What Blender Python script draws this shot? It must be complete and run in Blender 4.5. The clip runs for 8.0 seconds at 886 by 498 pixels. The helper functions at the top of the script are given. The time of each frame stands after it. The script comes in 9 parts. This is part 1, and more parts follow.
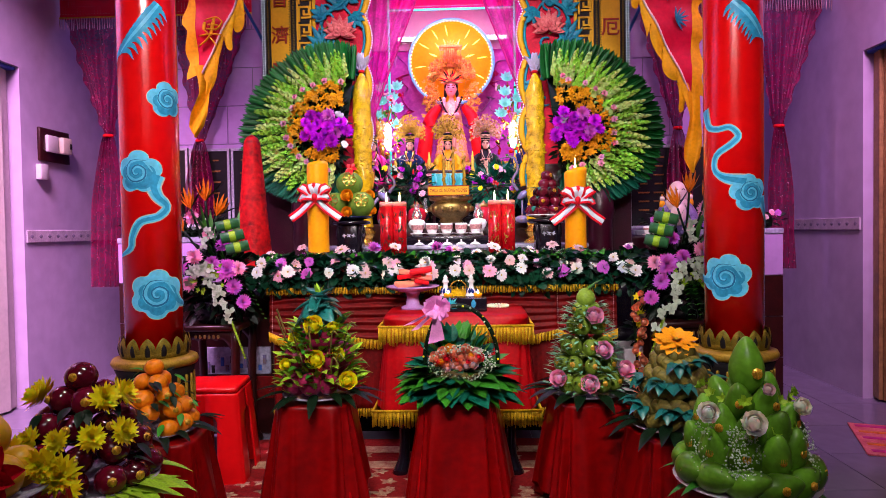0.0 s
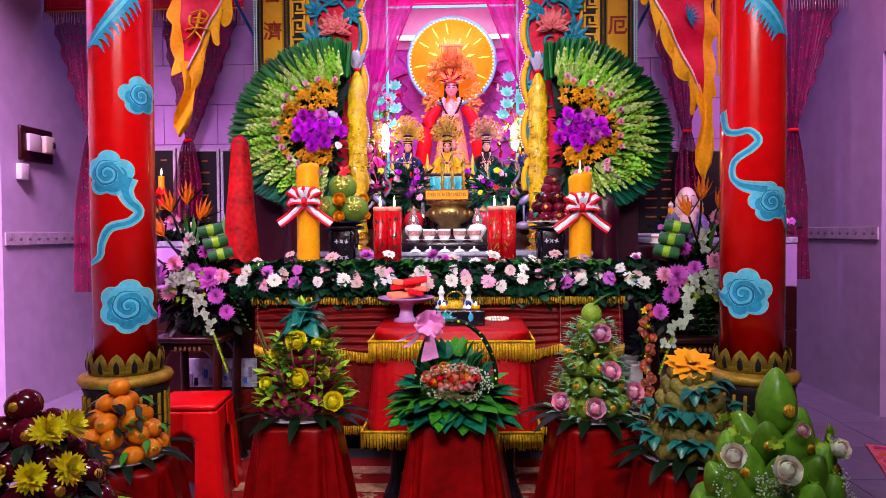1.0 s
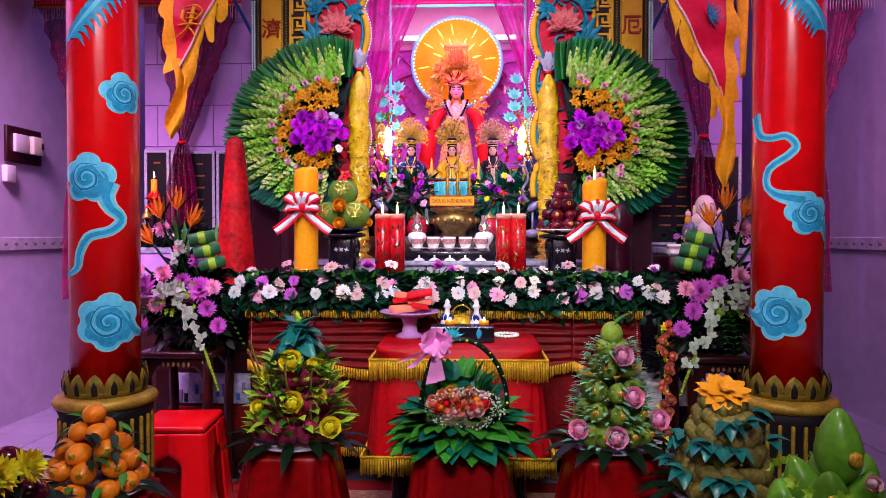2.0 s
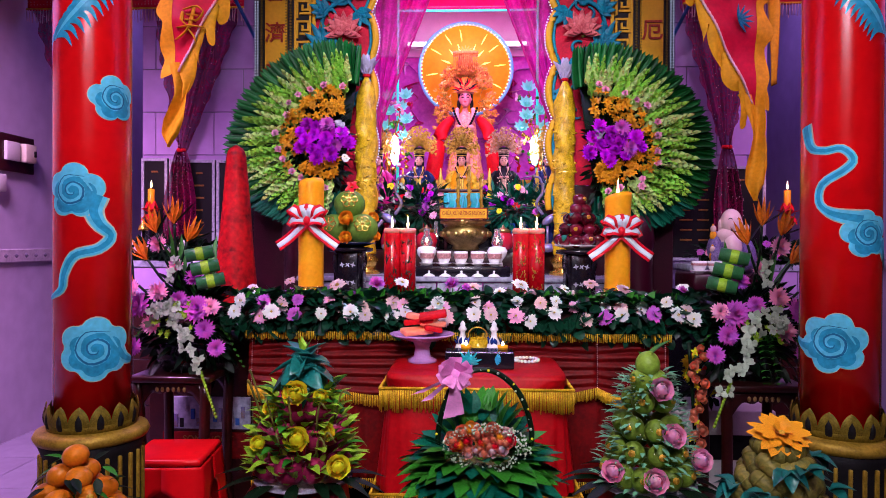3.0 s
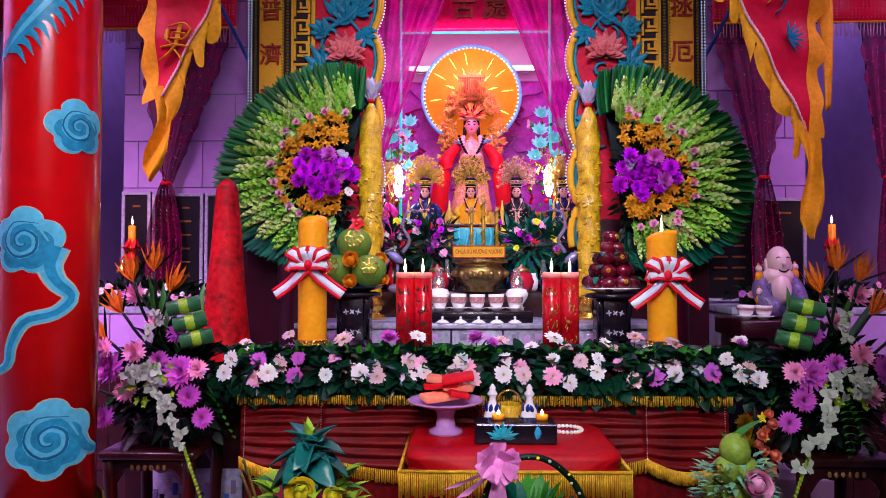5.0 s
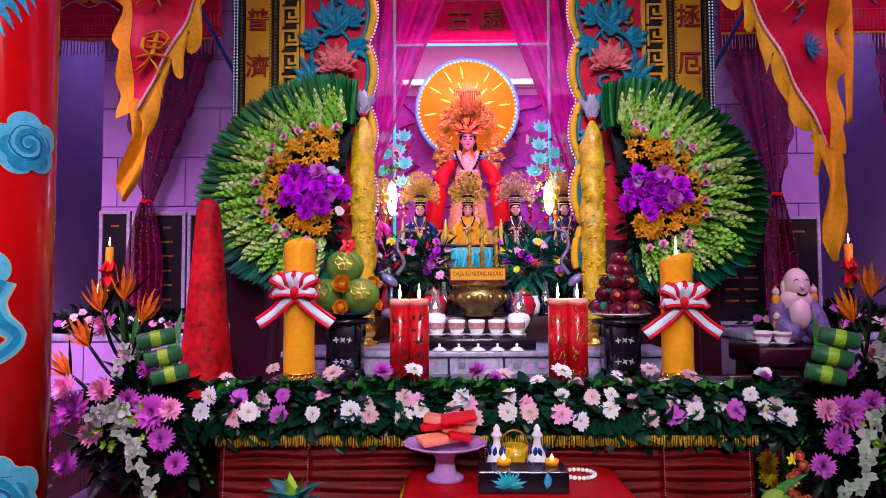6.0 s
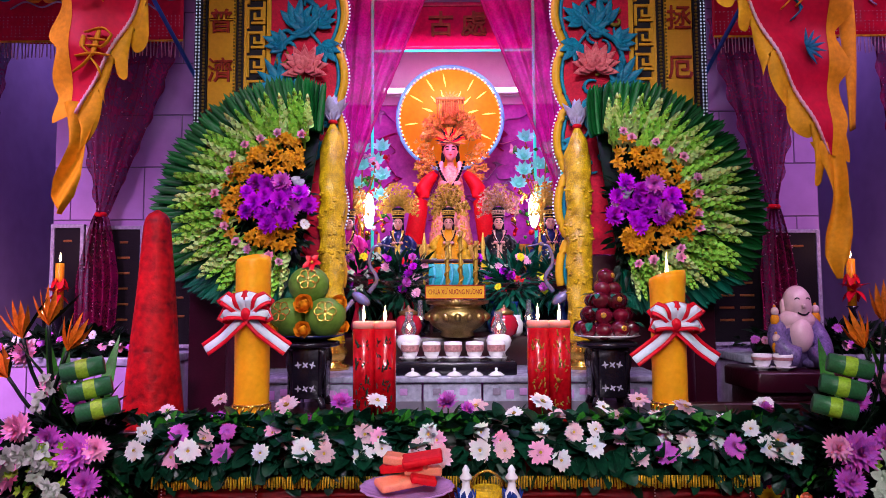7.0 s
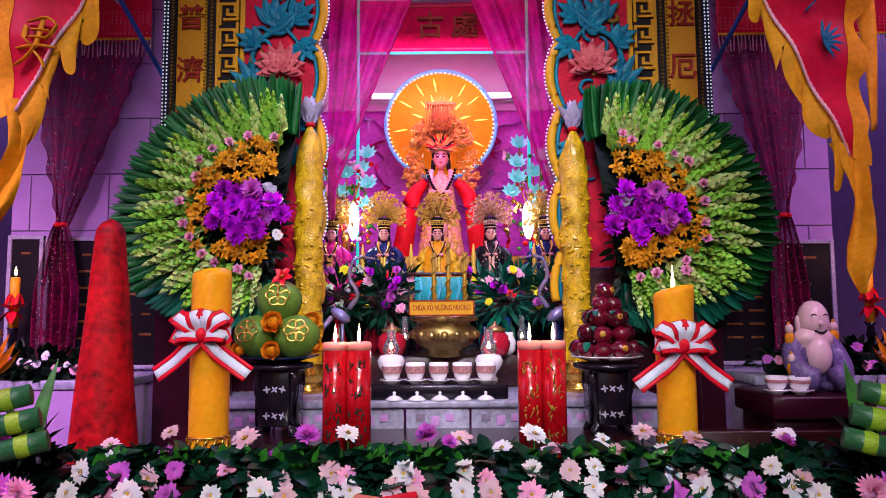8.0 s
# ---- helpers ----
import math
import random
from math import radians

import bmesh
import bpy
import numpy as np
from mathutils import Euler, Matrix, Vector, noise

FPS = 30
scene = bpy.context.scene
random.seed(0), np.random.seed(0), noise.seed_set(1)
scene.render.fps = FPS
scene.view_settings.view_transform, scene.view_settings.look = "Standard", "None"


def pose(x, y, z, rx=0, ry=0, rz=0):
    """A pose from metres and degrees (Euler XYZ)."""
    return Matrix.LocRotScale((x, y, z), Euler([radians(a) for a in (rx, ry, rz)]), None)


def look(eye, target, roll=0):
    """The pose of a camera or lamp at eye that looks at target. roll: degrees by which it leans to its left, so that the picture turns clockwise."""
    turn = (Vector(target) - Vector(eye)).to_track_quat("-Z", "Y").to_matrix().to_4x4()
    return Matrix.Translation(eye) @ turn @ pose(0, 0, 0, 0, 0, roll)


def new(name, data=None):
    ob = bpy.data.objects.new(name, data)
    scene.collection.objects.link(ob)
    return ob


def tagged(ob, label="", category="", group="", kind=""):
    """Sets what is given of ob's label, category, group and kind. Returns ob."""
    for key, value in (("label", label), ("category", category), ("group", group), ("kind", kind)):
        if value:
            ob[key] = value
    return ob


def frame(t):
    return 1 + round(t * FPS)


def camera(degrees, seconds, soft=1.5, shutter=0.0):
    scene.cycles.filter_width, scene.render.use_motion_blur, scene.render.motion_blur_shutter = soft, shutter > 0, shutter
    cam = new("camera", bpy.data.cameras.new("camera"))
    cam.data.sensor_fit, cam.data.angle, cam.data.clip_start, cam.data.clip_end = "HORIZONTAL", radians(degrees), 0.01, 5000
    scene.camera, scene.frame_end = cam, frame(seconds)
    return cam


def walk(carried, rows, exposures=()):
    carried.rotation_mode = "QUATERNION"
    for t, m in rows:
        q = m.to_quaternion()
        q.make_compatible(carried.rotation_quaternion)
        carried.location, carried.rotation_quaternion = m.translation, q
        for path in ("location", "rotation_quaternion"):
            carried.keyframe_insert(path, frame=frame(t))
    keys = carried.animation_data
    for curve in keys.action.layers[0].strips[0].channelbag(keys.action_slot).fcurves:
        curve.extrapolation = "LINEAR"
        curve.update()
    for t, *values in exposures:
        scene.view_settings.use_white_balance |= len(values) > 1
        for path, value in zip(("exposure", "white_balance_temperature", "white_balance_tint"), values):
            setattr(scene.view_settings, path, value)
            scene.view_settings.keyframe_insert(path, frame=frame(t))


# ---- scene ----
cam = camera(66.0, 8.0, soft=0.5)
PATH = [
    (0, (1.291, 0.844, 1.189), (1.22, 2.842, 1.134), -0.9),
    (0.5, (1.304, 0.958, 1.208), (1.232, 2.956, 1.155), -0.7),
    (1, (1.31, 1.059, 1.218), (1.235, 3.057, 1.168), -0.4),
    (1.5, (1.3, 1.165, 1.23), (1.224, 3.163, 1.183), -0.2),
    (3, (1.205, 1.48, 1.286), (1.126, 3.478, 1.269), 0.3),
    (3.5, (1.163, 1.592, 1.307), (1.085, 3.59, 1.304), 0.3),
    (4, (1.123, 1.688, 1.334), (1.049, 3.686, 1.352), 0.2),
    (4.5, (1.086, 1.786, 1.353), (1.024, 3.785, 1.391), 0.1),
    (6, (1.037, 2.097, 1.421), (1.006, 4.094, 1.522), -0.2),
    (6.5, (1.078, 2.226, 1.438), (1.057, 4.222, 1.559), -0.2),
    (7, (1.124, 2.346, 1.447), (1.113, 4.341, 1.587), -0.3),
    (7.5, (1.157, 2.467, 1.455), (1.152, 4.46, 1.613), -0.3),
    (8, (1.18, 2.6, 1.466), (1.175, 4.592, 1.641), -0.4),
]
OX, OY = 1.146, 4.574  # the altar's front edge, middle, is the origin of the plan
walk(cam, [(t, look((e[0] - OX, e[1] - OY, e[2]), (a[0] - OX, a[1] - OY, a[2]), roll)) for t, e, a, roll in PATH], exposures=[(0, -0.82, 6450, 12), (1.5, -0.92, 6150, 16), (3, -1.14, 5800, 20), (5, -1.28, 5750, 21), (6.5, -1.34, 5800, 20), (8, -1.36, 5950, 17)])

# ---- world, lamps ----
world = bpy.data.worlds.new("world")
scene.world = world
world.use_nodes = True
world.node_tree.nodes["Background"].inputs[0].default_value = (0.35, 0.25, 0.6, 1)
world.node_tree.nodes["Background"].inputs[1].default_value = 0.004
scene.view_settings.exposure = 0.0


def area_lamp(name, m, sx, sy, watts, colour, spread=180):
    d = bpy.data.lights.new(name, "AREA")
    d.shape, d.size, d.size_y, d.energy, d.color = "RECTANGLE", sx, sy, watts, colour
    d.spread = radians(spread)
    ob = new(name, d)
    ob.matrix_world = m
    return ob


def point_lamp(name, loc, watts, colour, r=0.02):
    d = bpy.data.lights.new(name, "POINT")
    d.energy, d.color, d.shadow_soft_size = watts, colour, r
    ob = new(name, d)
    ob.location = loc
    return ob


# hall ceiling tubes, unseen: over the offerings and in the hall behind
area_lamp("unseen_hall_light", look((0, -2.15, 3.82), (0, -0.95, 0.5)), 1.0, 0.14, 34, (1.0, 0.92, 0.82), 92)
# lamp added before the altar, aimed to brighten the flower fans
area_lamp("unseen_hall_light", look((0, -1.25, 3.80), (0, 1.1, 2.0)), 1.3, 0.12, 35, (1.0, 0.91, 0.93), 62)
area_lamp("unseen_hall_light", look((0, -4.4, 3.3), (0, -0.9, 1.55)), 1.6, 0.2, 46, (1.0, 0.87, 0.90), 56)
# coloured lamps added along each side to brighten the side walls
area_lamp("unseen_hall_light", look((-2.25, -1.2, 3.7), (-2.9, 0.5, 0.5)), 1.0, 0.15, 175, (1.0, 0.50, 0.92), 78)
area_lamp("unseen_hall_light", look((2.2, -1.1, 3.7), (2.9, 0.9, 1.6)), 1.0, 0.15, 52, (1.0, 0.48, 0.95), 78)
# violet tubes in the side aisles behind the tiled walls
for sx in (-1, 1):
    area_lamp("aisle_tube_light", look((sx * 2.3, 2.6, 3.6), (sx * 2.85, 2.2, 1.6)), 0.15, 1.4, 17, (0.55, 0.32, 1.0))
# niche: white tube at the back, coloured strips behind the arch
area_lamp("niche_tube_light", look((0, 2.75, 3.45), (0, 2.6, 1.4)), 1.0, 0.12, 30, (1.0, 0.74, 0.90))
area_lamp("niche_strip_light", look((0, 2.30, 3.12), (0, 3.2, 2.2)), 1.0, 0.08, 40, (1.0, 0.12, 0.66))
area_lamp("niche_strip_light", look((0, 1.3, 3.3), (0, 1.25, 1.0)), 1.1, 0.1, 50, (0.60, 0.32, 1.0))
area_lamp("niche_strip_light", look((0, 1.75, 3.75), (0, 2.5, 3.2)), 1.0, 0.06, 14, (1.0, 0.20, 0.55))


# ---- materials ----
def mat(name, col, rough=0.5, metal=0.0, var=0.25, scale=18.0, bump=0.15, emit=0.0, rand=0.0, alpha=1.0, coat=0.0, trans=0.0, dark=None, sub=0.0, grain=6.0):
    m = bpy.data.materials.new(name)
    m.use_nodes = True
    nt = m.node_tree
    b = nt.nodes["Principled BSDF"]
    b.inputs["Roughness"].default_value, b.inputs["Metallic"].default_value = rough, metal
    b.inputs["Coat Weight"].default_value = coat
    b.inputs["Specular IOR Level"].default_value = 0.2 if rough > 0.3 else 0.45
    b.inputs["Alpha"].default_value, b.inputs["Transmission Weight"].default_value = alpha, trans
    if sub:
        b.inputs["Subsurface Weight"].default_value, b.inputs["Subsurface Scale"].default_value = sub, 0.02
    tc = nt.nodes.new("ShaderNodeTexCoord")
    n1, n2 = nt.nodes.new("ShaderNodeTexNoise"), nt.nodes.new("ShaderNodeTexNoise")
    for n, s in ((n1, scale), (n2, scale * grain)):
        n.inputs["Scale"].default_value, n.inputs["Detail"].default_value = s, 3.0
        nt.links.new(tc.outputs["Object"], n.inputs["Vector"])
    mix = nt.nodes.new("ShaderNodeMix")
    mix.data_type = "RGBA"
    low = dark if dark else tuple(c * (1 - var * 1.6) for c in col)
    high = tuple(min(1.0, c * (1 + var * 0.6)) for c in col)
    mix.inputs["A"].default_value, mix.inputs["B"].default_value = (*low, 1), (*high, 1)
    add = nt.nodes.new("ShaderNodeMath")
    add.operation = "MULTIPLY_ADD"
    add.inputs[1].default_value, add.inputs[2].default_value = 0.45, 0.0
    nt.links.new(n2.outputs["Fac"], add.inputs[0])
    sm = nt.nodes.new("ShaderNodeMath")
    sm.operation, sm.inputs[1].default_value = "MULTIPLY_ADD", 0.55
    nt.links.new(n1.outputs["Fac"], sm.inputs[0])
    nt.links.new(add.outputs[0], sm.inputs[2])
    ramp = nt.nodes.new("ShaderNodeMapRange")
    ramp.inputs["From Min"].default_value, ramp.inputs["From Max"].default_value = 0.3, 0.7
    nt.links.new(sm.outputs[0], ramp.inputs["Value"])
    nt.links.new(ramp.outputs["Result"], mix.inputs["Factor"])
    out = mix.outputs["Result"]
    if rand:
        oi, hs = nt.nodes.new("ShaderNodeObjectInfo"), nt.nodes.new("ShaderNodeHueSaturation")
        mr = nt.nodes.new("ShaderNodeMapRange")
        mr.inputs["To Min"].default_value, mr.inputs["To Max"].default_value = 1 - rand, 1 + rand * 0.6
        nt.links.new(oi.outputs["Random"], mr.inputs["Value"])
        nt.links.new(mr.outputs["Result"], hs.inputs["Value"])
        nt.links.new(out, hs.inputs["Color"])
        out = hs.outputs["Color"]
    nt.links.new(out, b.inputs["Base Color"])
    if bump:
        bp = nt.nodes.new("ShaderNodeBump")
        bp.inputs["Strength"].default_value, bp.inputs["Distance"].default_value = bump, 0.01
        nt.links.new(n2.outputs["Fac"], bp.inputs["Height"])
        nt.links.new(bp.outputs["Normal"], b.inputs["Normal"])
    if emit:
        b.inputs["Emission Color"].default_value, b.inputs["Emission Strength"].default_value = (*col, 1), emit
    return m


M = {
    "tile": mat("wall_tile", (0.44, 0.26, 0.55), 0.25, var=0.12, scale=2, bump=0.02),
    "plaster": mat("wall_paint", (0.46, 0.36, 0.52), 0.5, var=0.12, scale=1.5, bump=0.05),
    "floor": mat("floor_tile", (0.18, 0.15, 0.22), 0.2, var=0.12, scale=2, bump=0.01),
    "joint": mat("tile_joint", (0.22, 0.18, 0.26), 0.9, var=0.2, scale=30),
    "band": mat("tile_band", (0.5, 0.42, 0.5), 0.3, var=0.3, scale=14, bump=0.05),
    "red_lacquer": mat("red_lacquer", (0.74, 0.003, 0.003), 0.2, var=0.12, scale=3, bump=0.02, coat=0.25),
    "red_satin": mat("red_satin", (0.26, 0.0008, 0.0015), 0.34, var=0.3, scale=5, bump=0.08),
    "red_velvet": mat("red_velvet", (0.17, 0.0008, 0.0015), 0.55, var=0.4, scale=9, bump=0.12),
    "red_bright": mat("red_cloth", (0.68, 0.002, 0.008), 0.6, var=0.2, scale=12, bump=0.1),
    "table_red": mat("table_cloth_red", (0.46, 0.001, 0.004), 0.5, var=0.25, scale=9, bump=0.1),
    "red_plastic": mat("red_plastic", (0.70, 0.004, 0.006), 0.32, var=0.08, scale=6, bump=0.03),
    "red_flag": mat("red_flag", (0.60, 0.004, 0.03), 0.5, var=0.2, scale=7, bump=0.05),
    "red_cone": mat("red_tinsel", (0.55, 0.002, 0.004), 0.6, dark=(0.10, 0.0005, 0.001), scale=9, bump=0.5, grain=4),
    "gold": mat("gold_fringe", (0.85, 0.48, 0.015), 0.4, 0.1, var=0.4, scale=40, bump=0.3),
    "gold_metal": mat("gold_metal", (0.85, 0.52, 0.08), 0.25, 0.9, var=0.2, scale=20, bump=0.05),
    "gold_paint": mat("gold_paint", (0.42, 0.25, 0.025), 0.4, 0.3, var=0.4, scale=20, bump=0.1),
    "yellow_panel": mat("yellow_panel", (0.68, 0.36, 0.008), 0.45, var=0.12, scale=8, bump=0.04),
    "yellow_cloth": mat("yellow_cloth", (0.84, 0.36, 0.001), 0.5, var=0.25, scale=10, bump=0.1),
    "yellow_wrap": mat("yellow_wrap", (0.92, 0.50, 0.003), 0.22, var=0.45, scale=22, bump=0.6, coat=0.4),
    "olive": mat("olive_gilding", (0.24, 0.16, 0.014), 0.5, 0.15, var=0.4, scale=30, bump=0.2),
    "black_gap": mat("dark_recess", (0.012, 0.010, 0.012), 0.6, var=0.3),
    "dark_wood": mat("dark_rosewood", (0.030, 0.004, 0.004), 0.3, var=0.45, scale=14, bump=0.1, coat=0.3),
    "black_wood": mat("black_lacquer", (0.008, 0.006, 0.012), 0.2, var=0.3, bump=0.05),
    "pearl": mat("pearl_inlay", (0.42, 0.40, 0.50), 0.25, var=0.35, scale=60),
    "door_wood": mat("door_wood", (0.30, 0.17, 0.06), 0.45, var=0.3, scale=7, bump=0.08),
    "door_pale": mat("door_pale", (0.50, 0.44, 0.42), 0.5, var=0.12, scale=5, bump=0.05),
    "blue_cloud": mat("blue_paint", (0.035, 0.36, 0.62), 0.35, var=0.3, scale=12, bump=0.02),
    "blue_light": mat("pale_blue_paint", (0.14, 0.62, 0.86), 0.35, var=0.2, scale=12, bump=0.02),
    "blue_dark": mat("deep_blue_paint", (0.02, 0.17, 0.36), 0.35, var=0.2, scale=12, bump=0.02),
    "cream": mat("cream_rim", (0.62, 0.55, 0.42), 0.4, var=0.1),
    "teal": mat("teal_relief", (0.010, 0.26, 0.36), 0.4, dark=(0.006, 0.08, 0.16), scale=14, bump=0.15),
    "pink_relief": mat("pink_relief", (0.72, 0.20, 0.20), 0.45, dark=(0.42, 0.03, 0.05), scale=14, bump=0.15),
    "marble": mat("veined_marble", (0.40, 0.40, 0.54), 0.2, var=0.4, scale=7, bump=0.03),
    "white_china": mat("white_porcelain", (0.82, 0.80, 0.84), 0.12, var=0.05, bump=0.0, coat=0.3),
    "blue_china": mat("blue_glaze", (0.02, 0.05, 0.3), 0.15, var=0.3),
    "rose_china": mat("rose_glaze", (0.6, 0.28, 0.3), 0.2, var=0.5, scale=70),
    "lilac_china": mat("lilac_dish", (0.55, 0.28, 0.62), 0.2, var=0.1, coat=0.3),
    "brass": mat("aged_brass", (0.45, 0.32, 0.10), 0.3, 0.85, var=0.4, scale=25, bump=0.2),
    "wax_yellow": mat("yellow_wax", (0.95, 0.40, 0.005), 0.35, var=0.12, scale=9, bump=0.03, sub=0.25),
    "wax_red": mat("red_wax", (0.55, 0.004, 0.010), 0.22, var=0.35, scale=9, bump=0.03, coat=0.5, sub=0.15),
    # paler than the red wax: glow of the flame put into the colour
    "wax_rim": mat("red_wax_glow", (0.95, 0.34, 0.28), 0.4, var=0.1, sub=0.5),
    "flame": mat("flame", (1.0, 0.66, 0.28), emit=26.0, bump=0),
    "wick": mat("wick", (0.02, 0.015, 0.01), 0.9),
    "white_ribbon": mat("white_ribbon", (0.70, 0.78, 0.88), 0.35, var=0.06, bump=0.03),
    "red_ribbon": mat("red_ribbon", (0.65, 0.006, 0.02), 0.35, var=0.08, bump=0.03),
    "pink_ribbon": mat("pink_ribbon", (0.92, 0.34, 0.72), 0.28, var=0.15, bump=0.05),
    # near-black: dark leaves and the shade between them share this colour
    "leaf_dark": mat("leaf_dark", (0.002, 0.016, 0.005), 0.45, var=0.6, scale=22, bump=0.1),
    "leaf": mat("leaf_green", (0.035, 0.24, 0.016), 0.42, var=0.4, scale=22, bump=0.1, rand=0.3),
    "leaf_blue": mat("leaf_bluegreen", (0.004, 0.13, 0.075), 0.4, var=0.4, scale=12, bump=0.1, rand=0.3),
    "leaf_lime": mat("leaf_lime", (0.32, 0.56, 0.025), 0.42, var=0.35, scale=25, bump=0.1, rand=0.2),
    "spike": mat("pale_green_bloom", (0.38, 0.80, 0.08), 0.5, var=0.45, scale=50, bump=0.15, sub=0.3, rand=0.3),
    "spike_w": mat("white_green_bloom", (0.68, 0.95, 0.28), 0.5, var=0.3, scale=50, bump=0.15, sub=0.3, rand=0.25),
    "orange_fl": mat("orange_orchid", (0.96, 0.36, 0.003), 0.5, var=0.45, scale=40, bump=0.1, rand=0.3),
    "purple_fl": mat("purple_bloom", (0.72, 0.012, 0.86), 0.5, var=0.3, scale=30, bump=0.1, rand=0.35, sub=0.3),
    "pink_fl": mat("pink_petal", (1.0, 0.42, 0.64), 0.6, var=0.06, scale=30, bump=0.1, rand=0.12, sub=0.3),
    "white_fl": mat("white_petal", (0.90, 0.80, 0.80), 0.5, var=0.08, scale=30, bump=0.05, rand=0.08, sub=0.3),
    "blush_fl": mat("blush_petal", (0.84, 0.52, 0.56), 0.5, var=0.2, scale=30, bump=0.05, rand=0.15, sub=0.3),
    "mauve_fl": mat("mauve_petal", (0.76, 0.14, 0.70), 0.5, var=0.25, scale=30, bump=0.05, rand=0.2, sub=0.3),
    "yellow_fl": mat("yellow_petal", (1.0, 0.82, 0.01), 0.5, var=0.12, scale=30, bump=0.05, rand=0.1, sub=0.35),
    "amber_fl": mat("amber_petal", (0.85, 0.34, 0.006), 0.5, var=0.25, scale=30, bump=0.08, rand=0.15),
    "coral_fl": mat("coral_petal", (1.0, 0.28, 0.16), 0.5, var=0.15, scale=30, bump=0.08, rand=0.3, sub=0.3),
    "white_orchid": mat("white_orchid", (0.50, 0.60, 0.46), 0.5, var=0.3, scale=30, bump=0.05, rand=0.25),
    "orange_bract": mat("orange_bract", (0.80, 0.20, 0.008), 0.4, var=0.35, scale=20, bump=0.05),
    "eye": mat("flower_eye", (0.70, 0.42, 0.04), 0.7, var=0.5, scale=90, bump=0.3),
    "mango": mat("green_mango", (0.13, 0.34, 0.02), 0.32, var=0.35, scale=9, bump=0.05, rand=0.3, coat=0.15),
    "guava": mat("green_guava", (0.20, 0.32, 0.03), 0.4, var=0.35, scale=16, bump=0.12, rand=0.25),
    "orange": mat("orange_peel", (0.82, 0.22, 0.004), 0.32, var=0.2, scale=14, bump=0.15, rand=0.2, coat=0.2),
    "plum": mat("dark_red_fruit", (0.13, 0.003, 0.016), 0.16, var=0.5, scale=9, bump=0.02, rand=0.5, coat=0.4),
    "dragon": mat("dragon_fruit_skin", (0.38, 0.02, 0.09), 0.4, var=0.4, scale=12, bump=0.1, rand=0.2),
    "rice": mat("leaf_wrapped_cake", (0.26, 0.20, 0.035), 0.45, dark=(0.03, 0.05, 0.012), scale=14, bump=0.2, rand=0.3),
    "teal_leaf": mat("dyed_teal_leaf", (0.01, 0.16, 0.14), 0.3, var=0.4, scale=14, bump=0.08),
    "sticker": mat("gold_sticker", (0.80, 0.42, 0.03), 0.3, 0.3, var=0.5, scale=90),
    "magenta": mat("magenta_drape", (0.62, 0.015, 0.22), 0.45, var=0.3, scale=6, bump=0.1),
    "backcloth": mat("marbled_backcloth", (0.66, 0.12, 0.62), 0.5, dark=(0.30, 0.02, 0.34), scale=5, bump=0.05),
    "red_carved": mat("red_carved_ground", (0.62, 0.003, 0.03), 0.6, dark=(0.30, 0.001, 0.02), scale=14, bump=0.3),
    "board_maroon": mat("crimson_board", (0.72, 0.008, 0.11), 0.6, var=0.3, scale=6, bump=0.05),
    "robe_gold": mat("brocade_robe", (0.88, 0.62, 0.36), 0.5, dark=(0.62, 0.10, 0.10), scale=45, bump=0.2, grain=3),
    "filigree_rose": mat("rose_filigree", (0.86, 0.36, 0.07), 0.38, 0.25, var=0.5, scale=60, bump=0.1),
    "filigree_pale": mat("pale_rose_filigree", (0.90, 0.50, 0.36), 0.35, 0.25, var=0.4, scale=60, bump=0.1),
    "bronze_letter": mat("bronze_letter", (0.26, 0.11, 0.025), 0.4, 0.3, var=0.4, scale=40),
    "flag_gold": mat("flag_gold", (0.80, 0.40, 0.002), 0.6, var=0.22, scale=9, bump=0.08),
    "sheer": mat("sheer_burgundy", (0.24, 0.001, 0.06), 0.5, var=0.5, scale=14, bump=0.15, alpha=0.78),
    "sheer_pink": mat("sheer_magenta", (0.86, 0.004, 0.34), 0.5, var=0.4, scale=12, bump=0.15, alpha=0.72),
    "sequin": mat("sequin", (0.7, 0.45, 0.5), 0.3, 0.5, var=0.3),
    "led_white": mat("led_white", (0.75, 0.82, 1.0), emit=1.6, bump=0),
    "led_green": mat("led_green", (0.05, 0.85, 0.60), emit=1.6, bump=0),
    "led_warm": mat("led_warm", (1.0, 0.80, 0.40), emit=5.0, bump=0),
    "tube_glow": mat("tube_glow", (1.0, 0.86, 0.92), emit=9.0, bump=0),
    "lamp_glow": mat("lamp_glow", (0.85, 0.88, 1.0), emit=22.0, bump=0),
    "halo": mat("halo_orange", (0.95, 0.30, 0.002), 0.5, var=0.2, scale=5, emit=0.45),
    "halo_ray": mat("halo_ray", (1.0, 0.66, 0.10), emit=5.0, bump=0),
    "halo_blue": mat("halo_rim", (0.15, 0.50, 0.85), 0.3, emit=0.5),
    "skin": mat("painted_clay", (0.78, 0.36, 0.30), 0.4, var=0.06, bump=0.02),
    "white_clay": mat("white_glazed_clay", (0.78, 0.56, 0.56), 0.22, var=0.08, bump=0.02, coat=0.3),
    "black": mat("black_paint", (0.005, 0.004, 0.005), 0.5, var=0.2),
    "white": mat("white_paint", (0.75, 0.72, 0.75), 0.5, var=0.05),
    "plastic_w": mat("white_plastic", (0.62, 0.58, 0.58), 0.4, var=0.05),
    "blue": mat("blue_paint_pole", (0.03, 0.10, 0.42), 0.4, var=0.2),
    "carpet": mat("red_carpet", (0.32, 0.010, 0.012), 0.9, var=0.3, scale=60, bump=0.4),
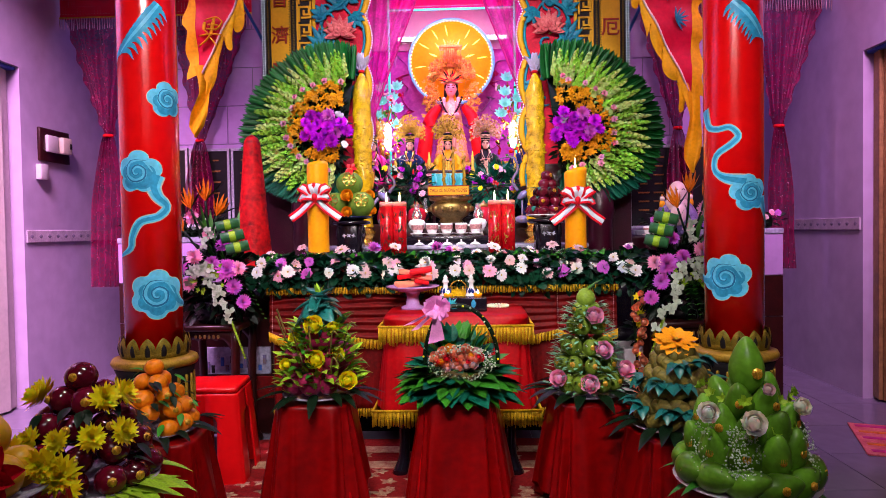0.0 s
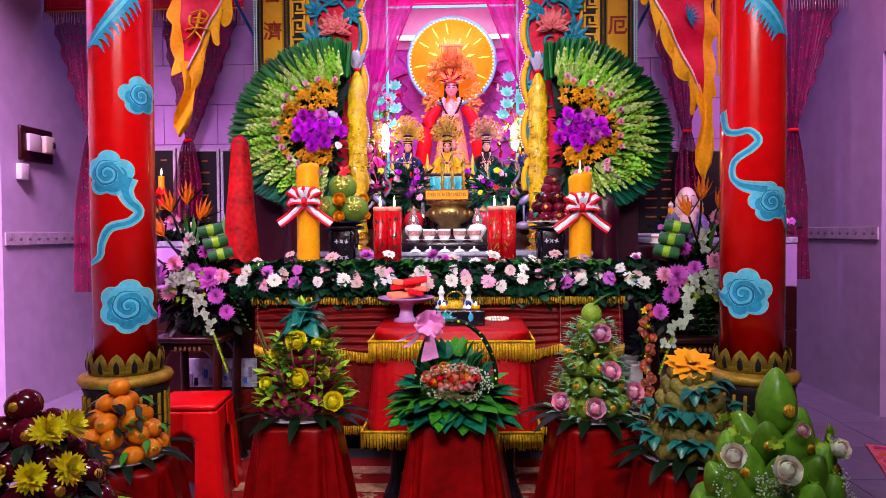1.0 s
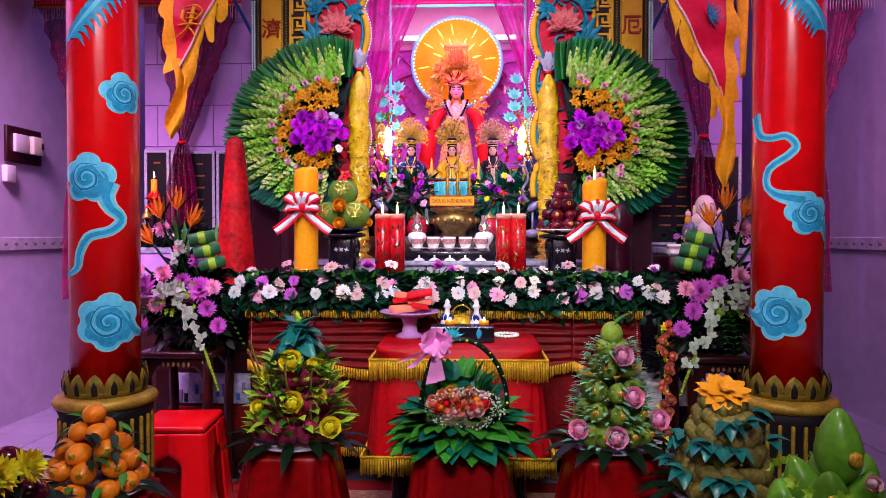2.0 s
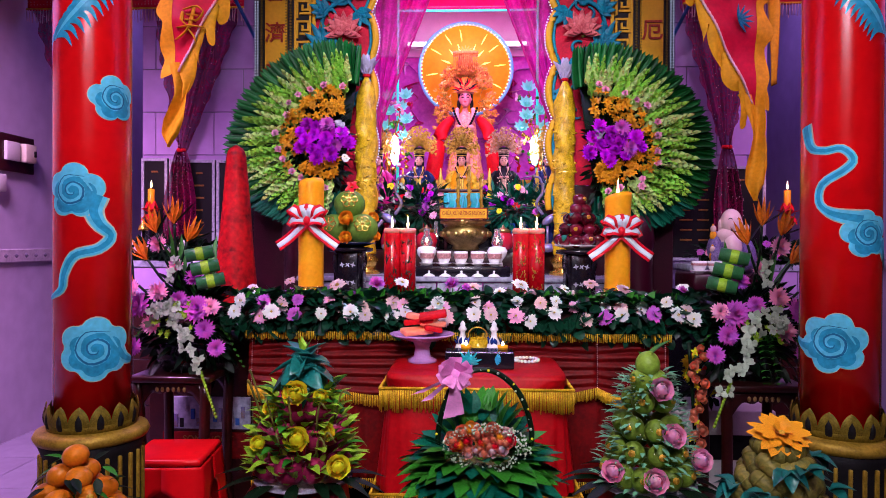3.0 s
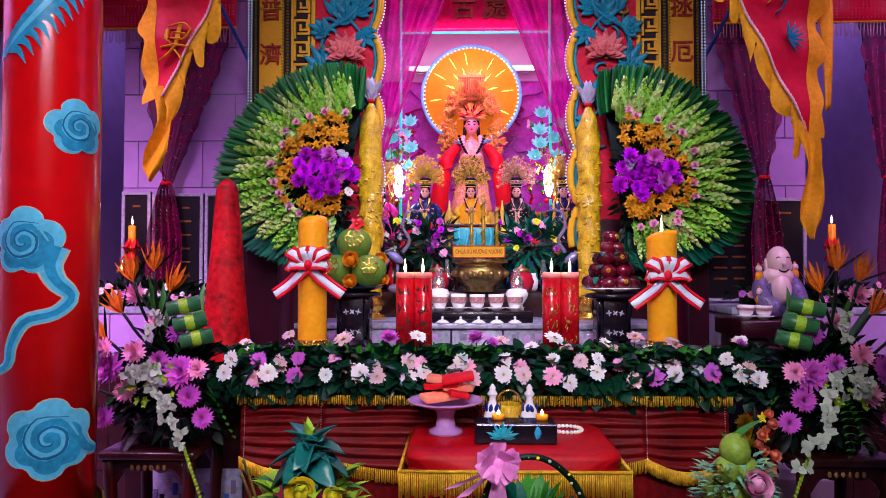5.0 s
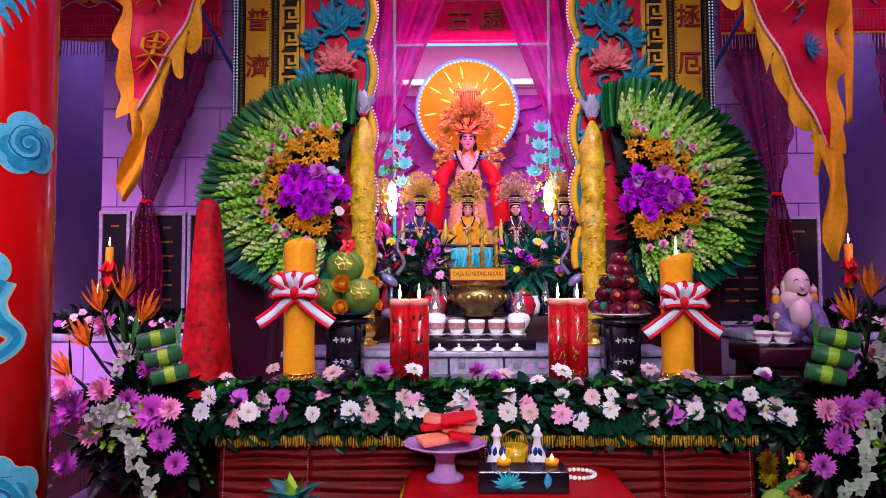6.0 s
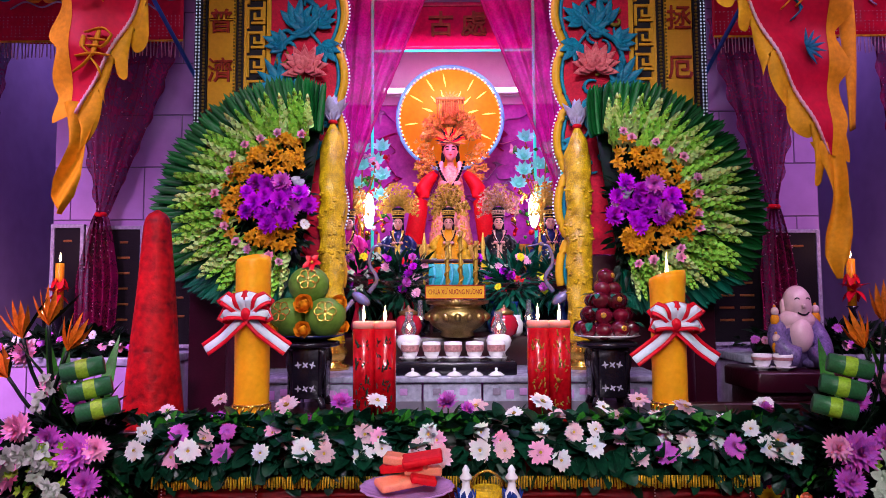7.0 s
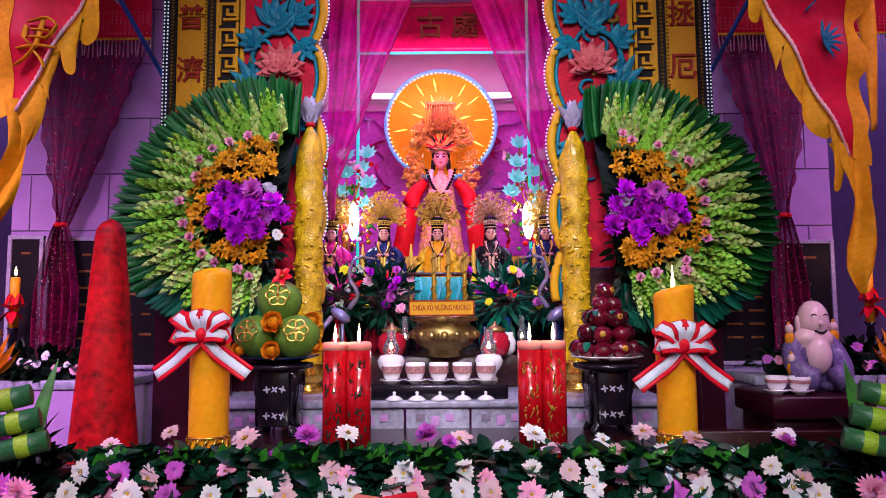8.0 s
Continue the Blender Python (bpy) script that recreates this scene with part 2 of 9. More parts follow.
    "carpet_c": mat("cream_carpet", (0.55, 0.42, 0.26), 0.9, dark=(0.30, 0.02, 0.03), scale=26, bump=0.4),
    "lotus_blue": mat("pale_cyan_lotus", (0.34, 0.85, 0.80), 0.4, var=0.3, scale=30, emit=0.35),
    "navy": mat("navy_glaze", (0.01, 0.02, 0.09), 0.15, var=0.3),
    "cyan": mat("cyan_paint", (0.02, 0.42, 0.50), 0.3, var=0.3),
    "glass_red": mat("red_glass", (0.45, 0.01, 0.03), 0.08, var=0.1, bump=0, coat=0.5),
    "glass": mat("clear_glass", (0.9, 0.85, 0.95), 0.03, var=0.02, bump=0, trans=0.9),
    "purple_dark": mat("purple_lacquer", (0.030, 0.001, 0.008), 0.3, var=0.3),
    "lilac_tissue": mat("lilac_tissue", (0.62, 0.58, 0.82), 0.3, var=0.2, bump=0.1),
    "crane": mat("blue_enamel", (0.14, 0.16, 0.52), 0.25, 0.3, dark=(0.30, 0.18, 0.02), scale=26, bump=0.1, coat=0.3),
    "red_relief": mat("red_carved_letter", (0.35, 0.03, 0.01), 0.4, var=0.4, scale=40),
    "cream_rose": mat("cream_petal", (1.0, 0.93, 0.80), 0.5, var=0.06, scale=30, bump=0.05, sub=0.35),
    "leaf_palm": mat("palm_green", (0.006, 0.135, 0.022), 0.4, var=0.5, scale=6, bump=0.1, rand=0.45),
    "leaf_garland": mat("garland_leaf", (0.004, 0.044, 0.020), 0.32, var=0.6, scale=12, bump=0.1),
    "leaf_bluepale": mat("sage_sprig", (0.16, 0.42, 0.24), 0.5, var=0.3, scale=30),
    "pomelo": mat("green_pomelo", (0.12, 0.24, 0.03), 0.4, var=0.3, scale=9, bump=0.1),
    "yellow_fruit": mat("yellow_peel", (0.75, 0.42, 0.02), 0.35, var=0.2, scale=12, bump=0.05),
    "gold_bright": mat("bright_gilding", (1.0, 0.58, 0.08), 0.35, 0.2, var=0.35, scale=60, bump=0.1),
    "robe": mat("patterned_robe", (0.26, 0.18, 0.42), 0.3, dark=(0.012, 0.008, 0.08), scale=60, coat=0.3),
    # set dark so the unseen ceiling and end walls bounce little light
    "ceiling": mat("ceiling_low_bounce", (0.22, 0.18, 0.26), 0.7, var=0.1, scale=1.5, bump=0.05),
    "banana": mat("banana_leaf_roll", (0.03, 0.16, 0.05), 0.3, var=0.3, scale=30),
}


# ---- building helpers ----
def V(*a):
    return Vector(a)


def grid(bm, f, nu, nv, wrap=False):
    rows = [[bm.verts.new(f(i / nu, j / nv)) for i in range(nu if wrap else nu + 1)] for j in range(nv + 1)]
    for j in range(nv):
        for i in range(nu):
            k = (i + 1) % nu if wrap else i + 1
            bm.faces.new((rows[j][i], rows[j][k], rows[j + 1][k], rows[j + 1][i]))
    return rows


def lathe(bm, prof, n=24, c=(0, 0, 0), cap=True):
    rows = [[bm.verts.new((c[0] + r * math.cos(2 * math.pi * i / n), c[1] + r * math.sin(2 * math.pi * i / n), c[2] + z)) for i in range(n)] for r, z in prof]
    for a, b in zip(rows, rows[1:]):
        for i in range(n):
            bm.faces.new((a[i], a[(i + 1) % n], b[(i + 1) % n], b[i]))
    if cap:
        bm.faces.new(rows[0][::-1])
        bm.faces.new(rows[-1])


def box(bm, c, s, bevel=0.0, turn=None):
    r = bmesh.ops.create_cube(bm, size=1.0)
    for v in r["verts"]:
        p = Vector((v.co.x * s[0], v.co.y * s[1], v.co.z * s[2]))
        v.co = Vector(c) + (turn @ p if turn else p)
    if bevel:
        es = list({e for v in r["verts"] for e in v.link_edges})
        bmesh.ops.bevel(bm, geom=es, offset=bevel, segments=2, affect="EDGES", profile=0.5)


def ball(bm, c, r, nu=12, nv=8, m=None):
    rr = r if hasattr(r, "__len__") else (r, r, r)

    def f(i, j):
        th, ph = 2 * math.pi * i / nu, math.pi * j / nv
        p = Vector((rr[0] * math.sin(ph) * math.cos(th), rr[1] * math.sin(ph) * math.sin(th), -rr[2] * math.cos(ph)))
        return Vector(c) + (m @ p if m else p)
    a = bm.verts.new(f(0, 0))
    z = bm.verts.new(f(0, nv))
    rows = [[bm.verts.new(f(i, j)) for i in range(nu)] for j in range(1, nv)]
    for i in range(nu):
        k = (i + 1) % nu
        bm.faces.new((a, rows[0][k], rows[0][i]))
        bm.faces.new((z, rows[-1][i], rows[-1][k]))
        for p, q in zip(rows, rows[1:]):
            bm.faces.new((p[i], p[k], q[k], q[i]))


def tube(bm, pts, r, n=6, flat=1.0):
    pts = [Vector(p) for p in pts]
    rings = []
    for i, p in enumerate(pts):
        d = (pts[min(i + 1, len(pts) - 1)] - pts[max(i - 1, 0)]).normalized()
        u = d.cross(V(0, 0, 1) if abs(d.z) < 0.95 else V(0, 1, 0)).normalized()
        w = u.cross(d)
        rad = r[i] if hasattr(r, "__len__") else r
        rings.append([bm.verts.new(p + rad * (u * math.cos(2 * math.pi * k / n) + w * flat * math.sin(2 * math.pi * k / n))) for k in range(n)])
    for a, b in zip(rings, rings[1:]):
        for k in range(n):
            bm.faces.new((a[k], a[(k + 1) % n], b[(k + 1) % n], b[k]))
    bm.faces.new(rings[0][::-1])
    bm.faces.new(rings[-1])


def spline(pts, n=24):
    """Points along a smooth line through pts (Catmull-Rom)."""
    ps = [Vector(p) for p in pts]
    ps = [2 * ps[0] - ps[1]] + ps + [2 * ps[-1] - ps[-2]]
    out, seg = [], len(ps) - 3
    for i in range(n + 1):
        u = i / n * seg
        k = min(int(u), seg - 1)
        t = u - k
        a, b, c, d = ps[k:k + 4]
        out.append(0.5 * (2 * b + (c - a) * t + (2 * a - 5 * b + 4 * c - d) * t * t + (3 * b - a - 3 * c + d) * t ** 3))
    return out


def leafy(bm, m, length, width, curl=0.25, fold=0.15, n=4, tip=1.0):
    """One leaf or petal along +x from the origin, bent down by curl, placed by the matrix m."""
    rows = []
    for i in range(n + 1):
        u = i / n
        w = width * 0.5 * math.sin(math.pi * min(1.0, 0.06 + u ** 0.8 * 0.94)) ** tip if i < n else 0.0
        x, z = length * u, -curl * length * u * u
        rows.append([bm.verts.new(m @ V(x, s * w, z + (fold * w if s else 0))) for s in ((-1, 0, 1) if i < n else (0,))])
    for a, b in zip(rows, rows[1:]):
        if len(b) == 3:
            bm.faces.new((a[0], b[0], b[1], a[1]))
            bm.faces.new((a[1], b[1], b[2], a[2]))
        else:
            bm.faces.new((a[0], b[0], a[1]))
            bm.faces.new((a[1], b[0], a[2]))
    return rows[0][1]


def join_hearts(bm, hearts):
    """Weld one point of each petal together at the flower's heart."""
    c = sum((v.co for v in hearts), Vector()) / len(hearts)
    bmesh.ops.pointmerge(bm, verts=hearts, merge_co=c)


def mesh_of(name, bm, material, smooth=True):
    me = bpy.data.meshes.new(name)
    bm.normal_update()
    bm.to_mesh(me)
    bm.free()
    me.polygons.foreach_set("use_smooth", [smooth] * len(me.polygons))
    for x in material if isinstance(material, (list, tuple)) else [material]:
        me.materials.append(x)
    return me


def thing(name, loc=(0, 0, 0), label="", category="", group="", rz=0.0, kind=""):
    ob = new(name)
    ob.empty_display_size = 0.1
    ob.matrix_world = pose(*loc, 0, 0, rz)
    return tagged(ob, label, category, group, kind)


def piece(name, me, parent, m=None, label=""):
    ob = new(name, me)
    ob.parent = parent
    if m is not None:
        ob.matrix_basis = m
    if label:
        ob["label"] = label
    return ob


def part(name, bm, material, parent, label="", smooth=True, solid=0.0, m=None):
    ob = piece(name, mesh_of(name, bm, material, smooth), parent, m, label)
    if solid:
        s = ob.modifiers.new("thickness", "SOLIDIFY")
        s.thickness, s.offset = solid, 0
    return ob


def setting(name, bm, material, label, category, smooth=False):
    return tagged(new(name, mesh_of(name, bm, material, smooth)), label, category, kind="structure")


def text_mesh(s, size, depth, material, bold=0.0):
    c = bpy.data.curves.new("lettering", "FONT")
    c.body, c.size, c.extrude, c.align_x, c.align_y, c.offset = s, size, depth, "CENTER", "CENTER", bold
    c.resolution_u = 3
    ob = bpy.data.objects.new("lettering", c)
    scene.collection.objects.link(ob)
    dg = bpy.context.evaluated_depsgraph_get()
    me = bpy.data.meshes.new_from_object(ob.evaluated_get(dg))
    bpy.data.objects.remove(ob)
    me.materials.clear()
    me.materials.append(material)
    return me


FACE = Matrix.Rotation(math.pi / 2, 4, "X")  # stands lettering upright, facing -y


def fringe(bm, a, b, drop, step=0.008, r=0.0028, rng=random.Random(3)):
    """A row of hanging threads from a to b."""
    a, b = Vector(a), Vector(b)
    n = max(2, int((b - a).length / step))
    for i in range(n + 1):
        p = a.lerp(b, i / n)
        d = drop * rng.uniform(0.85, 1.1)
        q = p + V(rng.uniform(-.3, .3) * step, rng.uniform(-.004, .002), -d)
        tube(bm, (p, q), r, 4)


# ---- setting ----
bm = bmesh.new()
box(bm, (0, -0.7, -0.06), (6.4, 11.4, 0.11))
floor_ob = setting("floor", bm, M["joint"], "pale lavender polished tile floor with thin joints", "floor")
bm = bmesh.new()
box(bm, (0, -0.7, 3.98), (6.4, 11.4, 0.12))
setting("ceiling", bm, M["ceiling"], "plaster ceiling of the temple hall, darkened to cut bounce light", "ceiling")


def side_wall(name, x, out, y0, y1, dz):
    bm = bmesh.new()
    cx = x + out * 0.08
    box(bm, (cx, (-6.4 + y0) / 2, 1.96), (0.16, y0 + 6.4, 3.92))
    box(bm, (cx, (y1 + 5.0) / 2, 1.96), (0.16, 5.0 - y1, 3.92))
    box(bm, (cx, (y0 + y1) / 2, (dz + 3.92) / 2), (0.16, y1 - y0, 3.92 - dz))
    return setting(name, bm, M["plaster"], "lilac-tinted tiled side wall with a patterned border band", "wall")


side_wall("wall_west", -2.9, -1, -1.6, 0.86, 2.35)
side_wall("wall_east", 2.82, 1, -1.4, 0.98, 2.35)
for n, y, s in (("wall_south", -6.4, -1), ("wall_north", 4.9, 1)):
    bm = bmesh.new()
    box(bm, (0, y, 1.96), (5.7, 0.16, 3.92))
    setting(n, bm, M["ceiling"], "plain plaster end wall of the hall, darkened to cut bounce light", "wall")
for x0, x1, name in ((-2.17, -1.34, "wall_tiled_west"), (1.34, 2.0, "wall_tiled_east")):
    bm = bmesh.new()
    box(bm, ((x0 + x1) / 2, 1.55, 1.96), (x1 - x0, 0.16, 3.92))
    w = setting(name, bm, M["joint"], "wall of large glazed lilac-white tiles", "wall")
    z = 3.9
    while z > 0.1:
        k = -1.476 if x0 < 0 else 1.476
        grid_x = sorted({x0, x1} | {k + i * 0.4 * 0.5 for i in range(-6, 7) if x0 + 0.02 < k + i * 0.2 < x1 - 0.02 and (i + int(z / 0.29)) % 2 == 0})
        for a, b in zip(grid_x, grid_x[1:]):
            bm = bmesh.new()
            box(bm, ((a + b) / 2, 1.468, z - 0.1405), (b - a - 0.006, 0.012, 0.284), 0.002)
            part("tile", bm, M["tile"], w, smooth=False)
        z -= 0.29
# niche shell behind the carved screen
bm = bmesh.new()
box(bm, (-1.26, 2.6, 1.96), (0.14, 1.9, 3.92))
box(bm, (1.26, 2.6, 1.96), (0.14, 1.9, 3.92))
box(bm, (0, 3.62, 1.96), (2.66, 0.14, 3.92))
setting("wall_niche", bm, M["backcloth"], "purple-pink marbled cloth lining of the shrine niche", "wall")
# border bands on the side walls
for x, y0, y1, name in ((-2.893, 0.88, 4.8, "trim_west"), (2.813, 1.0, 4.8, "trim_east")):
    bm = bmesh.new()
    box(bm, (x, (y0 + y1) / 2, 1.19), (0.012, y1 - y0, 0.085), 0.003)
    t = setting(name, bm, M["band"], "patterned grey-pink tile border band along the wall", "trim")
    for i in range(int((y1 - y0) / 0.1)):
        bm = bmesh.new()
        ball(bm, (x, y0 + 0.05 + i * 0.1, 1.19), (0.009, 0.03, 0.02), 8, 4)
        part("tile_motif", bm, M["joint"], t)


def folding_door(name, x, y0, y1, dz, m, label):
    d = tagged(new(name), label, "door", kind="structure")
    n = int((y1 - y0) / 0.11)
    s = 1 if x > 0 else -1
    me = None
    for i in range(n):
        if me is None:
            bm = bmesh.new()
            box(bm, (0, 0, 0), (0.03, (y1 - y0) / n - 0.006, dz - 0.03), 0.006)
            me = mesh_of("slat", bm, m, False)
        piece("slat", me, d, pose(x + s * (0.05 + 0.02 * (i % 2)), y0 + (i + 0.5) * (y1 - y0) / n, dz / 2, 0, 0, 12 if i % 2 else -12))
    bm = bmesh.new()
    box(bm, (x + s * 0.05, (y0 + y1) / 2, dz - 0.012), (0.09, y1 - y0, 0.022), 0.003)
    part("rail", bm, M["blue"], d, "blue top rail")
    return d


folding_door("door_west", -2.92, -1.6, 0.86, 2.35, M["door_pale"], "closed pale folding slat door in the side wall")
folding_door("door_east", 2.84, -1.4, 0.98, 2.35, M["door_wood"], "closed brown wooden folding slat door in the side wall")


# ---- pillars ----
PR = 0.118


def on_pillar(a, z, lift=0.003):
    """A point on a pillar's face: a in degrees from -y towards +x."""
    t = radians(a)
    return V((PR + lift) * math.sin(t), -(PR + lift) * math.cos(t), z)


def ribbon_on(bm, pts, widths, lift):
    """A painted stroke along (angle, z) points, raised by lift."""
    line = spline([V(a * PR * math.pi / 180, z, 0) for a, z in pts], 30)
    last = None
    for i, p in enumerate(line):
        d = (line[min(i + 1, 30)] - line[max(i - 1, 0)]).normalized()
        nrm = V(-d.y, d.x, 0)
        w = np.interp(i / 30, np.linspace(0, 1, len(widths)), widths) / 2
        pair = []
        for s in (-1, 1):
            q = p + nrm * s * w
            pair.append(bm.verts.new(on_pillar(q.x / PR * 180 / math.pi, q.y, lift)))
        if last:
            bm.faces.new((last[0], last[1], pair[1], pair[0]))
        last = pair


def cloud(parent, a, z, r, lobes, phase, stretch=1.1):
    def rim(t):
        return r * (0.76 + 0.27 * abs(math.sin(lobes * t / 2 + phase)) ** 0.6)
    made = []
    for k, (m, lift, name) in enumerate(((M["cream"], 0.002, "cloud_outline"), (M["blue_light"], 0.0032, "cloud_motif"), (M["blue_cloud"], 0.0044, "cloud_shading"))):
        bm = bmesh.new()
        f = (1.035, 1.0, 0.74)[k]
        c = bm.verts.new(on_pillar(a, z, lift))
        ring = [[bm.verts.new(on_pillar(a + g * f * stretch * rim(t) * math.cos(t) / PR * 57.3, z + g * f * rim(t) * math.sin(t) - (0.012 if k == 2 else 0), lift)) for t in np.linspace(0, 2 * math.pi, 48, endpoint=False)] for g in (0.35, 0.7, 1.0)]
        for i in range(48):
            j = (i + 1) % 48
            bm.faces.new((c, ring[0][i], ring[0][j]))
            for p, q in zip(ring, ring[1:]):
                bm.faces.new((p[i], q[i], q[j], p[j]))
        made.append(part(name, bm, m, parent))
    for w0, m, sh, lift in ((0.22, M["blue_light"], 0.0, 0.0056), (0.08, M["blue_dark"], 0.9, 0.0066)):
        bm = bmesh.new()
        pts = []
        for i in range(11):
            t = i / 10 * 3.6 * math.pi + sh
            g = r * (0.68 - 0.058 * i)
            pts.append((a + g * math.cos(t) / PR * 57.3, z + g * math.sin(t)))
        ribbon_on(bm, pts, (0.02 * w0, w0 * r, w0 * r * 0.8, 0.02 * w0), lift)
        part("cloud_swirl", bm, m, parent)


def pillar(x, y, clouds, tails, leaves, label):
    p = thing("pillar", (x, y, 0), label, "pillar", "pillars before the altar")
    bm = bmesh.new()
    lathe(bm, [(PR, 0.70), (PR, 1.6), (PR, 2.6), (PR, 3.9)], 64)
    part("shaft", bm, M["red_lacquer"], p)
    bm = bmesh.new()
    lathe(bm, [(0.19, 0.0), (0.19, 0.06), (0.165, 0.09), (0.15, 0.16), (0.15, 0.60), (0.165, 0.64)], 48)
    part("plinth", bm, M["black_gap"], p, "dark fluted pillar base")
    me = None
    for i in range(24):
        if me is None:
            bm = bmesh.new()
            box(bm, (0, 0, 0.38), (0.012, 0.014, 0.44), 0.004)
            me = mesh_of("flute", bm, M["gold_paint"])
        t = 2 * math.pi * i / 24
        piece("flute", me, p, Matrix.Translation((0.152 * math.cos(t), 0.152 * math.sin(t), 0)) @ Matrix.Rotation(t + math.pi / 2, 4, "Z"))
    bm = bmesh.new()
    lathe(bm, [(0.13, 0.632), (0.168, 0.640), (0.176, 0.655), (0.168, 0.672), (0.13, 0.682)], 48)
    part("ring", bm, M["gold_paint"], p, "dull gold moulded ring")
    bm = bmesh.new()
    lathe(bm, [(0.135, 0.675), (0.139, 0.70), (0.134, 0.712)], 48)
    part("collar", bm, M["olive"], p)
    petal = inner = None
    for i in range(14):
        t = 2 * math.pi * (i + 0.5) / 14
        if petal is None:
            for k in (0, 1):
                bm = bmesh.new()
                f = 1.06 if k == 0 else 0.36

                def lot(u, v, f=f, k=k):
                    w = 0.030 * f * (math.sin(math.pi * (0.28 + 0.72 * v)) ** 0.7) * (2 * u - 1)
                    return V(w, -(0.136 + 0.006 * math.sin(math.pi * v) + 0.004 * k - abs(2 * u - 1) ** 2 * 0.004), 0.690 + 0.076 * v * (1 if k == 0 else 0.72))
                grid(bm, lot, 6, 8)
                if k == 0:
                    petal = mesh_of("lotus_petal", bm, M["olive"])
                else:
                    inner = mesh_of("petal_slot", bm, M["black_gap"])
        o = piece("lotus_petal", petal, p, Matrix.Rotation(t, 4, "Z"))
        piece("petal_slot", inner, o)
    for c in clouds:
        cloud(p, *c)
    for pts, w in tails:
        for ww, m, lift in ((1.25, M["cream"], 0.0018), (1.0, M["blue_light"], 0.003), (0.5, M["blue_cloud"], 0.0042)):
            bm = bmesh.new()
            ribbon_on(bm, pts, [v * ww for v in w], lift)
            part("cloud_tail", bm, m, p)
    for (a0, z0), (a1, z1) in leaves:
        bm = bmesh.new()
        for ww, lift in ((0.05, 0.003),):
            ribbon_on(bm, [(a0, z0), ((a0 + a1) / 2 + 4, (z0 + z1) / 2), (a1, z1)], (0.004, ww * 0.7, ww, ww * 0.8), lift)
        for i in range(1, 10):
            u = i / 10
            a, z = a0 + (a1 - a0) * u + 4 * math.sin(math.pi * u), z0 + (z1 - z0) * u
            for s in (-1, 1):
                ribbon_on(bm, [(a, z), (a + s * 14, z - 0.01), (a + s * 24, z - 0.045)], (0.028, 0.018, 0.001), 0.003)
        part("feather_motif", bm, M["blue_cloud"], p)
        bm = bmesh.new()
        ribbon_on(bm, [(a0, z0), ((a0 + a1) / 2 + 4, (z0 + z1) / 2), (a1, z1)], (0.002, 0.012, 0.014, 0.01), 0.0046)
        part("feather_rib", bm, M["blue_light"], p)
    return p


pillar(-1.19, -0.88, [(61, 1.744, 0.071, 5, 0.4), (1, 1.445, 0.084, 5, 0.9), (33, 0.944, 0.098, 6, 0.2)],
       [([(36, 1.434), (30, 1.385), (38, 1.342), (55, 1.304), (37, 1.263), (4, 1.242), (-13, 1.184), (-19, 1.133), (-48, 1.104)], (0.06, 0.048, 0.036, 0.03, 0.03, 0.03, 0.012)), ([(56, 0.97), (76, 0.913), (98, 0.894)], (0.06, 0.04, 0.02))],
       [((-33, 1.92), (48, 2.13))], "red lacquered pillar painted with blue swirling clouds")
pillar(1.265, -0.82, [(11, 1.322, 0.072, 5, 0.3), (-37, 0.979, 0.092, 6, 0.7)],
       [([(-84, 1.67), (-72, 1.60), (-50, 1.583), (-27, 1.587), (-12, 1.552), (-24, 1.519), (-53, 1.477), (-57, 1.42), (-37, 1.384), (2, 1.366)], (0.045, 0.022, 0.022, 0.024, 0.024, 0.024, 0.05)), ([(-70, 0.96), (-88, 0.965), (-104, 0.98)], (0.05, 0.03, 0.016)), ([(38, 1.30), (52, 1.24), (66, 1.17)], (0.05, 0.03, 0.004))],
       [((38, 1.945), (-22, 2.09))], "red lacquered pillar painted with blue swirling clouds")


# ---- front altar table ----
def hanging(bm, x0, x1, z0, z1, y, amp, waves, out=0.0, nu=160, nv=16, swag=0.0, rng=0):
    def f(u, v):
        fold = amp * (0.25 + 0.75 * v) * (math.sin(2 * math.pi * waves * u + 1.3 * math.sin(5 * u + rng)) + 0.4 * math.sin(4.6 * math.pi * waves * u + rng))
        return V(x0 + (x1 - x0) * u, y - out * v - abs(fold), z0 + (z1 - z0) * v - swag * math.sin(math.pi * v) * math.sin(math.pi * u) ** 2)
    grid(bm, f, nu, nv)


